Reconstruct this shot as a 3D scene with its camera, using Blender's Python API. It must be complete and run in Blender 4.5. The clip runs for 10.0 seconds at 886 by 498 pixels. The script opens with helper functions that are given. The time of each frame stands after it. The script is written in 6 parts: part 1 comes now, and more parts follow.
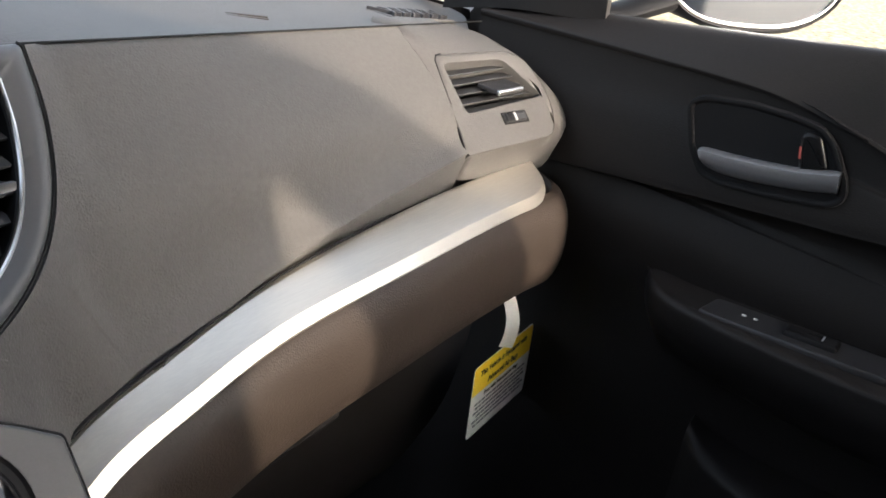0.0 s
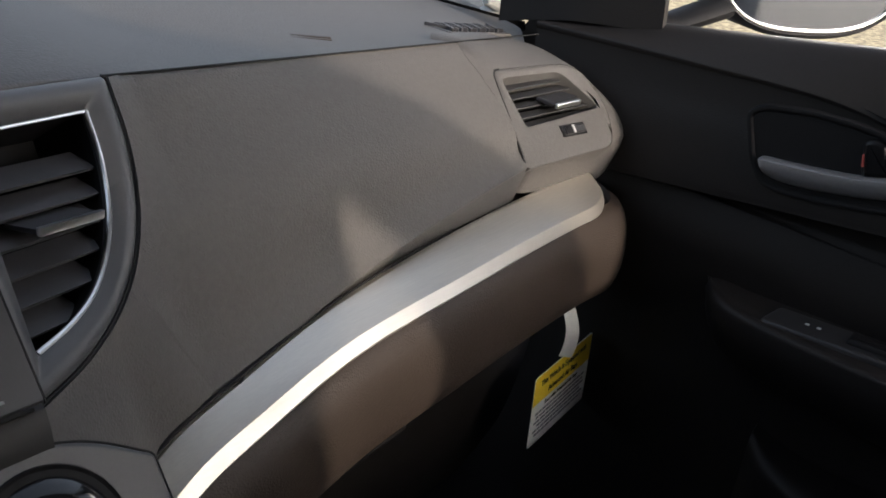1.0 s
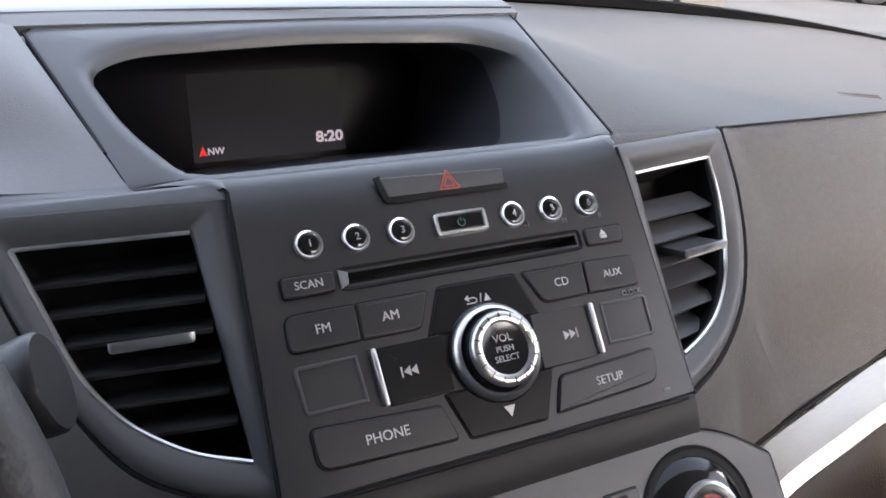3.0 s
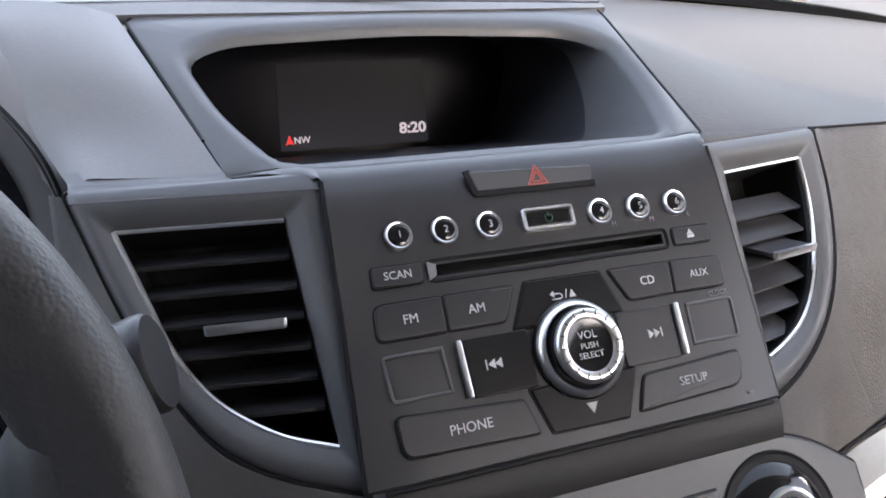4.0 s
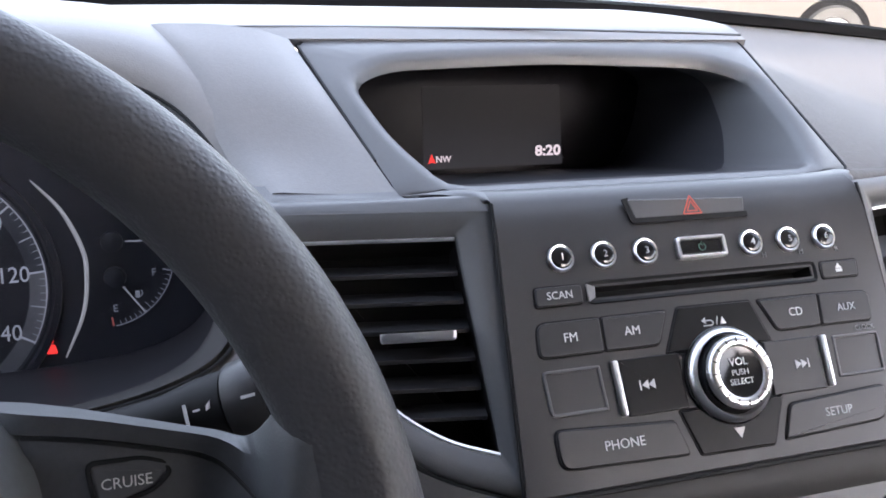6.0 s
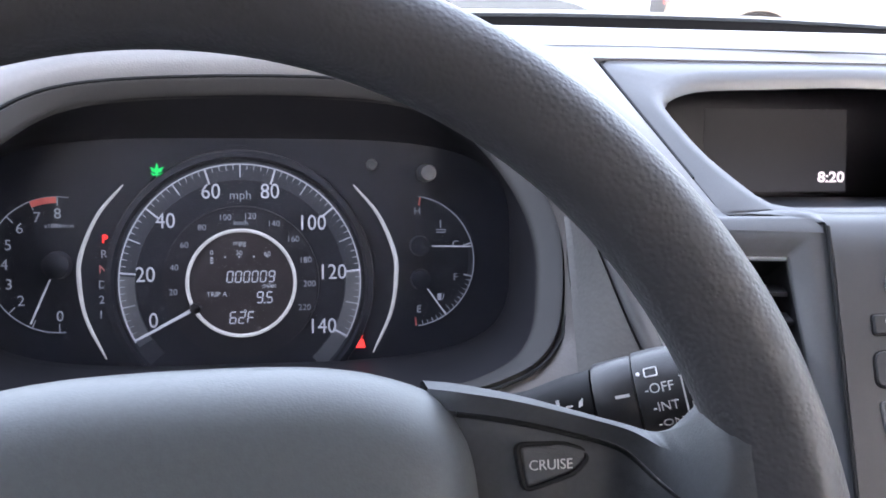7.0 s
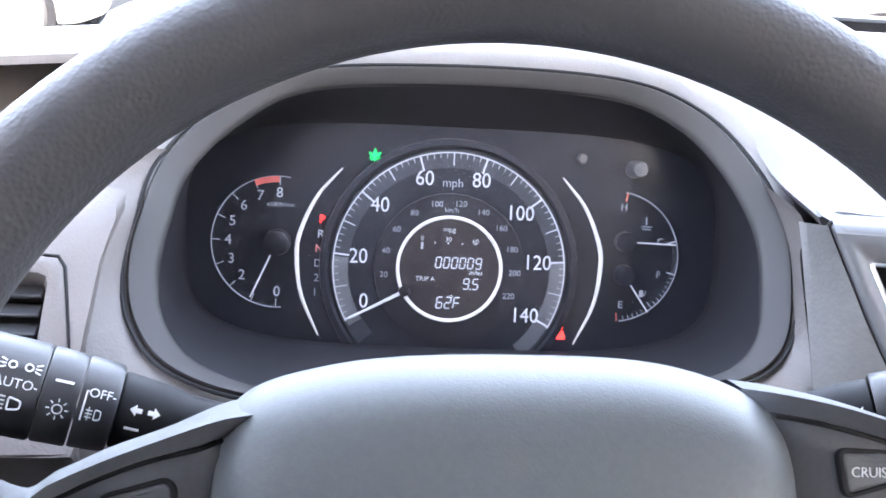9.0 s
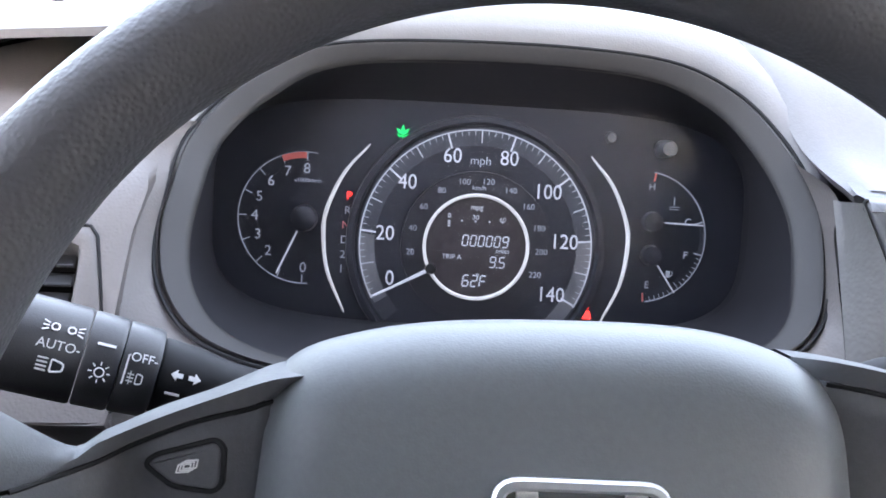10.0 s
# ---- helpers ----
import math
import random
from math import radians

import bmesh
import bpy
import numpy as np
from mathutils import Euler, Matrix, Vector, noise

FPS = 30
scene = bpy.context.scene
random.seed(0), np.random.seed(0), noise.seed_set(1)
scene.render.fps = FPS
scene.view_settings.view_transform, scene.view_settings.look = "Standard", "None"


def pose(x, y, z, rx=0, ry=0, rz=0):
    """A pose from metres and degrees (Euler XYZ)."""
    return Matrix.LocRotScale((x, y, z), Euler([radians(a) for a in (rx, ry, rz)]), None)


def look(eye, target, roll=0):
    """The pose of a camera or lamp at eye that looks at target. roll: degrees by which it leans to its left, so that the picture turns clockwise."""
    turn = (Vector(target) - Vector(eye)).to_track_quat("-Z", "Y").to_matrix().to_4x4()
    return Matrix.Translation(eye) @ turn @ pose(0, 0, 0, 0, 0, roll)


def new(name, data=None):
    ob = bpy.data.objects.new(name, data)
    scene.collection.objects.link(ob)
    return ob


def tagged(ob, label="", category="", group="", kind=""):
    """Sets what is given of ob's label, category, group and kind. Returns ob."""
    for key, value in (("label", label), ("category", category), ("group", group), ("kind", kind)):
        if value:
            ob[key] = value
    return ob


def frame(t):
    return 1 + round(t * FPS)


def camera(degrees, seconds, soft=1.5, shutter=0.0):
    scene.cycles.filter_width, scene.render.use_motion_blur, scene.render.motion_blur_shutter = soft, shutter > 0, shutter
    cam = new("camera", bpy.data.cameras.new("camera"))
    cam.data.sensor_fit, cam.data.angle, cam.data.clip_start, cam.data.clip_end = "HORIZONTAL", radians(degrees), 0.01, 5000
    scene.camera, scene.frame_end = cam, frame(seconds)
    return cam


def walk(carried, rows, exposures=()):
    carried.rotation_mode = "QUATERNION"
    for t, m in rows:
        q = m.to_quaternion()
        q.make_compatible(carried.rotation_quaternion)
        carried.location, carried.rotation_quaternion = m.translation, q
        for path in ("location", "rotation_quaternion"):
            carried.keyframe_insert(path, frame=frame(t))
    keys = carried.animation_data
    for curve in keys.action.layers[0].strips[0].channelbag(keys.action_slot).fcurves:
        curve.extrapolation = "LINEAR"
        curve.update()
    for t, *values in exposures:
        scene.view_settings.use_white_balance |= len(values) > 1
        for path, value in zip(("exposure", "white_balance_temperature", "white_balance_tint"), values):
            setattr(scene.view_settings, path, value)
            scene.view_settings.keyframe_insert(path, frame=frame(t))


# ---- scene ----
cam = camera(50.8, 10.0, soft=1.7)
PATH = [
    (0, (-0.0628, 0.3173, 1.3974), (0.7321, 0.7986, 1.0280), 8.77),
    (0.5, (-0.0708, 0.3188, 1.4058), (0.7018, 0.8355, 1.0369), 7.33),
    (1, (-0.0756, 0.3235, 1.4086), (0.6899, 0.8470, 1.0346), 6.92),
    (1.5, (-0.0874, 0.3244, 1.4079), (0.6645, 0.8615, 1.0255), 6.90),
    (1.8, (-0.1085, 0.3304, 1.4033), (0.6192, 0.9138, 1.0425), 4.94),
    (2, (-0.1170, 0.3369, 1.4030), (0.5746, 0.9667, 1.0494), 4.02),
    (2.2, (-0.1401, 0.3379, 1.4036), (0.5069, 1.0153, 1.0536), 3.26),
    (2.5, (-0.1737, 0.3379, 1.4067), (0.3936, 1.0845, 1.0594), 2.67),
    (3, (-0.2140, 0.3427, 1.4127), (0.2545, 1.1551, 1.0655), 2.09),
    (3.2, (-0.2246, 0.3463, 1.4128), (0.2053, 1.1782, 1.0620), 1.90),
    (4.3, (-0.2239, 0.3448, 1.4149), (0.1796, 1.1843, 1.0509), 2.47),
    (4.5, (-0.2242, 0.3448, 1.4148), (0.1792, 1.1826, 1.0470), 2.67),
    (5, (-0.2257, 0.3400, 1.4158), (0.1755, 1.1789, 1.0479), 2.70),
    (5.2, (-0.2263, 0.3377, 1.4152), (0.1679, 1.1776, 1.0421), 2.59),
    (6.3, (-0.2918, 0.3415, 1.4264), (-0.0088, 1.2433, 1.0998), 3.11),
    (6.5, (-0.3080, 0.3430, 1.4263), (-0.0594, 1.2590, 1.1114), 2.97),
    (7, (-0.3385, 0.3433, 1.4191), (-0.1947, 1.2754, 1.0866), 2.28),
    (7.5, (-0.3597, 0.3467, 1.4201), (-0.2624, 1.2817, 1.0789), 3.02),
    (8, (-0.3771, 0.3468, 1.4217), (-0.3073, 1.2822, 1.0750), 2.68),
    (8.5, (-0.4029, 0.3472, 1.4188), (-0.3294, 1.2820, 1.0713), 3.61),
    (9, (-0.4089, 0.3439, 1.4186), (-0.3586, 1.2805, 1.0721), 3.44),
    (9.5, (-0.4243, 0.3442, 1.4119), (-0.3603, 1.2824, 1.0718), 3.90),
    (10, (-0.4219, 0.3429, 1.4095), (-0.3755, 1.2766, 1.0544), 3.99),
]
EXPOSURES = [(0.0, 2.74, 6350, 12), (0.5, 2.23, 6250, 12), (1.0, 1.83, 6200, 13), (1.5, 1.56, 6200, 14), (2.0, 2.1, 6450, 16), (2.5, 2.55, 6350, 17), (3.0, 3.24, 6300, 17), (4.5, 3.55, 6300, 17), (5.0, 3.75, 6300, 17), (6.5, 3.85, 6150, 19), (7.0, 4.54, 6150, 19), (7.5, 5.08, 6100, 19), (8.5, 5.78, 6050, 19), (9.0, 5.53, 6100, 18), (10.0, 5.03, 6200, 17)]
walk(cam, [(t, look(eye, target, roll)) for t, eye, target, roll in PATH], EXPOSURES)

# world and sun: low sun from behind the car, hazy morning sky
world = bpy.data.worlds.new("world")
scene.world = world
world.use_nodes = True
wn, wl = world.node_tree.nodes, world.node_tree.links
sky = wn.new("ShaderNodeTexSky")
sky.sky_type, sky.sun_disc = "NISHITA", False
sky.sun_elevation, sky.sun_rotation = radians(17), radians(178)
sky.air_density, sky.dust_density, sky.ozone_density = 1.0, 6.0, 1.0
wn["Background"].inputs["Strength"].default_value = 0.15
haze = wn.new("ShaderNodeHueSaturation")
haze.inputs["Saturation"].default_value = 0.5
wl.new(sky.outputs["Color"], haze.inputs["Color"])
wl.new(haze.outputs["Color"], wn["Background"].inputs["Color"])

SUN = Vector((0.04, -1.0, 0.30)).normalized()
lamp = bpy.data.lights.new("sun", "SUN")
lamp.energy, lamp.angle, lamp.color = 0.90, radians(0.9), (1.0, 0.84, 0.64)
sun = new("sun", lamp)
sun.matrix_world = look((0, 0, 0), -SUN)


# ---- materials ----
def material(name, color, rough=0.5, metal=0.0, grain=0.0, grain_scale=900.0, vary=0.08, stain_scale=9.0, coat=0.0, spec=0.5, stretch=None, voronoi=False):
    """A surface with mottling at two scales, uneven gloss and a fine relief, in object metres."""
    m = bpy.data.materials.new(name)
    m.use_nodes = True
    n, l = m.node_tree.nodes, m.node_tree.links
    p = n["Principled BSDF"]
    p.inputs["Metallic"].default_value = metal
    p.inputs["Specular IOR Level"].default_value = spec
    p.inputs["Coat Weight"].default_value = coat
    p.inputs["Coat Roughness"].default_value = 0.08
    co = n.new("ShaderNodeTexCoord")
    src = co.outputs["Object"]
    if stretch:
        mp = n.new("ShaderNodeMapping")
        mp.inputs["Scale"].default_value = stretch
        l.new(src, mp.inputs["Vector"])
        src = mp.outputs["Vector"]
    big = n.new("ShaderNodeTexNoise")
    big.inputs["Scale"].default_value, big.inputs["Detail"].default_value = stain_scale, 5.0
    l.new(src, big.inputs["Vector"])
    fine = n.new("ShaderNodeTexNoise")
    fine.inputs["Scale"].default_value, fine.inputs["Detail"].default_value = grain_scale * 0.35, 2.0
    l.new(src, fine.inputs["Vector"])
    add = n.new("ShaderNodeMath")
    add.operation = "ADD"
    l.new(big.outputs["Fac"], add.inputs[0])
    l.new(fine.outputs["Fac"], add.inputs[1])
    ramp = n.new("ShaderNodeMapRange")
    ramp.inputs["From Min"].default_value, ramp.inputs["From Max"].default_value = 0.7, 1.3
    ramp.inputs["To Min"].default_value, ramp.inputs["To Max"].default_value = 1 - vary, 1 + vary
    l.new(add.outputs[0], ramp.inputs["Value"])
    mul = n.new("ShaderNodeVectorMath")
    mul.operation = "SCALE"
    mul.inputs[0].default_value = color
    l.new(ramp.outputs[0], mul.inputs["Scale"])
    l.new(mul.outputs[0], p.inputs["Base Color"])
    rr = n.new("ShaderNodeMapRange")
    rr.inputs["To Min"].default_value, rr.inputs["To Max"].default_value = rough * 0.85, min(1.0, rough * 1.15)
    l.new(big.outputs["Fac"], rr.inputs["Value"])
    l.new(rr.outputs[0], p.inputs["Roughness"])
    if grain:
        if voronoi:
            tex = n.new("ShaderNodeTexVoronoi")
            tex.feature = "SMOOTH_F1"
            tex.inputs["Scale"].default_value = grain_scale
            height = tex.outputs["Distance"]
        else:
            tex = n.new("ShaderNodeTexNoise")
            tex.inputs["Scale"].default_value, tex.inputs["Detail"].default_value = grain_scale, 3.0
            height = tex.outputs["Fac"]
        l.new(src, tex.inputs["Vector"])
        bump = n.new("ShaderNodeBump")
        bump.inputs["Strength"].default_value, bump.inputs["Distance"].default_value = grain, 0.0006
        l.new(height, bump.inputs["Height"])
        l.new(bump.outputs["Normal"], p.inputs["Normal"])
    return m


def glowing(name, color, strength):
    m = bpy.data.materials.new(name)
    m.use_nodes = True
    p = m.node_tree.nodes["Principled BSDF"]
    p.inputs["Base Color"].default_value = (*[c * 0.3 for c in color], 1)
    p.inputs["Emission Color"].default_value = (*color, 1)
    p.inputs["Emission Strength"].default_value = strength
    p.inputs["Specular IOR Level"].default_value = 0.1
    return m


def pane(name, tint=(1, 1, 1), gloss=0.05, rough=0.02):
    """Thin clear glass: lets the view through and mirrors a little."""
    m = bpy.data.materials.new(name)
    m.use_nodes = True
    n, l = m.node_tree.nodes, m.node_tree.links
    n.remove(n["Principled BSDF"])
    a, b, mix = n.new("ShaderNodeBsdfTransparent"), n.new("ShaderNodeBsdfGlossy"), n.new("ShaderNodeMixShader")
    a.inputs["Color"].default_value = (*tint, 1)
    b.inputs["Roughness"].default_value = rough
    mix.inputs["Fac"].default_value = gloss
    l.new(a.outputs[0], mix.inputs[1])
    l.new(b.outputs[0], mix.inputs[2])
    l.new(mix.outputs[0], n["Material Output"].inputs["Surface"])
    return m


SOFT = material("dash_soft_plastic", (0.104, 0.100, 0.097), 0.58, spec=0.25, grain=0.6, grain_scale=750, voronoi=True)
LOWER = material("dash_lower_plastic", (0.041, 0.031, 0.025), 0.55, spec=0.3, grain=0.5, grain_scale=800, voronoi=True)
HOODM = material("pale_grey_dash_plastic", (0.160, 0.157, 0.156), 0.36, grain=0.14, grain_scale=1100, voronoi=True, vary=0.05)
SATIN = material("satin_grey_plastic", (0.078, 0.079, 0.083), 0.42, grain=0.12, grain_scale=2200, vary=0.05)
BEZEL = material("bezel_grey_plastic", (0.033, 0.0315, 0.031), 0.55, spec=0.3, grain=0.1, grain_scale=2200, vary=0.04)
RADIO = material("radio_face_plastic", (0.036, 0.036, 0.038), 0.36, spec=0.4, grain=0.1, grain_scale=2500, vary=0.05)
KEY = material("radio_key_plastic", (0.032, 0.032, 0.034), 0.34, spec=0.42, vary=0.05)
GLOSS = material("gloss_black_plastic", (0.010, 0.010, 0.011), 0.12, vary=0.1)
SHEEN = material("half_gloss_black_plastic", (0.009, 0.009, 0.010), 0.30, vary=0.1, spec=0.22)
STALK = material("stalk_black_plastic", (0.026, 0.026, 0.028), 0.42, grain=0.15, grain_scale=1500)
RUBBER = material("black_seal_rubber", (0.0045, 0.0045, 0.0050), 0.9, vary=0.1, spec=0.04)
TUNNEL = material("display_tunnel_plastic", (0.026, 0.027, 0.032), 0.5, vary=0.06, spec=0.3)
BLACK = material("matt_black_plastic", (0.010, 0.010, 0.011), 0.6, vary=0.1, spec=0.2)
WINDOW = material("display_window_black", (0.006, 0.006, 0.008), 0.2, vary=0.1, spec=0.02)
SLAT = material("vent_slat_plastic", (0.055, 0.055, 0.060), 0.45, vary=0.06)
CHROME = material("satin_chrome", (0.88, 0.88, 0.88), 0.30, metal=1.0, vary=0.03)
SILVER = material("brushed_silver_trim", (0.70, 0.665, 0.595), 0.40, metal=0.9, vary=0.05, grain=0.06, grain_scale=400, stretch=(0.3, 6, 6))
HANDLE = material("silver_painted_plastic", (0.30, 0.30, 0.31), 0.35, metal=0.6, vary=0.05)
WHEEL = material("wheel_grained_rubber", (0.064, 0.062, 0.065), 0.46, grain=0.42, grain_scale=720, voronoi=True)
SPOKE = material("wheel_smooth_plastic", (0.070, 0.073, 0.078), 0.5, spec=0.32, grain=0.15, grain_scale=1500)
PAD = material("airbag_cover_plastic", (0.112, 0.120, 0.123), 0.48, spec=0.32, grain=0.08, grain_scale=1300, voronoi=True, vary=0.06)
TRIM = material("warm_grey_dash_plastic", (0.112, 0.101, 0.096), 0.55, grain=0.3, grain_scale=700, voronoi=True, vary=0.03)
FLANK = material("grained_fascia_plastic", (0.090, 0.086, 0.084), 0.55, grain=0.3, grain_scale=520, voronoi=True)
DARKSLAT = material("side_vent_shaded_slat_plastic", (0.024, 0.024, 0.026), 0.45, vary=0.06)
DOORM = material("door_black_plastic", (0.0155, 0.0138, 0.0135), 0.55, spec=0.28, grain=0.25, grain_scale=800, voronoi=True)
CARD = material("tag_white_card", (0.86, 0.87, 0.87), 0.6, vary=0.04)
YELLOW = material("tag_yellow_print", (0.90, 0.66, 0.03), 0.6, vary=0.04)
INK = material("tag_black_ink", (0.02, 0.02, 0.02), 0.7)
PRINT = material("white_key_print", (0.62, 0.62, 0.62), 0.6, vary=0.03)
DIMPRINT = material("grey_key_print", (0.25, 0.25, 0.26), 0.6, vary=0.03)
HEAD = material("headliner_cloth", (0.56, 0.555, 0.55), 0.9, grain=0.5, grain_scale=900)
REDPRINT = material("red_print", (0.50, 0.10, 0.08), 0.6)
BLUEPRINT = material("blue_print", (0.05, 0.25, 0.60), 0.6)
DIAL = material("dial_face_black", (0.0150, 0.0160, 0.0215), 0.5, vary=0.06, spec=0.2)
DIALGREY = material("dial_face_grey", (0.034, 0.037, 0.045), 0.5, vary=0.05, spec=0.2)
SHROUD = material("cluster_shroud_plastic", (0.0155, 0.0152, 0.0180), 0.5, vary=0.06, spec=0.2)
ODO = material("odometer_lcd", (0.030, 0.0255, 0.0275), 0.4, spec=0.2, vary=0.05)
LCD = material("lcd_window", (0.018, 0.018, 0.022), 0.4, spec=0.2, vary=0.05)
LIT = glowing("lit_white", (0.85, 0.9, 1.0), 0.0125)
LITCLOCK = glowing("lit_clock", (1.0, 0.86, 0.88), 0.060)
LITDIM = glowing("lit_dim", (0.6, 0.65, 0.75), 0.0088)
LITTICK = glowing("lit_ticks", (0.75, 0.8, 0.9), 0.0105)
PALE = material("dial_pale_print", (0.080, 0.084, 0.092), 0.45, vary=0.05)
LITRED = glowing("lit_red", (1.0, 0.05, 0.04), 0.085)
LITGREEN = glowing("lit_green", (0.02, 0.9, 0.18), 0.035)
SCREEN = glowing("display_backlight", (0.10, 0.100, 0.112), 0.0055)
SCREEN.node_tree.nodes["Principled BSDF"].inputs["Base Color"].default_value = (0.006, 0.006, 0.008, 1)
sn, sl = SCREEN.node_tree.nodes, SCREEN.node_tree.links
fade, spot, split = sn.new("ShaderNodeMapRange"), sn.new("ShaderNodeTexCoord"), sn.new("ShaderNodeSeparateXYZ")
for key_, val in (("From Min", 0.0), ("From Max", 0.65), ("To Min", 0.020), ("To Max", 0.002)):
    fade.inputs[key_].default_value = val
sl.new(spot.outputs["Generated"], split.inputs[0])
sl.new(split.outputs["Z"], fade.inputs["Value"])
sl.new(fade.outputs[0], sn["Principled BSDF"].inputs["Emission Strength"])
GLASS = pane("window_glass", (0.93, 0.96, 0.95), 0.05)
LENS = pane("cover_lens", (0.93, 0.93, 0.95), 0.022, 0.35)


# ---- mesh helpers ----
def frame3(p, ex, ev):
    """Local axes: across, up along the surface, and out of it."""
    ex = Vector(ex).normalized()
    ev = Vector(ev)
    ev = (ev - ex * ev.dot(ex)).normalized()
    m = Matrix((ex, ev, ex.cross(ev))).transposed().to_4x4()
    m.translation = Vector(p)
    return m


def catmull(pts, n, closed=False):
    """n points along a smooth curve through pts."""
    pts = [Vector(p) for p in pts]
    k = len(pts)
    out = []
    spans = k if closed else k - 1
    for i in range(n):
        s = i * spans / (n if closed else n - 1)
        j = min(int(s), spans - 1)
        f = s - j
        if closed:
            a, b, c, d = (pts[(j + q) % k] for q in (-1, 0, 1, 2))
        else:
            b, c = pts[j], pts[j + 1]
            a = pts[j - 1] if j > 0 else b * 2 - c
            d = pts[j + 2] if j + 2 < k else c * 2 - b
        out.append(0.5 * ((2 * b) + (c - a) * f + (2 * a - 5 * b + 4 * c - d) * f * f + (3 * b - a - 3 * c + d) * f ** 3))
    return out


def even(pts, n, closed=True):
    """n points at even steps along a polyline."""
    pts = [Vector(p) for p in pts]
    run = pts + [pts[0]] if closed else pts
    cum = [0.0]
    for a, b in zip(run, run[1:]):
        cum.append(cum[-1] + (b - a).length)
    out, j = [], 0
    for i in range(n):
        s = cum[-1] * i / (n if closed else n - 1)
        while j < len(run) - 2 and cum[j + 1] < s:
            j += 1
        f = (s - cum[j]) / max(cum[j + 1] - cum[j], 1e-9)
        out.append(run[j].lerp(run[j + 1], min(max(f, 0), 1)))
    return out


def rounded(pts, r, seg=4):
    """A polygon with its corners rounded; r may be one radius or a list."""
    out, k = [], len(pts)
    for i in range(k):
        p, a, b = Vector(pts[i][:2]), Vector(pts[i - 1][:2]), Vector(pts[(i + 1) % k][:2])
        ri = r[i] if isinstance(r, (list, tuple)) else r
        ri = min(ri, (a - p).length * 0.49, (b - p).length * 0.49)
        if ri < 1e-6:
            out.append((p.x, p.y))
            continue
        s, e = p + (a - p).normalized() * ri, p + (b - p).normalized() * ri
        for q in range(seg + 1):
            f = q / seg
            v = s.lerp(p, f).lerp(p.lerp(e, f), f)
            out.append((v.x, v.y))
    return out


def inset(pts, d):
    """A polygon moved inwards by d (outwards where negative)."""
    k, out = len(pts), []
    area = sum(pts[i - 1][0] * pts[i][1] - pts[i][0] * pts[i - 1][1] for i in range(k))
    sgn = 1 if area > 0 else -1
    for i in range(k):
        a, p, b = Vector(pts[i - 1][:2]), Vector(pts[i][:2]), Vector(pts[(i + 1) % k][:2])
        e, g = (p - a), (b - p)
        if e.length < 1e-9 or g.length < 1e-9:
            out.append((p.x, p.y))
            continue
        n1, n2 = Vector((-e.y, e.x)).normalized() * sgn, Vector((-g.y, g.x)).normalized() * sgn
        n = (n1 + n2)
        n = n.normalized() if n.length > 1e-6 else n1
        out.append(tuple(p + n * d / max(n.dot(n1), 0.5)))
    return out


def at(m, u, v, w=0.0):
    return m @ Vector((u, v, w))


def rings(loops, cap0=False, cap1=False, closed=True):
    """Skin over loops with the same number of points each."""
    bm = bmesh.new()
    rows = [[bm.verts.new(p) for p in loop] for loop in loops]
    k = len(rows[0])
    for a, b in zip(rows, rows[1:]):
        for i in range(k if closed else k - 1):
            j = (i + 1) % k
            try:
                bm.faces.new((a[i], a[j], b[j], b[i]))
            except ValueError:
                pass
    if cap0:
        bm.faces.new(list(reversed(rows[0])))
    if cap1:
        bm.faces.new(rows[-1])
    bmesh.ops.recalc_face_normals(bm, faces=bm.faces)
    return bm


def plate(m, outline, w0, w1, edge=0.0008, dome=0.0):
    """A solid plate from w0 up to w1 over an outline, with a softened upper edge."""
    a = [at(m, u, v, w0) for u, v in outline]
    b = [at(m, u, v, w1 - edge) for u, v in outline]
    c = [at(m, u, v, w1 - edge * 0.3) for u, v in inset(outline, edge * 0.35)]
    d = [at(m, u, v, w1) for u, v in inset(outline, edge)]
    e = [at(m, u, v, w1) for u, v in inset(outline, edge * 1.35)]
    loops = [a, b, c, d, e]
    if dome:
        loops.append([at(m, u, v, w1 + dome) for u, v in inset(outline, edge * 4)])
    return rings(loops, True, True)


def frame_ring(m, outline, width, w0, w1):
    """A raised band that follows an outline."""
    inner = inset(outline, width)
    q = min(width, w1 - w0) * 0.25
    loops = [[at(m, u, v, w0) for u, v in outline], [at(m, u, v, w1 - q) for u, v in outline],
             [at(m, u, v, w1) for u, v in inset(outline, q)], [at(m, u, v, w1) for u, v in inset(outline, width - q)],
             [at(m, u, v, w1 - q) for u, v in inner], [at(m, u, v, w0) for u, v in inner]]
    return rings(loops)


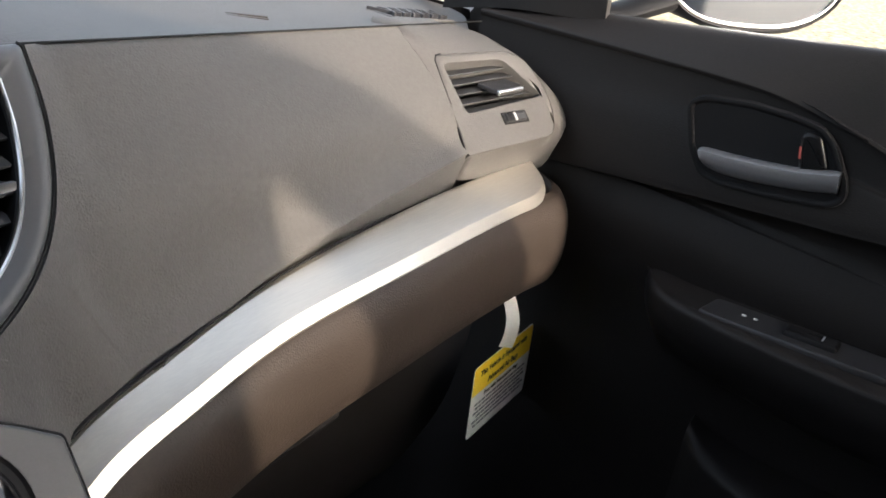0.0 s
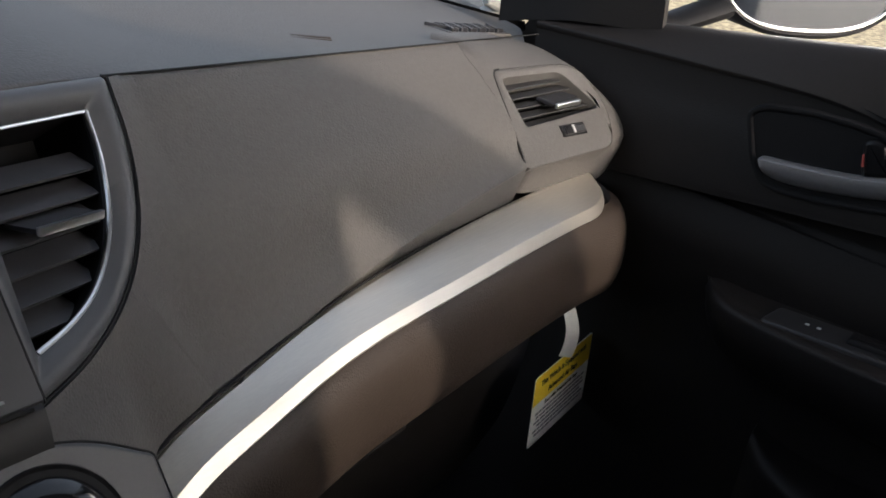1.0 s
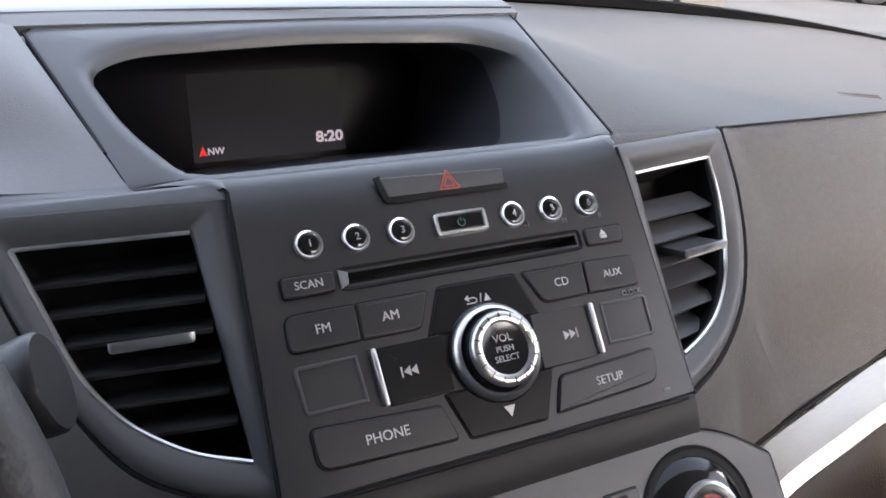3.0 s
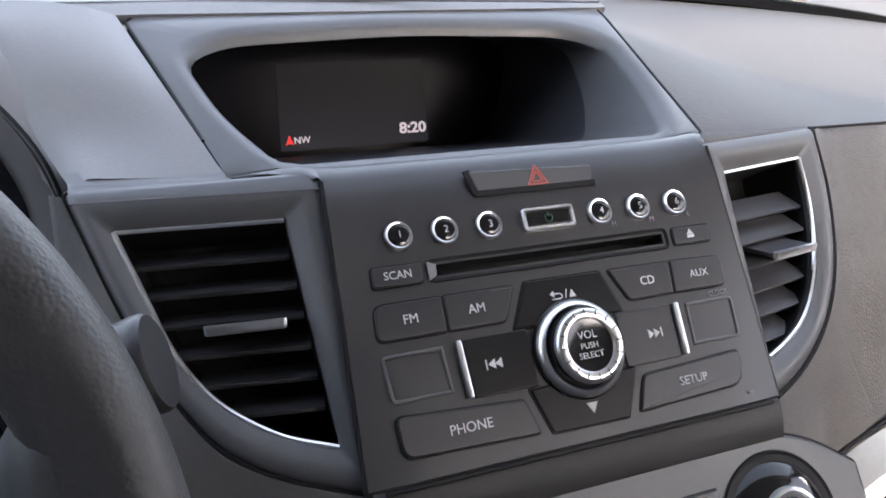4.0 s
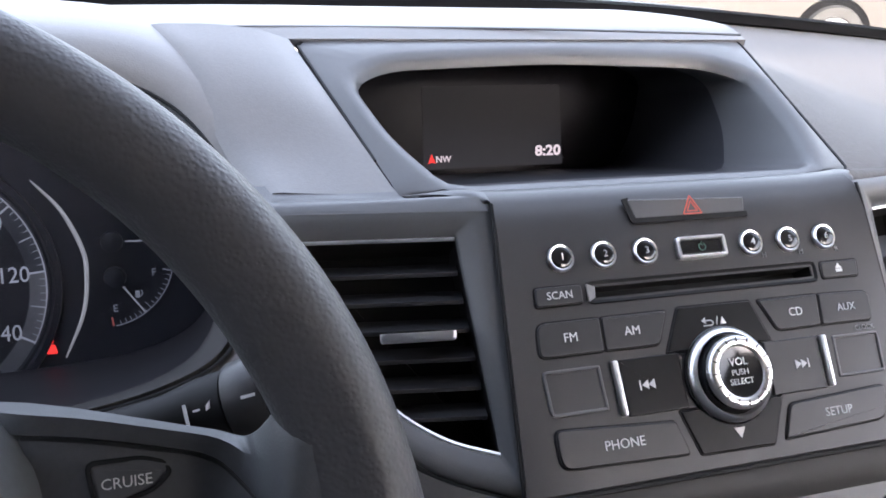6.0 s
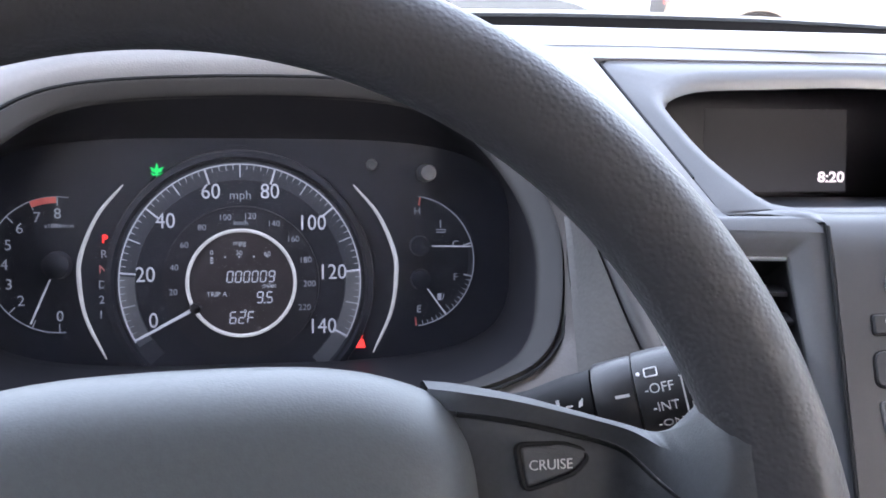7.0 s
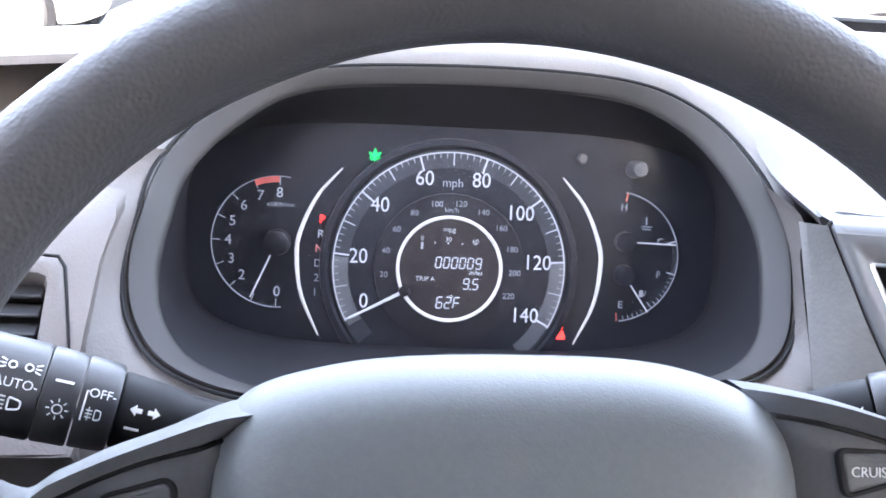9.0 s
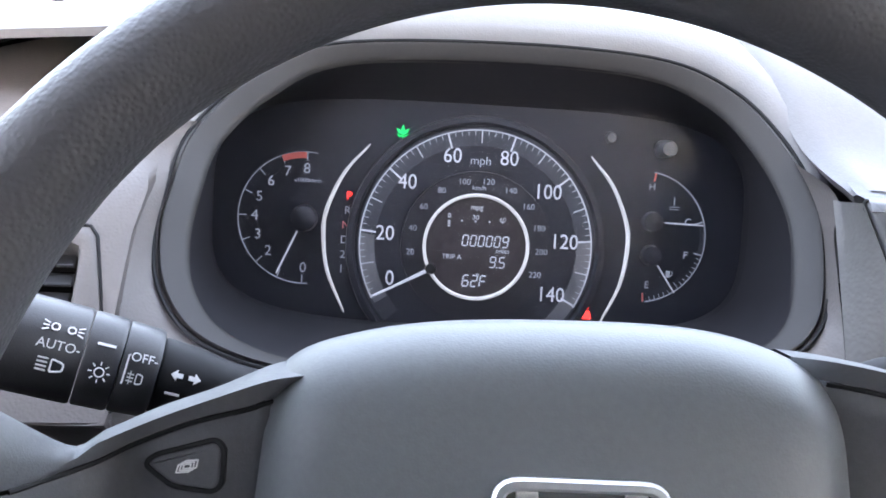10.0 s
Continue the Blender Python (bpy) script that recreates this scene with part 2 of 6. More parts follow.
def sheet(rows, thick=0.0):
    """A skin over a grid of points, with a thickness."""
    if not thick:
        return rings(rows, closed=False)
    rows = [[Vector(p) for p in r] for r in rows]
    nr, nc = len(rows), len(rows[0])
    mid = Vector((0, 0.1, 1.4))
    normals, facing = [], 0.0
    for i in range(nr):
        line = []
        for j in range(nc):
            a = rows[min(i + 1, nr - 1)][j] - rows[max(i - 1, 0)][j]
            b = rows[i][min(j + 1, nc - 1)] - rows[i][max(j - 1, 0)]
            n = a.cross(b)
            n = n.normalized() if n.length > 1e-12 else Vector((0, 0, 0))
            line.append(n)
            facing += n.dot(rows[i][j] - mid)
        normals.append(line)
    sgn = thick if facing > 0 else -thick
    back = [[p + n * sgn for p, n in zip(r, m)] for r, m in zip(rows, normals)]
    bm = rings([r + b[::-1] for r, b in zip(rows, back)])
    bm.verts.ensure_lookup_table()
    for start in (0, (nr - 1) * 2 * nc):
        for j in range(nc - 1):
            k = 2 * nc - 1 - j
            bm.faces.new([bm.verts[start + q] for q in (j, j + 1, k - 1, k)])
    bmesh.ops.recalc_face_normals(bm, faces=bm.faces)
    return bm


def loft(sections, nu=24, nv=16, thick=0.004):
    """A smooth skin through sections of control points."""
    rows = [catmull(s, nv) for s in sections]
    cols = [catmull([r[i] for r in rows], nu) for i in range(nv)]
    return sheet([[cols[i][j] for i in range(nv)] for j in range(nu)], thick)


def tube(path, r, seg=10, closed=False, flat=1.0, up=(0, 0, 1)):
    """A bar of round or flattened section along a path; r one radius or one for each point."""
    path = [Vector(p) for p in path]
    k, loops = len(path), []
    for i, p in enumerate(path):
        a = path[(i - 1) % k] if closed or i else p
        b = path[(i + 1) % k] if closed or i < k - 1 else p
        t = (b - a).normalized()
        s = t.cross(Vector(up))
        s = s.normalized() if s.length > 1e-5 else t.orthogonal().normalized()
        o = s.cross(t).normalized()
        ri = r[i] if isinstance(r, (list, tuple)) else r
        loops.append([p + (s * math.cos(q * math.tau / seg) + o * flat * math.sin(q * math.tau / seg)) * ri for q in range(seg)])
    if closed:
        return rings(loops + [loops[0]])
    return rings(loops, True, True)


def lathe(m, profile, seg=40, cap=True):
    """A turned body about the local out axis: rows of radius and height."""
    loops = [[at(m, r * math.cos(a * math.tau / seg), r * math.sin(a * math.tau / seg), w) for a in range(seg)] for r, w in profile]
    return rings(loops, cap, cap)


def box(m, u0, u1, v0, v1, w0, w1, r=0.001):
    return plate(m, rounded([(u0, v0), (u1, v0), (u1, v1), (u0, v1)], r, 3), w0, w1, min(r, abs(w1 - w0) * 0.4))


def stripe(m, pts, width, w, lift=0.0003):
    """A thin printed line along local points."""
    pts = [Vector(p) for p in pts]
    left, right = [], []
    for i, p in enumerate(pts):
        t = (pts[min(i + 1, len(pts) - 1)] - pts[max(i - 1, 0)]).normalized()
        n = Vector((-t.y, t.x)) * width / 2
        left.append(p + n)
        right.append(p - n)
    return rings([[at(m, q.x, q.y, w) for q in left + right[::-1]], [at(m, q.x, q.y, w + lift) for q in left + right[::-1]]], True, True)


def arc(c, r, a0, a1, n=24):
    return [(c[0] + r * math.cos(radians(a0 + (a1 - a0) * i / (n - 1))), c[1] + r * math.sin(radians(a0 + (a1 - a0) * i / (n - 1)))) for i in range(n)]


def join(*bms):
    out = bmesh.new()
    for b in bms:
        me = bpy.data.meshes.new("tmp")
        b.to_mesh(me)
        b.free()
        out.from_mesh(me)
        bpy.data.meshes.remove(me)
    return out


def writing(m, text, size, u, v, w, lift=0.0003, align="CENTER", turn=0.0, squeeze=1.0, bold=0.0):
    """Raised print in the built-in font, centred at local (u, v)."""
    cu = bpy.data.curves.new("tmp", "FONT")
    cu.body, cu.size, cu.align_x, cu.align_y, cu.extrude, cu.resolution_u, cu.offset = text, size, align, "CENTER", lift / 2, 3, bold
    ob = bpy.data.objects.new("tmp", cu)
    me = bpy.data.meshes.new_from_object(ob)
    bm = bmesh.new()
    bm.from_mesh(me)
    bpy.data.objects.remove(ob)
    bpy.data.curves.remove(cu)
    bpy.data.meshes.remove(me)
    local = m @ Matrix.Translation((u, v, w + lift / 2)) @ Matrix.Rotation(radians(turn), 4, "Z") @ Matrix.Diagonal((squeeze, 1, 1, 1))
    bmesh.ops.transform(bm, matrix=local, verts=bm.verts)
    return bm


def thing(name, label, category, group="", kind=""):
    return tagged(new(name), label, category, group, kind)


def part(name, bm, mat, parent=None, label="", smooth=40):
    """Links a bmesh as one mesh object under a thing or a part."""
    me = bpy.data.meshes.new(name)
    bm.to_mesh(me)
    bm.free()
    me.materials.append(mat)
    if smooth:
        me.shade_smooth()
        me.set_sharp_from_angle(angle=radians(smooth))
    ob = new(name, me)
    if parent:
        ob.parent = parent
    if label:
        tagged(ob, label)
    return ob


# ---- the setting: ground, cabin shell, windscreen ----
def wall(name, m, outline, w0, w1, mat, label="", holes=()):
    """A flat wall with openings cut through it."""
    bm = bmesh.new()
    loops = [outline] + [list(h) for h in holes]
    edges = []
    for lp in loops:
        vs = [bm.verts.new(at(m, u, v, w0)) for u, v in lp]
        edges += [bm.edges.new((vs[i - 1], vs[i])) for i in range(len(vs))]
    bmesh.ops.triangle_fill(bm, edges=edges, use_beauty=True)
    ret = bmesh.ops.extrude_face_region(bm, geom=list(bm.faces))
    shift = (m.to_3x3() @ Vector((0, 0, 1))) * (w1 - w0)
    bmesh.ops.translate(bm, vec=shift, verts=[g for g in ret["geom"] if isinstance(g, bmesh.types.BMVert)])
    bmesh.ops.recalc_face_normals(bm, faces=bm.faces)
    ob = part(name, bm, mat, smooth=0)
    return tagged(ob, label, "car cabin", kind="structure")


ASPHALT = material("worn_asphalt", (0.075, 0.077, 0.080), 0.9, grain=1.0, grain_scale=60, vary=0.25, stain_scale=1.2)
LEAVES = material("leaf_litter", (0.33, 0.275, 0.165), 0.9, grain=1.0, grain_scale=40, vary=0.55, stain_scale=14)
ground = part("ground", sheet([[Vector((x, y, 0)) for x in np.linspace(-300, 300, 7)] for y in np.linspace(-300, 300, 7)]), ASPHALT, smooth=0)
tagged(ground, "grey asphalt of the parking lot under the cars", "ground", kind="structure")
verge = part("verge", loft([[(3.0, -30, 0.03), (3.0, -5, 0.06), (3.6, 4, 0.03)], [(9, -30, 0.25), (9, -5, 0.35), (10, 6, 0.2)], [(30, -30, 0.6), (30, 0, 0.8), (32, 14, 0.3)]], 12, 20, 0.0), LEAVES)
tagged(verge, "sunlit verge covered with fallen yellow leaves", "verge", kind="structure")

# cabin shell behind and above the camera
up_y = frame3((0, -0.45, 0), (1, 0, 0), (0, 0, 1))
# unseen rear wall: its gaps are shaped to throw the dash's sun patches
sun_gap_low = [(0.446, 1.358), (0.340, 1.358), (0.326, 1.40), (0.321, 1.43), (0.333, 1.447), (0.398, 1.492), (0.398, 1.553), (0.447, 1.512), (0.431, 1.462), (0.446, 1.42)]
sun_gap_right = [(0.668, 1.392), (0.655, 1.43), (0.612, 1.52), (0.52, 1.595), (0.445, 1.635), (0.425, 1.655), (0.39, 1.68), (0.33, 1.72), (0.27, 1.76), (0.88, 1.76), (0.88, 1.575), (0.775, 1.545), (0.728, 1.475), (0.705, 1.392)]
SHADEWALL = material("dark_shade_wall_cloth", (0.055, 0.053, 0.055), 0.9, grain=0.5, grain_scale=900)
wall("wall_rear", up_y, [(-0.86, 0.3), (0.90, 0.3), (0.90, 1.80), (-0.86, 1.80)], -0.03, 0.0, HEAD,
     "unseen grey rear wall with gaps cut to shape the sunlight", [sun_gap_low, sun_gap_right])
# unseen wall added to keep cabin light off the driver's side and radio
wall("shade_wall_driver", frame3((0, 0.06, 0), (1, 0, 0), (0, 0, 1)), [(-0.79, 0.42), (-0.10, 0.42), (-0.10, 1.45), (-0.20, 1.62), (-0.70, 1.62), (-0.79, 1.50)], -0.05, 0.0, SHADEWALL,
     "unseen dark wall behind the driver, added to block light")
# second unseen wall, added to darken the glove box; low enough for the sun
wall("shade_wall_passenger", frame3((0, 0.06, 0), (1, 0, 0), (0, 0, 1)), [(-0.02, 0.42), (0.72, 0.42), (0.72, 1.12), (0.60, 1.175), (0.10, 1.175), (-0.02, 1.12)], -0.05, 0.0, SHADEWALL,
     "unseen low dark wall on the passenger side, added to block light")
right_side = frame3((0.80, 0, 0), (0, 1, 0), (0, 0, 1))
wall("wall_right", right_side, [(-0.47, 0.3), (1.32, 0.3), (1.32, 1.12), (0.9, 1.20), (0.52, 1.72), (-0.47, 1.78), (-0.47, 1.72), (0.47, 1.67), (0.72, 1.33), (0.735, 1.275), (-0.47, 1.285)], 0.0, 0.05, DOORM,
     "dark right side of the car body with the side window opening")
left_side = frame3((-0.80, 0, 0), (0, 1, 0), (0, 0, 1))
# opening closed towards the rear to hold light off the driver's side
wall("wall_left", left_side, [(-0.47, 0.3), (1.32, 0.3), (1.32, 1.12), (0.9, 1.20), (0.52, 1.72), (-0.47, 1.78)], -0.05, 0.0, DOORM,
     "dark left side of the car body with the side window opening",
     [[(0.25, 1.42), (0.35, 1.42), (0.55, 1.30), (0.75, 1.29), (0.70, 1.36), (0.45, 1.60), (0.25, 1.60)]])
roof = part("ceiling", loft([[(-0.85, -0.48, 1.785), (0, -0.48, 1.80), (0.85, -0.48, 1.785)], [(-0.85, 0.1, 1.72), (0, 0.1, 1.77), (0.85, 0.1, 1.72)], [(-0.83, 0.52, 1.66), (0, 0.62, 1.70), (0.83, 0.52, 1.66)]], 10, 14, 0.03), HEAD)
tagged(roof, "light grey cloth headliner under the car roof", "ceiling", kind="structure")
floor = part("floor", loft([[(-0.85, -0.48, 0.42), (0, -0.48, 0.45), (0.85, -0.48, 0.42)], [(-0.85, 0.6, 0.42), (0, 0.6, 0.45), (0.85, 0.6, 0.42)], [(-0.85, 1.1, 0.60), (0, 1.1, 0.62), (0.85, 1.1, 0.60)], [(-0.85, 1.25, 1.0), (0, 1.25, 1.0), (0.85, 1.25, 1.0)]], 14, 8, 0.02), DOORM)
tagged(floor, "black carpeted footwell floor of the car", "floor", kind="structure")

# windscreen with a dark band along its foot
SCREEN_FOOT = [(-0.80, 0.86, 1.26), (-0.62, 1.10, 1.300), (-0.3, 1.19, 1.325), (0, 1.21, 1.330), (0.3, 1.19, 1.3235), (0.62, 1.10, 1.300), (0.80, 0.86, 1.26)]
SCREEN_HEAD = [(-0.72, 0.45, 1.66), (-0.5, 0.52, 1.69), (-0.25, 0.58, 1.71), (0, 0.60, 1.715), (0.25, 0.58, 1.71), (0.5, 0.52, 1.69), (0.72, 0.45, 1.66)]
mids = [tuple(Vector(a).lerp(Vector(b), 0.5) + Vector((0, 0.02, 0.03))) for a, b in zip(SCREEN_FOOT, SCREEN_HEAD)]
windscreen = thing("window_1", "curved clear windscreen over the dashboard", "windscreen", kind="structure")
glass = part("pane", loft([SCREEN_FOOT, mids, SCREEN_HEAD], 8, 24, 0.0), GLASS, windscreen)
glass.visible_shadow = False
foot = catmull(SCREEN_FOOT, 40)
band = [[p + Vector((0, dy, dz)) for p in foot] for dy, dz in ((0.002, -0.005), (-0.010, 0.000), (-0.008, 0.0090), (0.010, 0.0105), (0.016, -0.004))]
part("window_seal", rings(band + [band[0]], closed=False), RUBBER, windscreen, "black rubber seal at the foot of the glass")
COWL = material("cowl_weathered_plastic", (0.15, 0.15, 0.15), 0.8, grain=1.0, grain_scale=260, vary=0.45, stain_scale=60)
base = [p for p in foot if -0.62 < p.x < 0.42]
cowl = part("cowl", sheet([[p + Vector((0, dy, dz)) for p in base] for dy, dz in ((0.018, -0.006), (0.045, -0.001), (0.075, 0.0015), (0.105, 0.0015), (0.13, -0.006), (0.15, -0.03))], 0.004), COWL)
tagged(cowl, "weathered grey plastic cowl outside below the windscreen", "cowl", kind="structure")
for s in (1, -1):
    pillar = [(0.800, 0.905, 1.20), (0.790, 0.889, 1.2735), (0.786, 0.880, 1.313), (0.770, 0.74, 1.46), (0.735, 0.46, 1.66)] if s > 0 else [(-0.815, 0.90, 1.22), (-0.797, 0.81, 1.32), (-0.77, 0.66, 1.47), (-0.735, 0.46, 1.66)]
    tagged(part("pillar_trim", tube(catmull(pillar, 20), 0.014 if s > 0 else 0.032, 12, flat=0.7), HEAD if s > 0 else TRIM, None), "pale plastic trim on the windscreen pillar", "pillar", kind="structure")


# ---- dashboard ----
dash = thing("dashboard", "dark warm-grey moulded plastic car dashboard", "dashboard")
RF = frame3((0, 0.701, 1.2715), (1, 0, 0), (0, 0.580, 0.8146))


def seam_at(x):
    """Where the top pad meets the fascia."""
    return Vector((x, 0.757 + 0.05 * (x - 0.137), 1.2885 - 0.026 * (x - 0.137)))


# passenger-side top pad
def pad_point(x, f):
    """The top pad: f runs from the seam (0) to the windscreen (1)."""
    p = seam_at(x)
    q = Vector((x, 1.21 - 0.9 * max(0, x - 0.3) ** 2 - 0.1 * max(0, x - 0.6), 1.3235 - 0.085 * max(0, x - 0.3) ** 1.3))
    m = p.lerp(q, f)
    g = min(1, max(0, (x - 0.137) / 0.20))
    g = g * g * (3 - 2 * g)
    hump = math.sin(math.pi * min(1, f * 1.02)) ** 0.8 if 0 < f < 1 else 0
    m.z += hump * (0.022 * (1 - g) - 0.019 * g * (1 - f)) 
    m.x += 0.024 * min(1, f / 0.31) * (1 - g)
    if x > 0.60:
        k = min(1, f / 0.35)
        e = (x - 0.60) / 0.185
        m.x = 0.60 + (x - 0.60) * (0.66 + 0.34 * k * k * (3 - 2 * k))
        m.z -= 0.014 * e ** 3 * (1 - k)
    return m


def pad_z(x, y):
    return min((pad_point(x, i / 200) for i in range(200)), key=lambda p: abs(p.y - y)).z


for s in (1, -1):
    xs = (0.137, 0.16, 0.20, 0.25, 0.32, 0.40, 0.50, 0.60, 0.68, 0.74, 0.785) if s > 0 else (0.60, 0.64, 0.68, 0.74, 0.785)
    rows = [[pad_point(x, f) * 1.0 for x in xs] for f in (0, 0.03, 0.10, 0.2, 0.31, 0.45, 0.6, 0.8, 1.0)]
    part("top_pad", loft([[(s * p.x, p.y, p.z) for p in r] for r in rows], 56, 48, 0.006), SOFT if s > 0 else TRIM, dash, "smooth dark grey top pad")
# middle and driver-side top pad behind the display
mid_rows = []
for y, z in ((0.905, 1.3425), (0.925, 1.3485), (0.95, 1.3495), (1.0, 1.3478), (1.06, 1.3440), (1.12, 1.3385), (1.205, 1.3275)):
    mid_rows.append([(x, y - (0.35 * max(0, abs(x) - 0.3) ** 2 if y > 1 else 0), z - 0.035 * max(0, (abs(x) - 0.22)) - 0.05 * max(0, abs(x) - 0.5)) for x in (-0.78, -0.65, -0.5, -0.38, -0.28, -0.165, -0.08, 0, 0.08, 0.164)])
groove = [(x, 0.921 - 0.9 * max(0, x + 0.10) ** 2 * 0.5, 1.3475 - 0.035 * max(0, abs(x) - 0.22)) for x in (-0.24, -0.17, -0.10, 0.0, 0.10, 0.15)]
part("pad_groove", tube(catmull(groove, 30), 0.0009, 6), SATIN, dash)
part("rear_pad", loft(mid_rows, 24, 40, 0.006), HOODM, dash, "pad between display and windscreen")

# driver-side slope between display seam and instrument hood
slope = []
flank = [(-0.2035, 0.770, 1.2895), (-0.212, 0.815, 1.2985), (-0.223, 0.850, 1.322), (-0.236, 0.885, 1.338), (-0.252, 0.917, 1.346)]
for i, f in enumerate((0, 0.25, 0.5, 0.75, 1.0)):
    a, b = Vector((-0.1375 - 0.026 * f, 0.757 + 0.148 * f, 1.2885 + 0.054 * f)), Vector(flank[i])
    slope.append([tuple(a.lerp(b, d) + Vector((0, 0, 0.004 * min(1, 2 * f) * math.sin(math.pi * d) + 0.002 * f * (d > 0)))) for d in (0, 0.2, 0.45, 0.7, 0.88)] + [tuple(b - Vector((0, 0, 0.004)))])
part("side_slope", loft(slope, 20, 16, 0.006), HOODM, dash, "sloping panel between display and instrument hood")

def strip_at(x):
    t = catmull([(0.145, 0.656, 1.086), (0.19, 0.667, 1.1120), (0.25, 0.674, 1.1270), (0.33, 0.6835, 1.1420), (0.43, 0.692, 1.1508), (0.54, 0.698, 1.1578), (0.64, 0.698, 1.1625), (0.70, 0.691, 1.1650)], 60)
    i = min(range(59), key=lambda q: abs((t[q].x + t[q + 1].x) / 2 - x))
    f = (x - t[i].x) / (t[i + 1].x - t[i].x)
    return t[i].lerp(t[i + 1], f)


# passenger-side fascia, from the seam down to the silver strip
fascia = []
for x, y1, z1, y2, z2, y3, z3, y4, z4 in ((0.24, 0.734, 1.252, 0.702, 1.208, 0.682, 1.165, 0.675, 1.1215), (0.34, 0.738, 1.256, 0.706, 1.220, 0.690, 1.180, 0.687, 1.1405),
                                          (0.45, 0.744, 1.256, 0.713, 1.225, 0.697, 1.190, 0.6955, 1.152), (0.575, 0.750, 1.253, 0.716, 1.224, 0.699, 1.192, 0.700, 1.158)):
    p = seam_at(x)
    k = 0.001 + 0.031 * min(1, max(0, (x - 0.235) / 0.335))
    m = min(1, max(0, (x - 0.235) / 0.20))
    fascia.append([(x, p.y + 0.002, p.z - 0.001), (x, p.y - 0.0050, p.z - 0.0045), (x, y1, z1), (x, y2, z2), (x, (y2 * 0.45 + y4 * 0.55) - 0.004 * m, z4 + k + (z2 - z4 - k) * 0.35), (x, y4 - 0.0075 * m - 0.001, z4 + k + 0.003), (x, y4 - 0.0060 * m - 0.001, z4 + k - 0.001), (x, y4 - 0.001, z4 + k * 0.45), (x, y4 + 0.004, z4 - 0.002)])
part("fascia", loft(fascia, 90, 36, 0.005), SOFT, dash, "matt grey airbag fascia with a fine leather grain")
core = [[strip_at(x) + Vector((0, 0.018, dz)) for dz in (0.016, 0.006, -0.010, -0.05)] for x in (0.20, 0.25, 0.33, 0.43, 0.54, 0.64, 0.69)]
part("core", sheet(core), BLACK, dash)
seam_line = [seam_at(0.137 + i * 0.58 / 39) + Vector((0, -0.0004, -0.0002)) for i in range(40)]
part("seam", tube(seam_line, 0.0008, 6), BLACK, dash)

# silver strip: an upper facet, a lower bright facet and rounded ends
def strip_rows(x0, x1, n, end0, end1):
    rows = []
    for i in range(n):
        x = x0 + (x1 - x0) * i / (n - 1)
        p = strip_at(x)
        g = 1.0
        if end1 and i > n - 8:
            g = math.sqrt(max(0.02, 1 - ((i - (n - 8)) / 7.0) ** 2 * 0.98))
        far = min(1, max(0, (x - 0.15) / 0.2))
        w = 0.0308 * (0.99 + 0.27 * math.tanh((x - 0.37) / 0.12)) * g
        lip = 0.84 - 0.05 * far
        down = Vector((0.0, -0.95, -0.32 - max(0, 0.28 - x) * 1.6))
        down.normalize()
        out = Vector((0, down.z, -down.y))
        q = p + down * w
        rows.append([p - out * 0.006, p, p + down * 0.003 + out * 0.0012, p + down * w * 0.5 + out * 0.0005, q, q + Vector((0, -0.0010 * g, -0.0006 * g)), q + Vector((0, -0.0085 * g * lip, -0.0105 * g * lip)), q + Vector((0, -0.0082 * g * lip, -0.0125 * g * lip)), q + Vector((0, 0.004, -0.0135 * g))])
    return rows


part("silver_strip", sheet([[Vector(p) for p in r] for r in strip_rows(0.176, 0.686, 70, False, True)], 0.002), SILVER, dash, "satin silver trim strip", smooth=14)
part("strip_end", sheet([[Vector(p) for p in r] for r in strip_rows(0.148, 0.1735, 8, False, False)], 0.002), SILVER, dash, "short silver strip end beside the climate dial", smooth=14)
gap = [strip_at(0.1748) + Vector(d) for d in ((0, 0.003, 0.000), (0, -0.014, -0.008), (0, -0.026, -0.0155), (0, -0.034, -0.027))]
part("strip_seam", tube([strip_at(0.178 + 0.30 * i / 39) + Vector((0, -0.0012, 0.0026)) for i in range(40)], [0.0016 - 0.0008 * i / 39 for i in range(40)], 8), BLACK, dash)
part("strip_gap", tube(gap, 0.0014, 6), BLACK, dash)

# rolled panel under the strip and the glove box below it
low = []
for x in (0.150, 0.20, 0.26, 0.34, 0.44, 0.54, 0.63, 0.68, 0.712, 0.732, 0.745):
    p = strip_at(min(x, 0.695))
    e = max(0, x - 0.66) / 0.085
    far = 0.0085 * math.tanh((x - 0.37) / 0.12)
    b = p + Vector((x - p.x, -0.0360 - far + 0.055 * e * e, -0.0205 - far * 0.2 - 0.006 * e))
    low.append([tuple(b + Vector((0, dy, dz))) for dy, dz in ((0.012, 0.004), (0.0, 0.0), (-0.009, -0.016), (-0.012, -0.042), (-0.008, -0.068), (0.006, -0.084), (0.060, -0.090))])
part("lower_roll", loft(low, 60, 30, 0.005), LOWER, dash, "dark brown-grey soft lower dash roll")
glove = [[(x, 0.735, 1.055), (x, 0.728, 1.03), (x, 0.726, 0.98), (x, 0.745, 0.88), (x, 0.79, 0.78)] for x in (0.17, 0.25, 0.4, 0.55, 0.69)]
part("glove_box_lid", loft(glove, 30, 20, 0.008), DOORM, dash, "black glove box lid")
latch = frame3((0.360, 0.664, 1.032), (1, 0, 0.10), (0, 0.2, 1))
lt = part("glove_box_handle", plate(latch, rounded([(-0.040, -0.008), (0.040, -0.008), (0.037, 0.006), (-0.035, 0.006)], 0.004), -0.066, 0.002, 0.002), DOORM, dash, "black glove box pull handle")
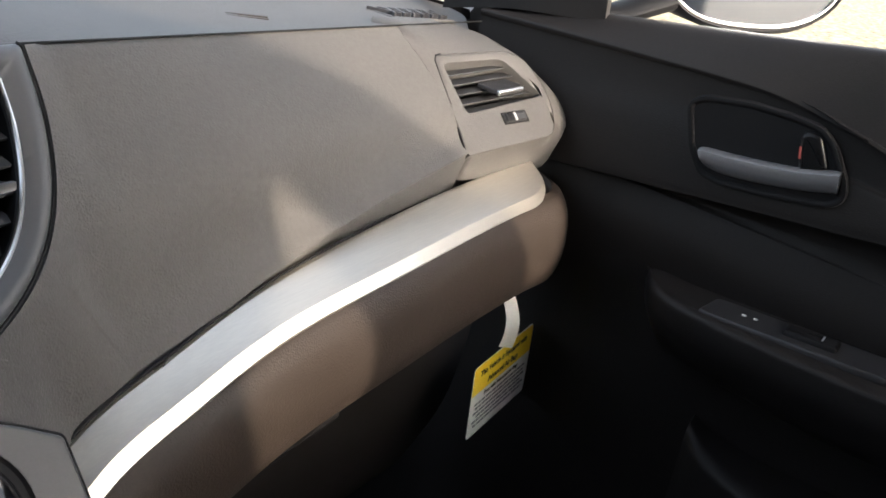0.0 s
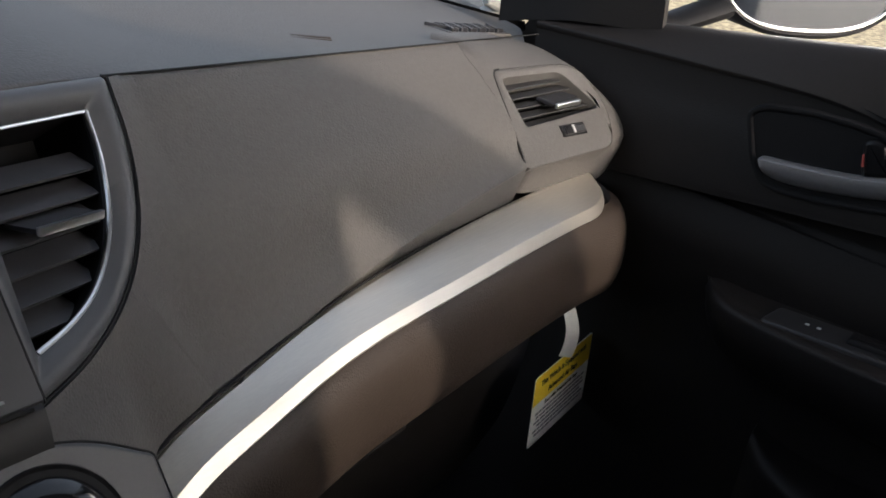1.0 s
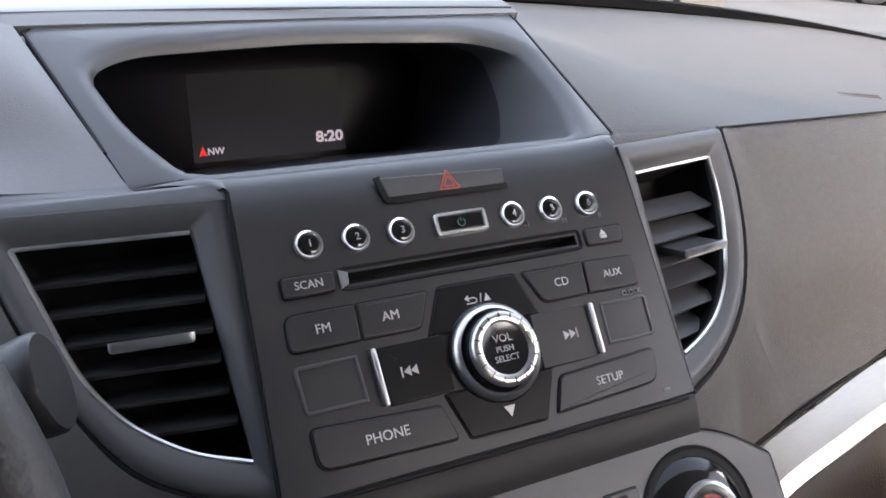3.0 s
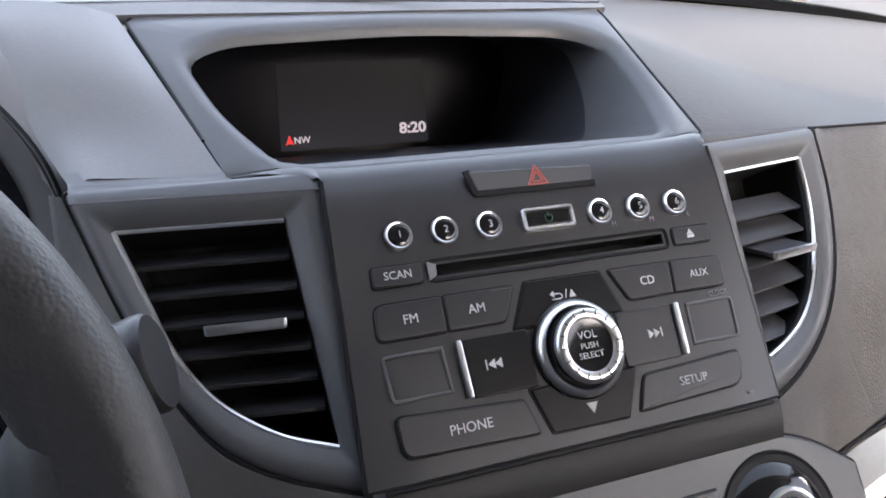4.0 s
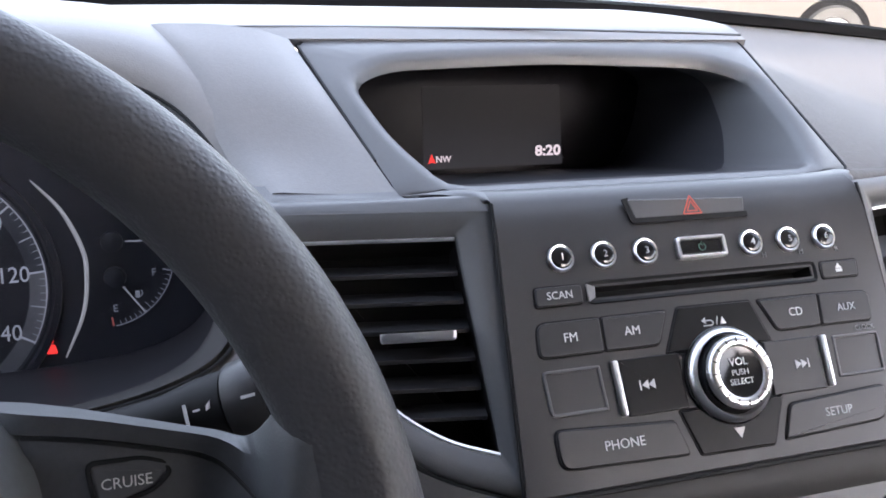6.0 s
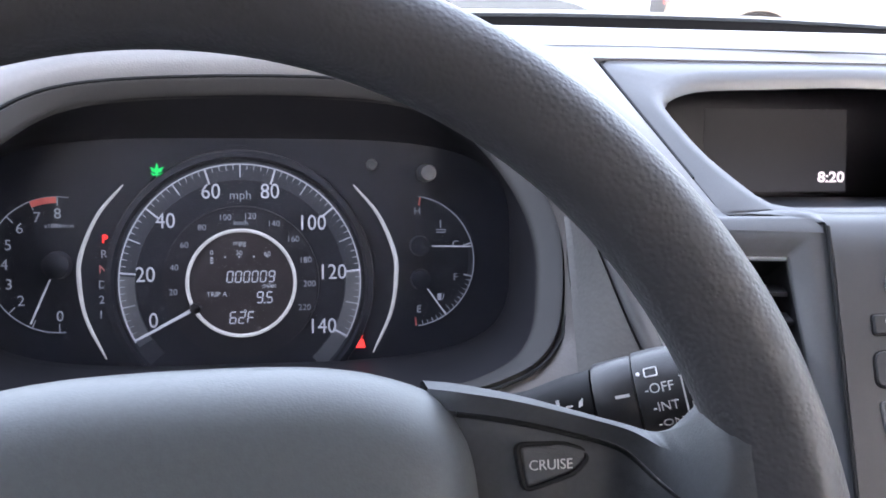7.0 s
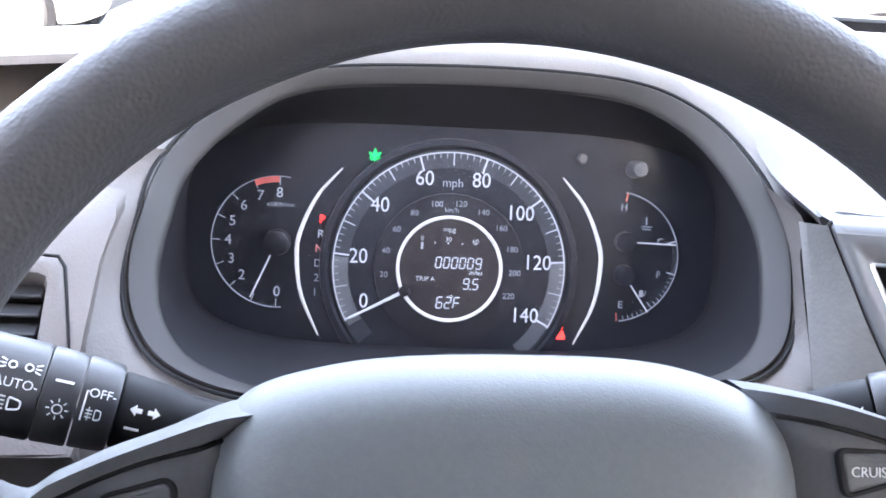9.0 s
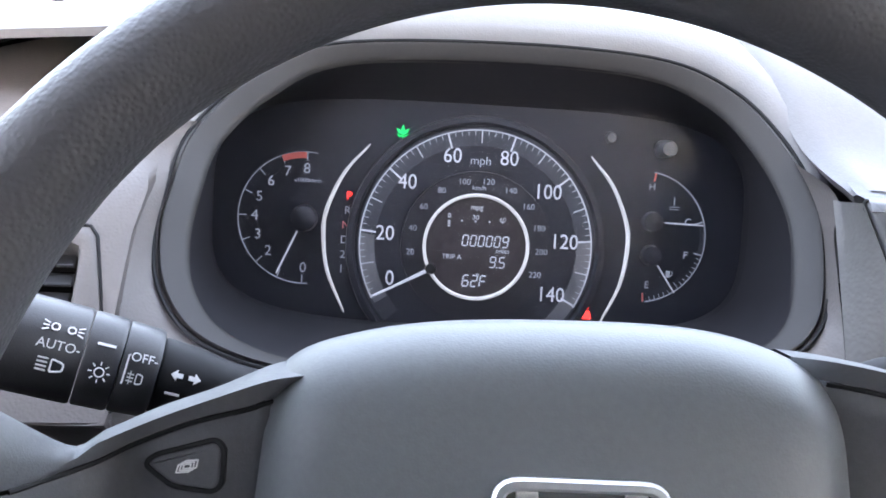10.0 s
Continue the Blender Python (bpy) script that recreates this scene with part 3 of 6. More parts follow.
part("lock", lathe(latch @ Matrix.Translation((-0.008, 0.002, 0.004)), [(0.0001, 0), (0.0042, 0), (0.0045, 0.0015), (0.0001, 0.002)], 16), BLACK, lt)
side_box = [[(0.148, 0.66, 1.10), (0.150, 0.66, 0.95), (0.150, 0.70, 0.78)], [(0.10, 0.64, 1.06), (0.10, 0.64, 0.95), (0.10, 0.66, 0.78)], [(-0.10, 0.64, 1.06), (-0.10, 0.64, 0.95), (-0.10, 0.66, 0.78)], [(-0.25, 0.66, 1.08), (-0.25, 0.66, 0.95), (-0.25, 0.70, 0.78)]]
part("lower_centre", loft(side_box, 14, 10, 0.006), DOORM, dash)

# rounded ends of the dashboard with a side vent each
N_END = 64
PANEL = rounded([(-0.013, 0.020), (0.080, 0.019), (0.1010, 0.009), (0.1130, -0.034), (0.096, -0.068), (-0.024, -0.073)], [0.006, 0.012, 0.02, 0.02, 0.012, 0.004])
OPENING = rounded([(-0.0075, 0.0115), (0.070, 0.0115), (0.1015, -0.029), (-0.0035, -0.0365)], [0.006, 0.010, 0.006, 0.004])


def from_corner(pts, corner):
    loop = even(pts, N_END)
    k = min(range(N_END), key=lambda i: (loop[i] - Vector(corner)).length)
    return loop[k:] + loop[:k]


def dash_end(s, mat, slat_mat, dx=0.0):
    PV = Matrix.Diagonal((s, 1, 1, 1)) @ frame3((0.60 + dx, 0.735, 1.243), (0.98523, -0.17004, 0.02), (0.10125, 0.67284, 0.73283))
    R3 = PV.to_3x3()
    outer_l, open_l = from_corner(PANEL, (-0.013, 0.020)), from_corner(OPENING, (-0.0075, 0.0115))

    def lift(loop, w, d=0.0):
        return [at(PV, p[0], p[1], w) for p in (inset([tuple(q) for q in loop], d) if d else loop)]

    # skin from the panel out to the seam, the strip and the dash end
    edge = []
    for p in ((0.574, 0.7785, 1.2768), (0.61, 0.781, 1.2760), (0.66, 0.783, 1.2725), (0.70, 0.778, 1.2650), (0.724, 0.757, 1.252), (0.735, 0.727, 1.234), (0.737, 0.700, 1.216), (0.730, 0.684, 1.196), (0.715, 0.683, 1.182), (0.69, 0.687, 1.178), (0.64, 0.689, 1.182), (0.600, 0.690, 1.187), (0.574, 0.6915, 1.1915), (0.574, 0.7032, 1.203), (0.574, 0.716, 1.224), (0.574, 0.750, 1.2535)):
        edge.append(Vector((s * (p[0] + dx * max(0, 0.737 - p[0]) / 0.16), p[1], p[2])))
    ring = catmull(edge, 200, True)
    inv = PV.inverted()
    c0 = Vector((0.04, -0.025))

    def turn(v):
        return math.atan2(v.y - c0.y, v.x - c0.x)

    flat = [(turn(Vector((inv @ q)[:2])), q) for q in ring]
    skin = []
    for p in outer_l:
        t = turn(Vector(p[:2]))
        skin.append(min(flat, key=lambda e: abs(math.atan2(math.sin(e[0] - t), math.cos(e[0] - t))))[1])
    near = lift(outer_l, 0.0004)
    half = [a.lerp(b, 0.4) + R3 @ Vector((0, 0, 0.0006)) for a, b in zip(near, skin)]
    back = [q + (Vector((0, 0.010, -0.026)) if q.z < 1.2 else Vector((0, 0.03, 0.0))) for q in skin]
    part("end_skin", rings([lift(outer_l, -0.012), near, half, skin, back]), mat, dash, "rounded dashboard end", smooth=60)
    end = part("vent_panel", rings([lift(outer_l, -0.012, 0.0002), lift(outer_l, -0.0003, 0.0002), lift(outer_l, 0.0008, 0.0012), lift(open_l, 0.0015, -0.004), lift(open_l, 0.0005), lift(open_l, -0.007, 0.002), lift(open_l, -0.035, 0.004)]), mat, dash, "end panel round the side vent")
    part("vent_back", rings([lift(open_l, -0.030, 0.002), lift(open_l, -0.034, 0.003)], True, True), BLACK, end)
    part("panel_seam", tube(lift(outer_l, 0.0, -0.0003)[-14:] + lift(outer_l, 0.0, -0.0003)[:2], 0.0009, 6), BLACK, end)
    for i in range(5):
        v = 0.0055 - i * 0.0093
        u0, u1 = -0.0065 + (0.0115 - v) * 0.08, min(0.070 + (0.0115 - v) * 0.78, 0.099)
        fin = frame3(tuple(at(PV, 0, v, -0.0085)), R3 @ Vector((s, 0.045 * s, 0)), R3 @ Vector((0, 0.80, -0.60)))
        part("slat", box(fin, min(s * u0, s * u1), max(s * u0, s * u1) - 0.002, -0.0050, 0.0045, -0.0006, 0.0009, 0.0006), slat_mat, end)
    tabf = frame3(tuple(at(PV, 0.054, -0.0185, 0.001)), R3 @ Vector((s, 0.045 * s, 0)), R3 @ Vector((0, 0.80, -0.60)))
    tab = part("vent_tab", plate(tabf, rounded([(-0.018, -0.006), (0.017, -0.006), (0.014, 0.012), (-0.024, 0.012)], 0.002), 0.0, 0.0035, 0.001), slat_mat, end)
    part("tab_edge", box(tabf, -0.0175, 0.0165, -0.0090, -0.0055, -0.0005, 0.0040, 0.0012), CHROME, tab, "satin chrome lip")
    part("wheel_slot", box(PV, 0.035, 0.068, -0.0515, -0.0400, -0.0005, 0.0022, 0.0010), BLACK, end)
    thumb = part("thumb_wheel", box(PV, 0.0375, 0.0655, -0.0500, -0.0415, 0.0, 0.0036, 0.0018), slat_mat, end)
    for i in range(4):
        part("rib", box(PV, 0.0385 + i * 0.0024, 0.0395 + i * 0.0024, -0.0495, -0.042, 0.001, 0.0042, 0.0003), BLACK, thumb)
    part("marker", box(PV, 0.049, 0.0515, -0.0495, -0.042, 0.001, 0.0041, 0.0003), PRINT, thumb)


dash_end(1, SOFT, DARKSLAT)
dash_end(-1, TRIM, DARKSLAT, -0.028)

# defroster grille and the moulded airbag mark on the top pad
GR = frame3((0.688, 0.848, pad_z(0.688, 0.848) - 0.0022), (1, -0.12, -0.05), (0.1, 1, 0.02))
grille = part("defroster_grille", frame_ring(GR, rounded([(-0.050, -0.024), (0.042, -0.024), (0.052, 0.024), (-0.044, 0.024)], 0.006), 0.006, -0.006, 0.0028), SOFT, dash)
part("grille_well", plate(GR, rounded([(-0.045, -0.019), (0.037, -0.019), (0.047, 0.019), (-0.039, 0.019)], 0.004), -0.010, 0.0012, 0.0005), BLACK, grille)
for i in range(6):
    u = -0.034 + i * 0.0132
    for s in (-1, 1):
        fin = frame3(tuple(at(GR, u + s * 0.004, 0, 0.0004)), GR.to_3x3() @ Vector((0.55 * s, 1, 0)), GR.to_3x3() @ Vector((1, 0, 0)))
        part("fin", box(fin, -0.017, 0.017, -0.0010, 0.0010, -0.005, 0.0008, 0.0004), SLAT, grille)
MK = frame3((0.458, 0.836, pad_z(0.458, 0.836)), (0.75, -0.66, 0.0), (0.66, 0.75, 0.02))
part("moulded_mark", join(*[box(MK, -0.016 + 0.0, 0.016, 0.004 - i * 0.0085, 0.0085 - i * 0.0085, -0.003, 0.0006, 0.0003) for i in range(2)]), LOWER, dash, "moulded unreadable mark")

# dark frame of the dashboard behind the fascia joints
for x0, x1, z1 in ((-0.214, -0.120, 1.262), (-0.72, -0.540, 1.255)):
    part("core", sheet([[Vector((x, 0.800, z)) for z in (1.04, 1.15, z1)] for x in (x0, (x0 + x1) / 2, x1)], 0.01), BLACK, dash)


# ---- centre stack: radio, vents, display, climate panel ----
radio = thing("radio", "dark grey car radio panel with silver-ringed buttons", "car radio")


def rf(u, v, w=0.0):
    return at(RF, u, v, w)


face_pts = rounded([(-0.1000, -0.1060), (0.1000, -0.1060), (0.1040, -0.04), (0.1045, 0.020), (0.1000, 0.0400), (-0.1000, 0.0400), (-0.1045, 0.020), (-0.1040, -0.04)], [0.004, 0.004, 0.0, 0.002, 0.006, 0.006, 0.002, 0.0], 3)
CROWN = [(0.014, 0.0), (0.022, -0.0008), (0.0290, -0.0032), (0.0350, -0.0078), (0.0393, -0.0145), (0.0418, -0.0225), (0.0426, -0.0315)]
SLOT = (-0.0622, 0.0632, -0.0200, -0.0149)
us = sorted([float(q) for q in np.linspace(-0.1035, 0.1035, 19)] + [SLOT[0], SLOT[1]])
vs_ = [(-0.1060, -0.010), (-0.1060, -0.0012), (-0.1045, 0.0), (-0.06, 0.0), (SLOT[2], 0.0), (SLOT[3], 0.0), (0.0, 0.0)] + CROWN


def radio_face(u, v, w):
    """The faceplate widens downwards and meets the vent housings flush at its sides."""
    e = max(0.0, (abs(u) - 0.080) / 0.0235)
    wide = 1 + (0.0020 - 0.040 * min(v, 0.03)) / 0.1035 * e
    flush = (0.0018 + 0.044 * min(v, 0.03)) * e * e - 0.0006 * e ** 4
    return rf(u * wide, v, w + flush)


us = [us[0] - 1e-5] + us + [us[-1] + 1e-5]
bm = sheet([[radio_face(u, v, w - (0.014 if i in (0, len(us) - 1) else 0.0)) for v, w in vs_] for i, u in enumerate(us)])
inv = RF.inverted()
hole = [f for f in bm.faces if SLOT[0] < (inv @ f.calc_center_median()).x < SLOT[1] and SLOT[2] < (inv @ f.calc_center_median()).y < SLOT[3]]
bmesh.ops.delete(bm, geom=hole, context="FACES")
body = part("faceplate", bm, RADIO, radio, "satin dark grey faceplate", smooth=35)
for s in (-1, 1):
    part("side_gap", tube([radio_face(s * 0.1041, v, w - 0.0010) for v, w in ((-0.106, 0.0), (-0.06, 0.0), (0.0, 0.0), (0.020, 0.0), (0.028, -0.0005))], 0.0009, 6), BLACK, radio)
part("lower_gap", tube([rf(-0.1030, -0.1066, -0.0012), rf(0.1030, -0.1066, -0.0012)], 0.0011, 6), BLACK, radio)


def preset(u, digit):
    m = RF @ Matrix.Translation((u, 0, 0))
    b = part("preset_button", lathe(m, [(0.0052, 0.0), (0.0052, 0.0022), (0.0042, 0.0028), (0.0001, 0.0026)], 28), GLOSS, radio)
    part("button_ring", lathe(m, [(0.0050, -0.0005), (0.0066, -0.0005), (0.0066, 0.0016), (0.0060, 0.0024), (0.0053, 0.0022), (0.0050, 0.0016)], 32, cap=False), CHROME, b, "satin chrome ring")
    part("lettering", writing(m, digit, 0.0048, 0.0002, 0.0, 0.0028), PRINT, b)


for u, digit in ((-0.0752, "1"), (-0.0528, "2"), (-0.0303, "3"), (0.0303, "4"), (0.0528, "5"), (0.0752, "6")):
    preset(u, digit)
for u, letter in ((0.0372, "H"), (0.0596, "M"), (0.0819, "R")):
    part("lettering", writing(RF, letter, 0.0038, u, -0.0068, 0.0002), DIMPRINT, radio)

# power key in its silver frame
PW = RF @ Matrix.Translation((0.0012, -0.0002, 0))
power = part("power_key", plate(PW, rounded([(-0.0118, -0.0036), (0.0118, -0.0036), (0.0118, 0.0036), (-0.0118, 0.0036)], 0.0015), 0.0, 0.0016, 0.0006), GLOSS, radio)
part("key_frame", frame_ring(PW, rounded([(-0.0140, -0.0056), (0.0140, -0.0056), (0.0140, 0.0056), (-0.0140, 0.0056)], 0.0022), 0.0019, -0.0005, 0.0026), CHROME, power, "satin chrome frame")
GREENMARK = material("green_key_mark", (0.06, 0.16, 0.12), 0.5)
part("power_mark", join(stripe(PW, arc((0, 0), 0.0019, 120, 420, 18), 0.0004, 0.0018), stripe(PW, [(0, 0.0006), (0, 0.0026)], 0.0004, 0.0018)), GREENMARK, power)

# hazard key
haz = part("hazard_key", plate(RF, rounded([(-0.0320, 0.0162), (0.0305, 0.0162), (0.0318, 0.0240), (-0.0348, 0.0262)], 0.001), -0.001, 0.0014, 0.0006), SATIN, radio)
part("key_gap", join(stripe(RF, [(-0.0356, 0.0268), (-0.0330, 0.0158), (-0.0322, 0.0153)], 0.0034, 0.0001, 0.0010), stripe(RF, [(-0.0330, 0.0153), (0.0320, 0.0151)], 0.0026, 0.0001, 0.0012)), BLACK, radio)
for size, wid in ((0.0061, 0.0007), (0.0034, 0.0006)):
    t = [(0.0003 + size * math.cos(radians(a)), 0.0200 + size * math.sin(radians(a))) for a in (90, 210, 330, 90)]
    part("warning_triangle", join(*[stripe(RF, [t[i], t[i + 1]], wid, 0.0015) for i in range(3)]), REDPRINT, haz)

# disc slot
slot_pts = rounded([(SLOT[0], SLOT[2]), (SLOT[1], SLOT[2]), (SLOT[1], SLOT[3]), (SLOT[0], SLOT[3])], 0.0004, 2)
slot = part("disc_slot", rings([[rf(u, v, 0.0002) for u, v in inset(slot_pts, -0.0030)], [rf(u, v, 0.0009) for u, v in inset(slot_pts, -0.0026)], [rf(u, v, 0.0006) for u, v in inset(slot_pts, -0.0020)], [rf(u, v, -0.0008) for u, v in slot_pts], [rf(u, v, -0.014) for u, v in slot_pts]], False, True), BLACK, radio, smooth=20)
part("slot_cheek", plate(RF, [(-0.0650, -0.0218), (-0.0612, -0.0200), (-0.0606, -0.0150), (-0.0650, -0.0131)], -0.002, 0.0014, 0.0003), HANDLE, slot)


def key(name, pts, text="", size=0.006, mat=KEY, proud=0.0014, r=0.002, tu=0.0, tv=0.0, ink=PRINT, dish=True):
    out = rounded(pts, r)
    k = part(name, plate(RF, inset(out, 0.0004), -0.001, proud, 0.0006), mat, radio)
    part("key_gap", frame_ring(RF, inset(out, -0.0004), 0.0009, -0.0008, 0.00045), BLACK, k)
    if text:
        cu, cv = sum(p[0] for p in pts) / len(pts) + tu, sum(p[1] for p in pts) / len(pts) + tv
        part("lettering", writing(RF, text, size * 0.82, cu, cv, proud + 0.0001), ink, k)
    return k


key("scan_key", [(-0.0920, -0.0225), (-0.0678, -0.0223), (-0.0674, -0.0130), (-0.0915, -0.0130)], "SCAN", 0.0062, proud=0.0022)
eject = key("eject_key", [(0.0685, -0.0220), (0.0915, -0.0222), (0.0925, -0.0130), (0.0688, -0.0130)], "", proud=0.0010)
part("eject_mark", join(plate(RF, [(0.0775, -0.0172), (0.0815, -0.0172), (0.0795, -0.0145)], 0.0010, 0.0013, 0.0001), stripe(RF, [(0.0775, -0.0183), (0.0815, -0.0183)], 0.0016, 0.0010)), PRINT, eject)
key("fm_key", [(-0.0945, -0.0455), (-0.0617, -0.0455), (-0.0612, -0.0292), (-0.0935, -0.0293)], "FM", 0.0072, r=[0.004, 0.0016, 0.0016, 0.005])
key("am_key", [(-0.0612, -0.0455), (-0.0325, -0.0456), (-0.0250, -0.0292), (-0.0607, -0.0292)], "AM", 0.0072, r=[0.0016, 0.003, 0.002, 0.0016], tu=-0.001)
key("cd_key", [(0.0342, -0.0455), (0.0605, -0.0453), (0.0620, -0.0290), (0.0258, -0.0288)], "CD", 0.0072, r=[0.003, 0.0016, 0.0016, 0.002], tu=0.001)
key("aux_key", [(0.0610, -0.0453), (0.0930, -0.0456), (0.0946, -0.0300), (0.0625, -0.0290)], "AUX", 0.0066, r=[0.0016, 0.004, 0.005, 0.0016])
key("phone_key", [(-0.0930, -0.0950), (-0.0275, -0.0968), (-0.0326, -0.0805), (-0.0935, -0.0770)], "PHONE", 0.0076, r=[0.006, 0.003, 0.002, 0.004], tu=0.001)
key("setup_key", [(0.0245, -0.0972), (0.0860, -0.0948), (0.0905, -0.0778), (0.0312, -0.0806)], "SETUP", 0.0072, r=[0.002, 0.006, 0.005, 0.003])
for s in (-1, 1):
    recess = rounded([(s * 0.0935, -0.0718), (s * 0.0645, -0.0718), (s * 0.0655, -0.0510), (s * 0.0945, -0.0510)], [0.003, 0.0005, 0.0005, 0.003])
    part("blank_recess", frame_ring(RF, recess, 0.0016, -0.001, 0.0007), SATIN, radio)
part("lettering", writing(RF, "CLOCK", 0.0036, 0.0868, -0.0487, 0.0003), DIMPRINT, radio)
part("small_mark", box(RF, 0.0885, 0.0925, -0.1005, -0.0990, 0.0, 0.0004, 0.0003), DIMPRINT, radio)
# seek keys with bright end bars
for s, dirn in ((-1, -1), (1, 1)):
    pts = [(s * 0.024, -0.0760), (s * 0.0555, -0.0760), (s * 0.0560, -0.0500), (s * 0.024, -0.0500)]
    # left key takes the black plastic: the radio's darker side set by colour, not lighting
    k = part("seek_key", plate(RF, rounded(pts if s > 0 else pts[::-1], 0.001), -0.001, 0.0012, 0.0006), SHEEN if s < 0 else KEY, radio)
    bar = [(s * 0.0565, -0.0755), (s * 0.0592, -0.0755), (s * 0.0598, -0.0500), (s * 0.0572, -0.0500)]
    part("end_bar", plate(RF, rounded(bar if s > 0 else bar[::-1], 0.0012), -0.001, 0.0034, 0.0008), CHROME, k, "bright chrome bar")
    for i in range(2):
        u = s * (0.0395 + i * 0.0034)
        part("skip_mark", plate(RF, [(u, -0.0650), (u + s * 0.0034, -0.0627), (u, -0.0604)] if s > 0 else [(u, -0.0604), (u + s * 0.0034, -0.0627), (u, -0.0650)], 0.0012, 0.0016, 0.0001), PRINT, k)
    part("skip_mark", stripe(RF, [(s * 0.0472, -0.0650), (s * 0.0472, -0.0604)], 0.0007, 0.0012), PRINT, k)
# hexagonal gloss field with the upper and lower keys
up = key("back_key", [(-0.0300, -0.0500), (0.0300, -0.0500), (0.0220, -0.0287), (-0.0195, -0.0285)], "", mat=SHEEN, proud=0.0011, r=0.0015)
BK = RF @ Matrix.Translation((-0.0002, -0.0095, 0)) @ Matrix.Scale(0.74, 4)
part("back_mark", join(stripe(BK, [(-0.0035, -0.0365), (-0.0075, -0.0365)], 0.0008, 0.00160), plate(BK, [(-0.0075, -0.0387), (-0.0075, -0.0343), (-0.0105, -0.0365)], 0.00160, 0.0020, 0.0001), stripe(BK, [(-0.0035, -0.0365), (-0.0020, -0.0375), (-0.0020, -0.0390), (-0.0035, -0.0398), (-0.0095, -0.0398)], 0.0008, 0.00160), stripe(BK, [(0.0005, -0.0400), (0.0020, -0.0345)], 0.0007, 0.00160), plate(BK, [(0.0032, -0.0398), (0.0080, -0.0398), (0.0056, -0.0348)], 0.00160, 0.0020, 0.0001)), PRINT, up)
dn = key("down_key", [(-0.0222, -0.0980), (0.0185, -0.0985), (0.0290, -0.0755), (-0.0295, -0.0765)], "", mat=SHEEN, proud=0.0011, r=0.0015)
part("down_mark", plate(RF, [(0.0003, -0.0930), (0.0033, -0.0880), (-0.0027, -0.0880)], 0.0012, 0.0015, 0.0001), PRINT, dn)
# volume knob
KN = RF @ Matrix.Translation((0.0006, -0.0632, 0))
knob = part("volume_knob", lathe(KN, [(0.0235, -0.001), (0.0235, 0.0015), (0.0222, 0.0024), (0.0186, 0.0026), (0.0170, 0.0100), (0.0165, 0.0112), (0.0140, 0.0116), (0.0125, 0.0110), (0.0001, 0.0112)], 56), GLOSS, radio, "gloss black volume knob")
part("base_ring", lathe(KN, [(0.0200, 0.0020), (0.0226, 0.0020), (0.0226, 0.0034), (0.0214, 0.0052), (0.0198, 0.0060), (0.0190, 0.0050), (0.0188, 0.0020)], 56, cap=False), CHROME, knob, "chrome base ring")
part("rim_ring", lathe(KN, [(0.0172, 0.0085), (0.0174, 0.0100), (0.0170, 0.0118), (0.0159, 0.0127), (0.0138, 0.0129), (0.0124, 0.0122), (0.0120, 0.0112), (0.0120, 0.0090)], 56, cap=False), CHROME, knob, "satin silver rim with tick marks")
ticks = []
for i in range(16):
    a = i * math.tau / 16
    ticks.append(stripe(KN, [(0.0134 * math.cos(a), 0.0134 * math.sin(a)), (0.0161 * math.cos(a), 0.0161 * math.sin(a))], 0.0004, 0.0126, 0.0005))
part("rim_ticks", join(*ticks), BLACK, knob)
for text, size, v in (("VOL", 0.0052, 0.0046), ("PUSH", 0.0039, -0.0003), ("SELECT", 0.0040, -0.0046)):
    part("lettering", writing(KN, text, size, -0.0005, v, 0.0113), PRINT, knob)

# side vents of the stack, mirrored about the middle
VENT_CORNERS = [(0.0, 0.0), (0.079, 0.0), (0.0745, -0.026), (0.064, -0.052), (0.049, -0.072), (0.030, -0.087), (0.009, -0.0955), (-0.0135, -0.1005)]
HOUSE_CORNERS = [(-0.0180, 0.0165), (0.106, 0.0165), (0.1005, -0.020), (0.0865, -0.054), (0.0665, -0.080), (0.041, -0.099), (0.009, -0.1130), (-0.0315, -0.1215)]
VENT_LEFT = [(0.0, 0.0), (0.0715, -0.0012), (0.0612, -0.0252), (0.0505, -0.0505), (0.0398, -0.0672), (0.0270, -0.0800), (0.0064, -0.0922), (-0.0166, -0.0990)]
HOUSE_LEFT = [(-0.0180, 0.0165), (0.0915, 0.0170), (0.0806, -0.0099), (0.0680, -0.0390), (0.0515, -0.0705), (0.0310, -0.0962), (0.0073, -0.1093), (-0.0315, -0.1200)]


def matched(corners, radii):
    """An outline whose points run corner by corner, so that two of them pair up."""
    pts = [Vector(p) for p in rounded(corners, radii, 4)]
    out = []
    for k in range(len(corners)):
        run = pts[k * 5:k * 5 + 5]
        nxt = pts[(k * 5 + 5) % len(pts)]
        out += run + [run[-1].lerp(nxt, q / 6) for q in range(1, 6)]
    return out


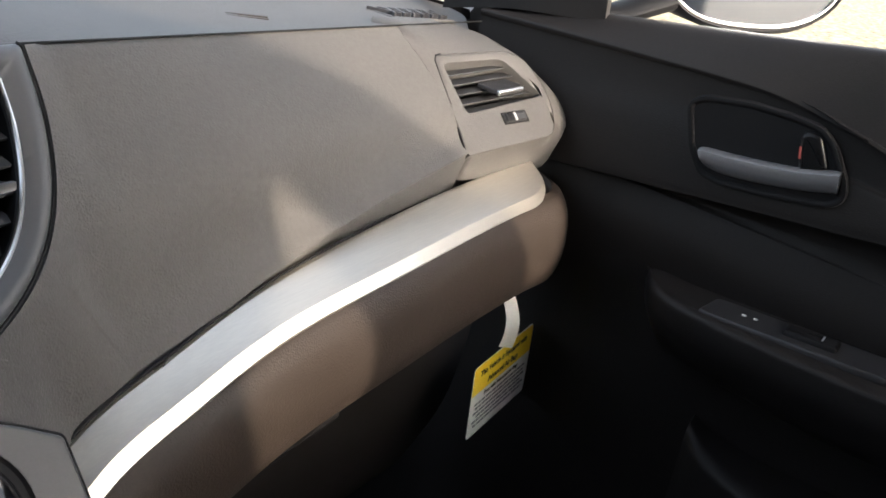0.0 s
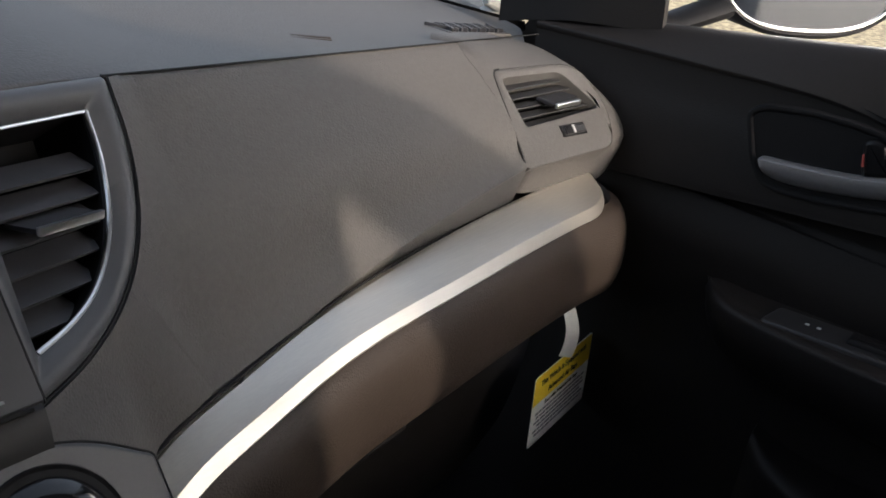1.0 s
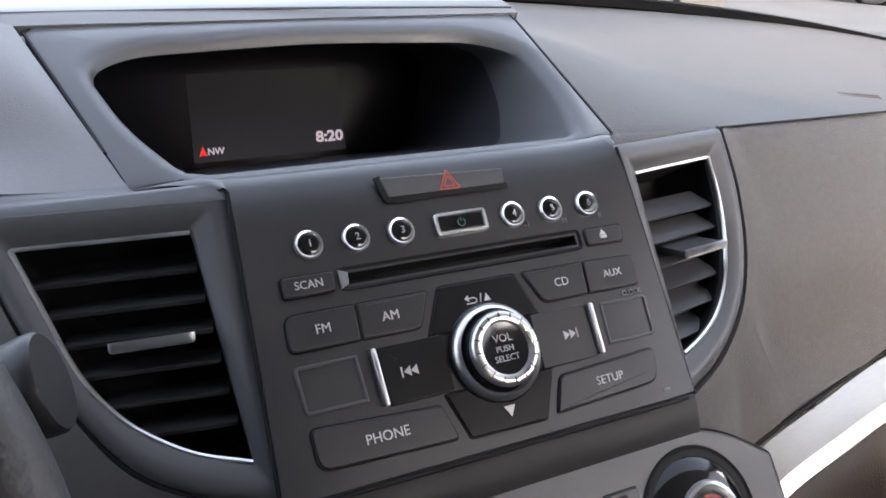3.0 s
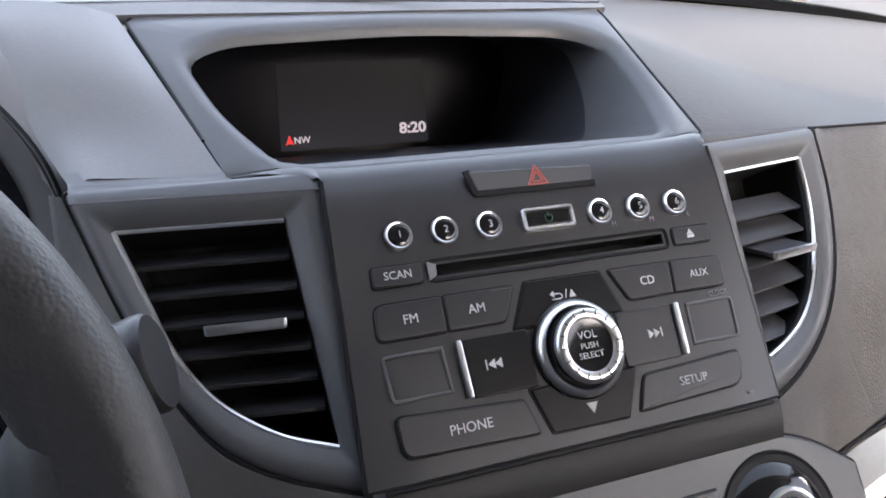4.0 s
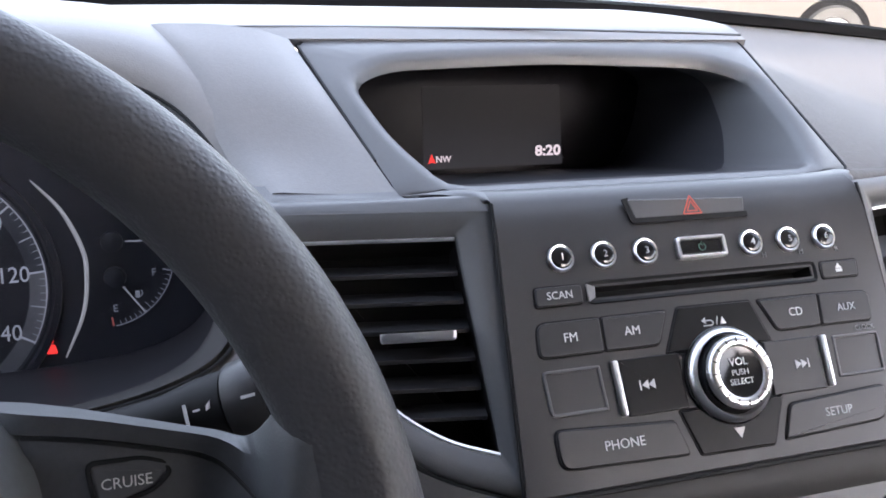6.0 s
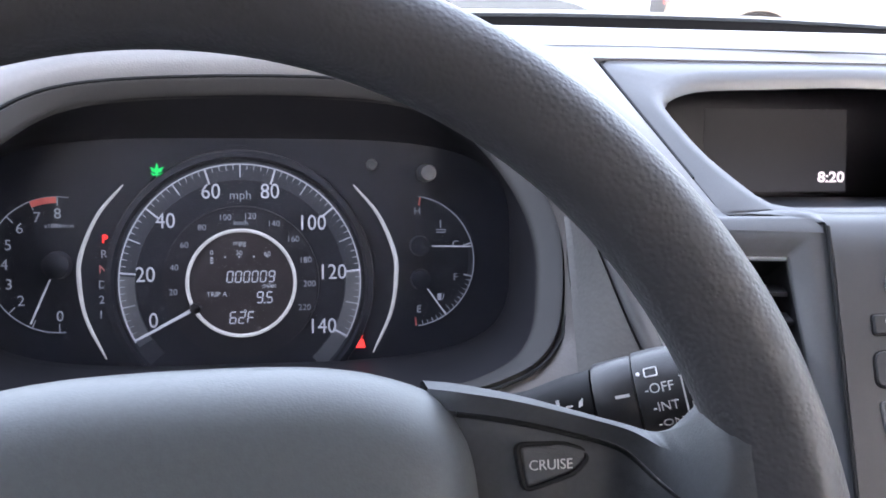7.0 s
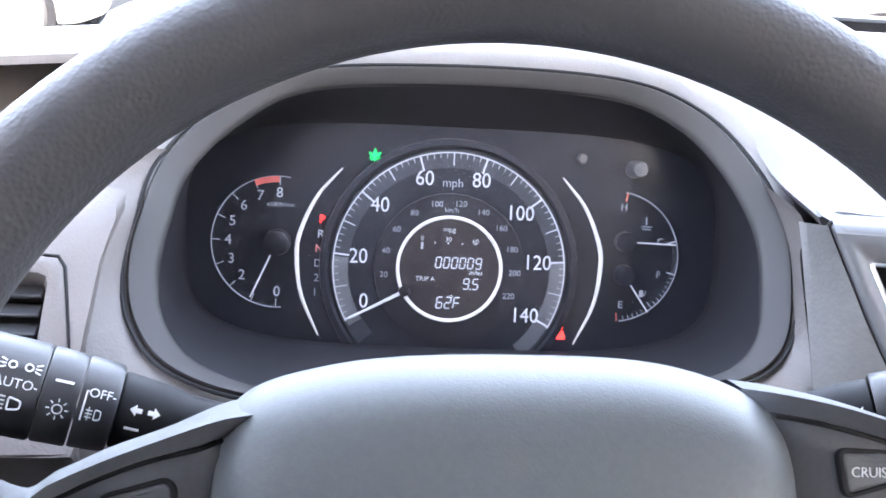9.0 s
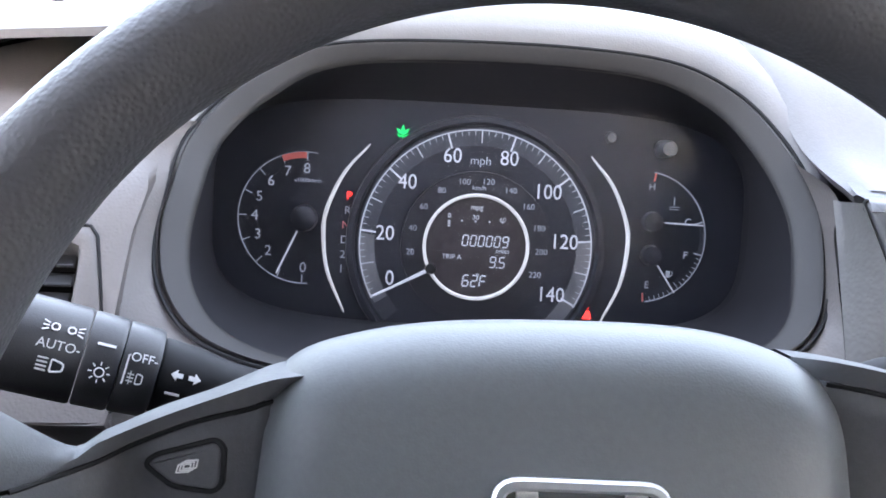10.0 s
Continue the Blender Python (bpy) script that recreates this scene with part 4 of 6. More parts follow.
for s in (1, -1):
    VF = Matrix.Diagonal((s, 1, 1, 1)) @ frame3((0.121, 0.7195, 1.2783), (0.954, 0.275, -0.055), (-0.055, 0.540, 0.842))
    vent = thing("centre_vent", "satin grey air vent with dark slats and chrome edge", "air vent", "centre vents")
    house_c = [(p[0] * (0.96 if p[0] > 0 else 1), p[1]) for p in HOUSE_CORNERS] if s > 0 else HOUSE_LEFT
    vent_c = VENT_CORNERS if s > 0 else VENT_LEFT
    h = matched(house_c, [0.003, 0.004, 0.015, 0.018, 0.018, 0.018, 0.015, 0.003])
    v = matched(vent_c, [0.001, 0.002, 0.012, 0.014, 0.014, 0.014, 0.012, 0.001])
    lp = lambda loop, w, d=0.0: [at(VF, p[0], p[1], w) for p in (inset([tuple(q) for q in loop], d) if d else loop)]
    between = lambda f: [a.lerp(b, f) for a, b in zip(h, v)]
    part("housing", rings([lp(h, -0.030, -0.001), lp(h, 0.0022, 0.0), lp(between(0.05), 0.0036), lp(between(0.13), 0.0048), lp(between(0.26), 0.0056), lp(between(0.44), 0.0058), lp(between(0.56), 0.0053), lp(v, 0.0022, -0.0012), lp(v, 0.0008, -0.0002), lp(v, -0.003, 0.0)]), SATIN, vent, smooth=30)
    part("housing_gap", tube(lp(h, 0.0026, -0.0006)[11:76], 0.0010, 6), BLACK, vent)
    part("duct", rings([lp(v, -0.002, 0.0), lp(v, -0.020, 0.0), lp(v, -0.038, 0.001)], False, True), BLACK, vent)
    edge = [at(VF, p[0], p[1], 0.0012) for p in even(catmull([(q[0], q[1], 0) for q in reversed(vent_c[1:])], 60), 40, False)]
    part("chrome_edge", tube(edge, 0.0013 if s < 0 else 0.0015, 8), CHROME, vent, "thin curved chrome edge")
    part("chrome_edge", tube([at(VF, vent_c[1][0], vent_c[1][1], 0.0012), at(VF, 0.0, -0.0006, 0.0012)], 0.0010, 8), CHROME, vent, "thin chrome edge along the top")
    for i in range(6):
        vv = (-0.0215 if s > 0 else -0.0132) - i * 0.0132
        ulo = vent_c[7][0] * (-vv / 0.1005)
        uhi = next(a[0] + (b[0] - a[0]) * (vv - a[1]) / (b[1] - a[1]) for a, b in zip(vent_c[1:], vent_c[2:]) if a[1] >= vv >= b[1])
        fin = frame3(tuple(at(VF, 0, vv, -0.010)), VF.to_3x3() @ Vector((1, -0.012, 0)), VF.to_3x3() @ Vector((0, -0.78, 0.72)))
        # left vent's slats and tab are darker: its shade is put into the colour
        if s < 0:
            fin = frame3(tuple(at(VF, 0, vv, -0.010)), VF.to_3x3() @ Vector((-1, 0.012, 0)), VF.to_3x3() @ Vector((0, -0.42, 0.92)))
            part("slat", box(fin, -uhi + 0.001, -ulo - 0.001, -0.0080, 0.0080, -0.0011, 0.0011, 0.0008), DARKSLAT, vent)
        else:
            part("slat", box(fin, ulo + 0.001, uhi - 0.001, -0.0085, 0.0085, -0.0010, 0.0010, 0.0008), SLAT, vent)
    tf = frame3(tuple(at(VF, 0.030, -0.0495, 0.0035) if s > 0 else at(VF, 0.0182, -0.0455, 0.0030)), VF.to_3x3() @ Vector((s, -0.03 * s, 0)), VF.to_3x3() @ Vector((0, -0.45 if s > 0 else -0.15, 0.9)))
    wide = 0.0212 if s > 0 else 0.0170
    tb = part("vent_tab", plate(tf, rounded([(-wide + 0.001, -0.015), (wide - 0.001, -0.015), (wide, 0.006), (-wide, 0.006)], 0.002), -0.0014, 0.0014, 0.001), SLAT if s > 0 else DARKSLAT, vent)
    part("tab_edge", box(tf, -wide, wide, 0.0045, 0.0078, -0.0022, 0.0022, 0.0014), CHROME, tb, "satin chrome lip")

# skin of the dashboard round the vents and below the radio
for s in (1, -1):
    VF = Matrix.Diagonal((s, 1, 1, 1)) @ frame3((0.121, 0.7195, 1.2783), (0.954, 0.275, -0.055), (-0.055, 0.540, 0.842))
    hs = 0.96
    rim = catmull([(0.1068 * hs, 0.0150, 0), (0.1012 * hs, -0.020, 0), (0.0872 * hs, -0.054, 0), (0.0671 * hs, -0.0803, 0), (0.0414 * hs, -0.0997, 0), (0.009 * hs, -0.1138, 0), (-0.0265, -0.1225, 0)] if s > 0 else [(0.0916, 0.0150, 0), (0.0813, -0.0099, 0), (0.0686, -0.0393, 0), (0.0520, -0.0709, 0), (0.0314, -0.0968, 0), (0.0075, -0.1100, 0), (-0.0265, -0.1205, 0)], 90)
    a = [at(VF, p.x, p.y, 0.0045) for p in rim]
    left = [(0.2105, 0.768, 1.2830), (0.2110, 0.742, 1.250), (0.2120, 0.712, 1.210), (0.2140, 0.688, 1.168), (0.212, 0.668, 1.126), (0.195, 0.660, 1.112), (0.165, 0.650, 1.114), (0.135, 0.634, 1.135), (0.108, 0.6245, 1.141)]
    if s < 0:
        b = even([Vector((-q[0], q[1], q[2])) for q in catmull(left, 60)], 90, False)
    else:
        run = [Vector(q) for q in catmull(fascia[0], 40)][:37]
        b = even(run + catmull([run[-1], tuple(strip_at(0.215) + Vector((0, -0.0015, 0.0005))), tuple(strip_at(0.185) + Vector((0, -0.0015, 0.0005))), (0.162, 0.6470, 1.1120), (0.135, 0.634, 1.135), (0.108, 0.6245, 1.141)], 24)[1:], 90, False)
    slope_at = [None] * 90
    if s > 0:
        nxt = [Vector(q) for q in catmull(fascia[1], 40)]
        for i, w in enumerate(b):
            j = min(range(len(run)), key=lambda q: (run[q] - w).length)
            if (run[j] - w).length < 0.006:
                slope_at[i] = ((nxt[j] - run[j]).normalized(), min(1.0, max(0.0, (37 - j) / 4)))

    def bend(u, w, k, f):
        """From the vent rim to the fascia edge, leaving along the fascia's own slope."""
        if k is None:
            return u.lerp(w, f)
        d = w - u
        t = k[0] * d.length
        curved = u * (2 * f ** 3 - 3 * f ** 2 + 1) + d * (f ** 3 - 2 * f ** 2 + f) + w * (3 * f ** 2 - 2 * f ** 3) + t * (f ** 3 - f ** 2)
        return u.lerp(w, f).lerp(curved, k[1])

    part("fascia", sheet([[u - (VF.to_3x3() @ Vector((0, 0, 0.012))) for u in a], a] + [[bend(u, w, k, f) for u, w, k in zip(a, b, slope_at)] for f in (0.15, 0.3, 0.45, 0.6, 0.75, 0.88, 1.0)] + [[w + Vector((0.002 * s, 0.003, 0)) for w in b]]), SOFT if s > 0 else FLANK, dash)
under = [[rf(u, v, w) for u in np.linspace(-0.108, 0.108, 9)] for v, w in ((-0.100, -0.010), (-0.1068, -0.0022), (-0.1085, -0.0016), (-0.118, -0.0036), (-0.128, -0.0075), (-0.136, -0.018))]
part("under_radio", sheet(under), BEZEL, dash, "dark plain strip below the radio")

# display recess: hood trim, tunnel, screen
display = thing("display", "deep-set dark information display under the dash hood", "display")
HF = frame3((0, 0.754, 1.2885), (1, 0, 0), (0, 0.94499, 0.32711))
hood_out = rounded([(-0.1365, 0.0), (0.1365, 0.0), (0.1575, 0.150), (0.1590, 0.163), (-0.1590, 0.163), (-0.1575, 0.150)], [0.002, 0.002, 0.01, 0.01, 0.01, 0.01], 3)
hood_in = rounded([(-0.110, 0.0055), (0.110, 0.0055), (0.1275, 0.050), (0.1365, 0.112), (0.110, 0.131), (0.0, 0.139), (-0.110, 0.131), (-0.1365, 0.112), (-0.1275, 0.050)], [0.010, 0.010, 0.02, 0.020, 0.03, 0.03, 0.03, 0.020, 0.02], 4)
n = 88
ho, hi_ = even(hood_out, n), even(hood_in, n)
hp = lambda loop, w, d=0.0: [at(HF, p[0], p[1], w) for p in (inset([tuple(q) for q in loop], d) if d else loop)]


def deep(f, back):
    """The tunnel narrows towards the screen at the back."""
    out = []
    for p in hi_:
        a = at(HF, p[0], p[1], -0.004)
        t = (p[1] - 0.0055) / 0.1335
        b = Vector((p[0] * 0.93, 0.962 + 0.022 * t, 1.236 + 0.082 * t))
        out.append(a.lerp(b, f))
    return out


part("hood", rings([hp(ho, -0.012), hp(ho, -0.001), hp(ho, 0.0, 0.0015), hp(hi_, 0.0035, -0.010), hp(hi_, 0.0030, -0.004), hp(hi_, 0.0005, -0.001), hp(hi_, -0.004, 0.001), deep(0.15, 0), deep(0.35, 0)]), SATIN, display, "smooth grey hood trim", smooth=50)
part("tunnel", rings([deep(0.35, 0), deep(0.6, 0), deep(1.0, 0)]), TUNNEL, display)
SF = frame3((0, 0.964, 1.248), (1, 0, 0), (0, 0.26, 0.966))
part("screen_glass", plate(SF, rounded([(-0.135, -0.014), (0.135, -0.014), (0.135, 0.085), (-0.135, 0.085)], 0.006), -0.004, 0.0, 0.001), WINDOW, display, "gloss black display window")
part("lit_window", plate(SF, rounded([(-0.055, -0.008), (0.057, -0.008), (0.056, 0.052), (-0.054, 0.052)], 0.001), 0.0, 0.0004, 0.0001), SCREEN, display, "faintly backlit screen field")
part("clock_digits", writing(SF, "8:20", 0.0108, 0.0450, 0.0022, 0.0006, bold=0.0003, squeeze=1.15), LITCLOCK, display)
part("compass_letters", writing(SF, "NW", 0.0066, -0.0395, -0.0012, 0.0006, bold=0.0001), LITCLOCK, display)
part("compass_arrow", plate(SF, [(-0.0515, -0.0040), (-0.0485, -0.0030), (-0.0455, -0.0040), (-0.0485, 0.0030)], 0.0005, 0.0009, 0.0001), LITRED, display)
part("seam", tube(hp(ho, -0.001, -0.0006)[1:n - 2], 0.0011, 6), BLACK, display)

# wings between the radio crown, the vent housing and the hood trim
for s in (1, -1):
    edge_a = [radio_face(s * 0.1035, v, w) for v, w in CROWN[2:]]
    edge_c = []
    for f in (0, 0.25, 0.5, 0.75, 1.0):
        q = at(VF, -0.0140, 0.0162, 0.0042).lerp(Vector((-0.1372, 0.7550, 1.2884)), f)
        edge_c.append(Vector((s * abs(q.x), q.y, q.z + 0.0022 * math.sin(math.pi * f))))
    part("crown_wing", sheet([[a.lerp(c, f) + Vector((0, 0, 0.0012 * math.sin(math.pi * f))) for a, c in zip(edge_a, edge_c)] for f in (0, 0.2, 0.4, 0.6, 0.8, 1.0)]), SATIN, radio, smooth=60)
    rows = []
    for i in range(16):
        f = i / 15
        q = at(VF, -0.0140 + 0.1158 * f, 0.0166, 0.0024) if s > 0 else at(VF, -0.0160 + 0.1040 * f, 0.0112, 0.0059)
        low_edge = Vector((s * abs(q.x), q.y, q.z))
        if s > 0:
            high = seam_at(0.1374 + 0.0776 * f) + Vector((0, -0.0008, -0.0016))
        else:
            high = Vector((-0.1374, 0.7560, 1.2888)).lerp(Vector((-0.2045, 0.7690, 1.2885)), f)
        d = (high - low_edge).length
        t0, t1 = Vector((0, 0.54, 0.842)) * d, Vector((0, 0.96, 0.28 if s < 0 else 0.12)) * d
        turn = [low_edge * (2 * g ** 3 - 3 * g ** 2 + 1) + t0 * (g ** 3 - 2 * g ** 2 + g) + high * (3 * g ** 2 - 2 * g ** 3) + t1 * (g ** 3 - g ** 2) for g in (0, 0.2, 0.4, 0.6, 0.8, 1.0)]
        rows.append([low_edge - t0 * 0.3 + Vector((0, 0.003, -0.002)) if s > 0 else low_edge + Vector((0, 0.0025, -0.0016))] + turn + [high + Vector((0, 0.006, -0.001) if s > 0 else (0, 0.009, 0.0018))])
    part("vent_brow", sheet(rows), SOFT if s > 0 else SATIN, dash, smooth=60)

# climate panel below the radio
climate = thing("climate_panel", "grey climate control panel with silver-ringed dials", "climate control")
CF = frame3((0, 0.6285, 1.1590), (1, 0, 0), (0, 0.580, 0.8146))
cp = [(-0.150, -0.075), (0.150, -0.075), (0.149, -0.012), (0.127, 0.0030), (0.110, 0.0100), (0.085, 0.0135), (-0.085, 0.0135), (-0.110, 0.0100), (-0.127, 0.0030), (-0.149, -0.012)]
cpo = rounded(cp, [0.01, 0.01, 0.002, 0.012, 0.012, 0.01, 0.01, 0.012, 0.012, 0.002], 4)
part("panel", plate(CF, cpo, -0.012, 0.0, 0.0015), SATIN, climate, "satin grey panel")
part("panel_gap", frame_ring(CF, inset(cpo, -0.0012), 0.0014, -0.006, -0.0012), BLACK, climate)
for s in (1, -1):
    DF = CF @ Matrix.Translation((s * 0.0925, -0.030, 0))
    part("dial_well", lathe(DF, [(0.0350, 0.0004), (0.0344, 0.0012), (0.0330, 0.0006), (0.0325, 0.0002), (0.0001, 0.0003)], 48), BLACK, climate)
    dial = part("climate_dial", lathe(DF, [(0.0300, 0.0), (0.0262, 0.0042), (0.0210, 0.0068), (0.0180, 0.0078), (0.0001, 0.0080)], 48), GLOSS, climate, "black climate dial")
    part("dial_ring", lathe(DF, [(0.0172, 0.0060), (0.0176, 0.0085), (0.0166, 0.0104), (0.0150, 0.0110), (0.0130, 0.0102), (0.0124, 0.0088), (0.0124, 0.0060)], 48, cap=False), CHROME, dial, "satin silver ring")
    part("dial_cap", lathe(DF, [(0.0124, 0.0084), (0.0095, 0.0093), (0.0050, 0.0098), (0.0001, 0.0100)], 40), RADIO, dial)
    for a0, a1, ink in ((205, 115, BLUEPRINT), (100, -25, REDPRINT)):
        part("scale_arc", stripe(DF, arc((0, 0), 0.0098, a0, a1, 24), 0.0015, 0.0092, 0.0004), ink, dial)
for i, (u0, u1, v1) in enumerate(((0.0400, 0.0600, -0.0062), (0.0205, 0.0395, -0.0072), (0.0010, 0.0200, -0.0082), (-0.0200, 0.0005, -0.0082), (-0.0400, -0.0205, -0.0072), (-0.0600, -0.0405, -0.0062))):
    k = part("climate_key", plate(CF, rounded([(u0, -0.040), (u1, -0.040), (u1, v1), (u0, v1)], 0.0018), -0.002, 0.0016, 0.0009), KEY if i == 0 else SATIN, climate)
    part("key_gap", frame_ring(CF, rounded([(u0 - 0.0004, -0.041), (u1 + 0.0004, -0.041), (u1 + 0.0004, v1 + 0.0004), (u0 - 0.0004, v1 + 0.0004)], 0.0018), 0.0008, -0.001, 0.0006), BLACK, k)
    part("key_lamp", plate(CF, rounded([((u0 + u1) / 2 - 0.0026, v1 - 0.0045), ((u0 + u1) / 2 + 0.0026, v1 - 0.0045), ((u0 + u1) / 2 + 0.0026, v1 - 0.0022), ((u0 + u1) / 2 - 0.0026, v1 - 0.0022)], 0.001), 0.0014, 0.0019, 0.0001), BLACK, k)
    if i == 0:
        part("lettering", writing(CF, "REAR", 0.0052, (u0 + u1) / 2, v1 - 0.0125, 0.0018), PRINT, k)


# ---- instrument cluster ----
cluster = thing("instrument_cluster", "black instrument cluster with white dials under a grey hood", "instrument cluster")
CX = -0.3767
BF = frame3((CX, 0.7725, 1.253), (1, 0, 0), (0, 0.77, 0.64))
BEZ = catmull([(-0.161, -0.010, 0), (-0.160, 0.022, 0), (-0.154, 0.055, 0), (-0.130, 0.090, 0), (-0.090, 0.1175, 0), (0.0, 0.1262, 0), (0.09, 0.1225, 0), (0.132, 0.1035, 0), (0.156, 0.071, 0), (0.169, 0.030, 0), (0.166, -0.010, 0), (0.156, -0.040, 0), (0.133, -0.057, 0), (0.085, -0.068, 0), (0.0, -0.074, 0), (-0.085, -0.074, 0), (-0.130, -0.062, 0), (-0.152, -0.040, 0)], 120, True)
DF0 = frame3((CX, 0.8632, 1.2142), (1, 0, 0), (0, 0.27564, 0.96126))


def shrink(loop, su, sv, c=(0.004, 0.028)):
    return [Vector((c[0] + (p[0] - c[0]) * su, c[1] + (p[1] - c[1]) * sv, 0)) for p in loop]


def bl(loop, w):
    return [at(BF, p[0], p[1], w) for p in loop]


inner = shrink(BEZ, 0.925, 0.935, (0.004, 0.034))
FACE = []
for p in BEZ:
    a = math.atan2((p[1] - 0.028) / 0.10, (p[0] - 0.004) / 0.165)
    c, s = math.cos(a), math.sin(a)
    q = (abs(c) ** 4 + abs(s) ** 4) ** -0.25
    FACE.append(Vector((0.002 + 0.158 * c * q, 0.018 + 0.066 * s * q, 0)))
face = [at(DF0, p[0], p[1], 0.0004) for p in FACE]
part("bezel", rings([bl(BEZ, -0.010), bl(BEZ, -0.0015), bl(shrink(BEZ, 0.992, 0.992), 0.0), bl(shrink(BEZ, 0.980, 0.982), -0.0006), bl(shrink(inner, 1.012, 1.012), -0.0062), bl(inner, -0.0075), bl(shrink(inner, 0.995, 0.995), -0.0105)]), BEZEL, cluster, "smooth grey bezel ring", smooth=50)
wallrows = [bl(shrink(inner, 0.997, 0.997), -0.0085)]
for f in (0.3, 0.65, 1.0):
    wallrows.append([a.lerp(b, f) + (Vector((0, 0, 0.002)) * math.sin(f * math.pi) if a.z > 1.27 else Vector()) for a, b in zip(wallrows[0], face)])
part("shroud", rings(wallrows), SHROUD, cluster, "black shroud round the dials")
part("dial_plate", rings([[at(DF0, p[0] * 1.01, 0.018 + (p[1] - 0.018) * 1.01, -0.0010) for p in FACE], [at(DF0, p[0] * 1.005, 0.018 + (p[1] - 0.018) * 1.005, 0.0) for p in FACE]], False, True), DIAL, cluster)


def dot(m, c, r0, r1, a0, a1, w, lift=0.0004, n=40):
    """A flat printed ring segment."""
    o, i = arc(c, r1, a0, a1, n), arc(c, r0, a0, a1, n)
    pts = o + i[::-1]
    return rings([[at(m, u, v, w) for u, v in pts], [at(m, u, v, w + lift) for u, v in pts]], True, True)


# speedometer
K = 1.689
speed = part("speedometer", lathe(DF0, [(0.0775, 0.0004), (0.0770, 0.0030), (0.0735, 0.0036), (0.0720, 0.0010), (0.0001, 0.0008)], 90), DIAL, cluster)
part("scale_band", dot(DF0, (0, 0), 0.0600, 0.0705, -48, 222, 0.0012), DIALGREY, speed)
part("outer_line", dot(DF0, (0, 0), 0.0688, 0.0695, 90 - 70 * K - 1, 90 + 70 * K + 1, 0.0018, 0.0003, 90), LIT, speed)
part("pale_arc", dot(DF0, (0, 0), 0.0605, 0.0690, 176, 212, 0.0015, 0.0003), PALE, speed)
part("pale_arc", dot(DF0, (0, 0), 0.0605, 0.0690, -48, 5, 0.0015, 0.0003), PALE, speed)
major, minor = [], []
for mph in range(0, 141, 2):
    a = radians(90 + (70 - mph) * K)
    big = mph % 20 == 0
    mid = mph % 10 == 0
    r0 = 0.0600 if big else (0.0615 if mid else 0.0660)
    (major if mid else minor).append(stripe(DF0, [(0.0690 * math.cos(a), 0.0690 * math.sin(a)), (r0 * math.cos(a), r0 * math.sin(a))], 0.0011 if big else (0.0007 if mid else 0.0004), 0.0020))
part("major_ticks", join(*major), LIT, speed)
part("minor_ticks", join(*minor), LITTICK, speed)
for txt, u, v in (("0", -0.0503, -0.0215), ("20", -0.0543, 0.0052), ("40", -0.0425, 0.0362), ("60", -0.0168, 0.0530), ("80", 0.0169, 0.0530), ("100", 0.0410, 0.0345), ("120", 0.0527, 0.0053), ("140", 0.0465, -0.0268)):
    part("lettering", writing(DF0, txt, 0.0126, u, v, 0.0020, squeeze=0.90), LIT, speed)
part("lettering", writing(DF0, "mph", 0.0072, 0.0, 0.0510, 0.0020), LITDIM, speed)
part("inner_disc", lathe(DF0, [(0.0450, 0.0008), (0.0448, 0.0022), (0.0001, 0.0022)], 64), LCD, speed)
for kmh in range(20, 221, 20):
    a = radians(90 + (70 - kmh / 1.609) * K)
    part("lettering", writing(DF0, str(kmh), 0.0050, 0.0392 * math.cos(a), 0.0392 * math.sin(a), 0.0024), LITDIM, speed)
part("lettering", writing(DF0, "km/h", 0.0042, 0.0, 0.0350, 0.0024), LITDIM, speed)
part("inner_ring", lathe(DF0, [(0.0298, 0.0022), (0.0300, 0.0046), (0.0306, 0.0052), (0.0314, 0.0050), (0.0318, 0.0040), (0.0318, 0.0022)], 72, cap=False), glowing("lit_ring", (0.85, 0.88, 0.9), 0.020), speed, "bright white ring")
part("odometer_window", lathe(DF0, [(0.0298, 0.0022), (0.0298, 0.0028), (0.0001, 0.0028)], 56), ODO, speed)
a = radians(90 + 70 * K)
tip, root = Vector((0.0665 * math.cos(a), 0.0665 * math.sin(a))), Vector((0.0300 * math.cos(a), 0.0300 * math.sin(a)))
part("needle", rings([[at(DF0, *(root + Vector((-0.5, 0.87)) * 0.0011), 0.0052), at(DF0, *(root - Vector((-0.5, 0.87)) * 0.0011), 0.0052), at(DF0, *(root - Vector((-0.5, 0.87)) * 0.0009), 0.0062), at(DF0, *(root + Vector((-0.5, 0.87)) * 0.0009), 0.0062)], [at(DF0, *(tip + Vector((-0.5, 0.87)) * 0.0006), 0.0052), at(DF0, *(tip - Vector((-0.5, 0.87)) * 0.0006), 0.0052), at(DF0, *(tip - Vector((-0.5, 0.87)) * 0.0005), 0.0058), at(DF0, *(tip + Vector((-0.5, 0.87)) * 0.0005), 0.0058)]], True, True), LIT, speed, "white pointer resting at zero")
part("needle_root", lathe(DF0 @ Matrix.Translation((root.x, root.y, 0)), [(0.0035, 0.003), (0.0030, 0.0072), (0.0001, 0.0078)], 20), BLACK, speed)


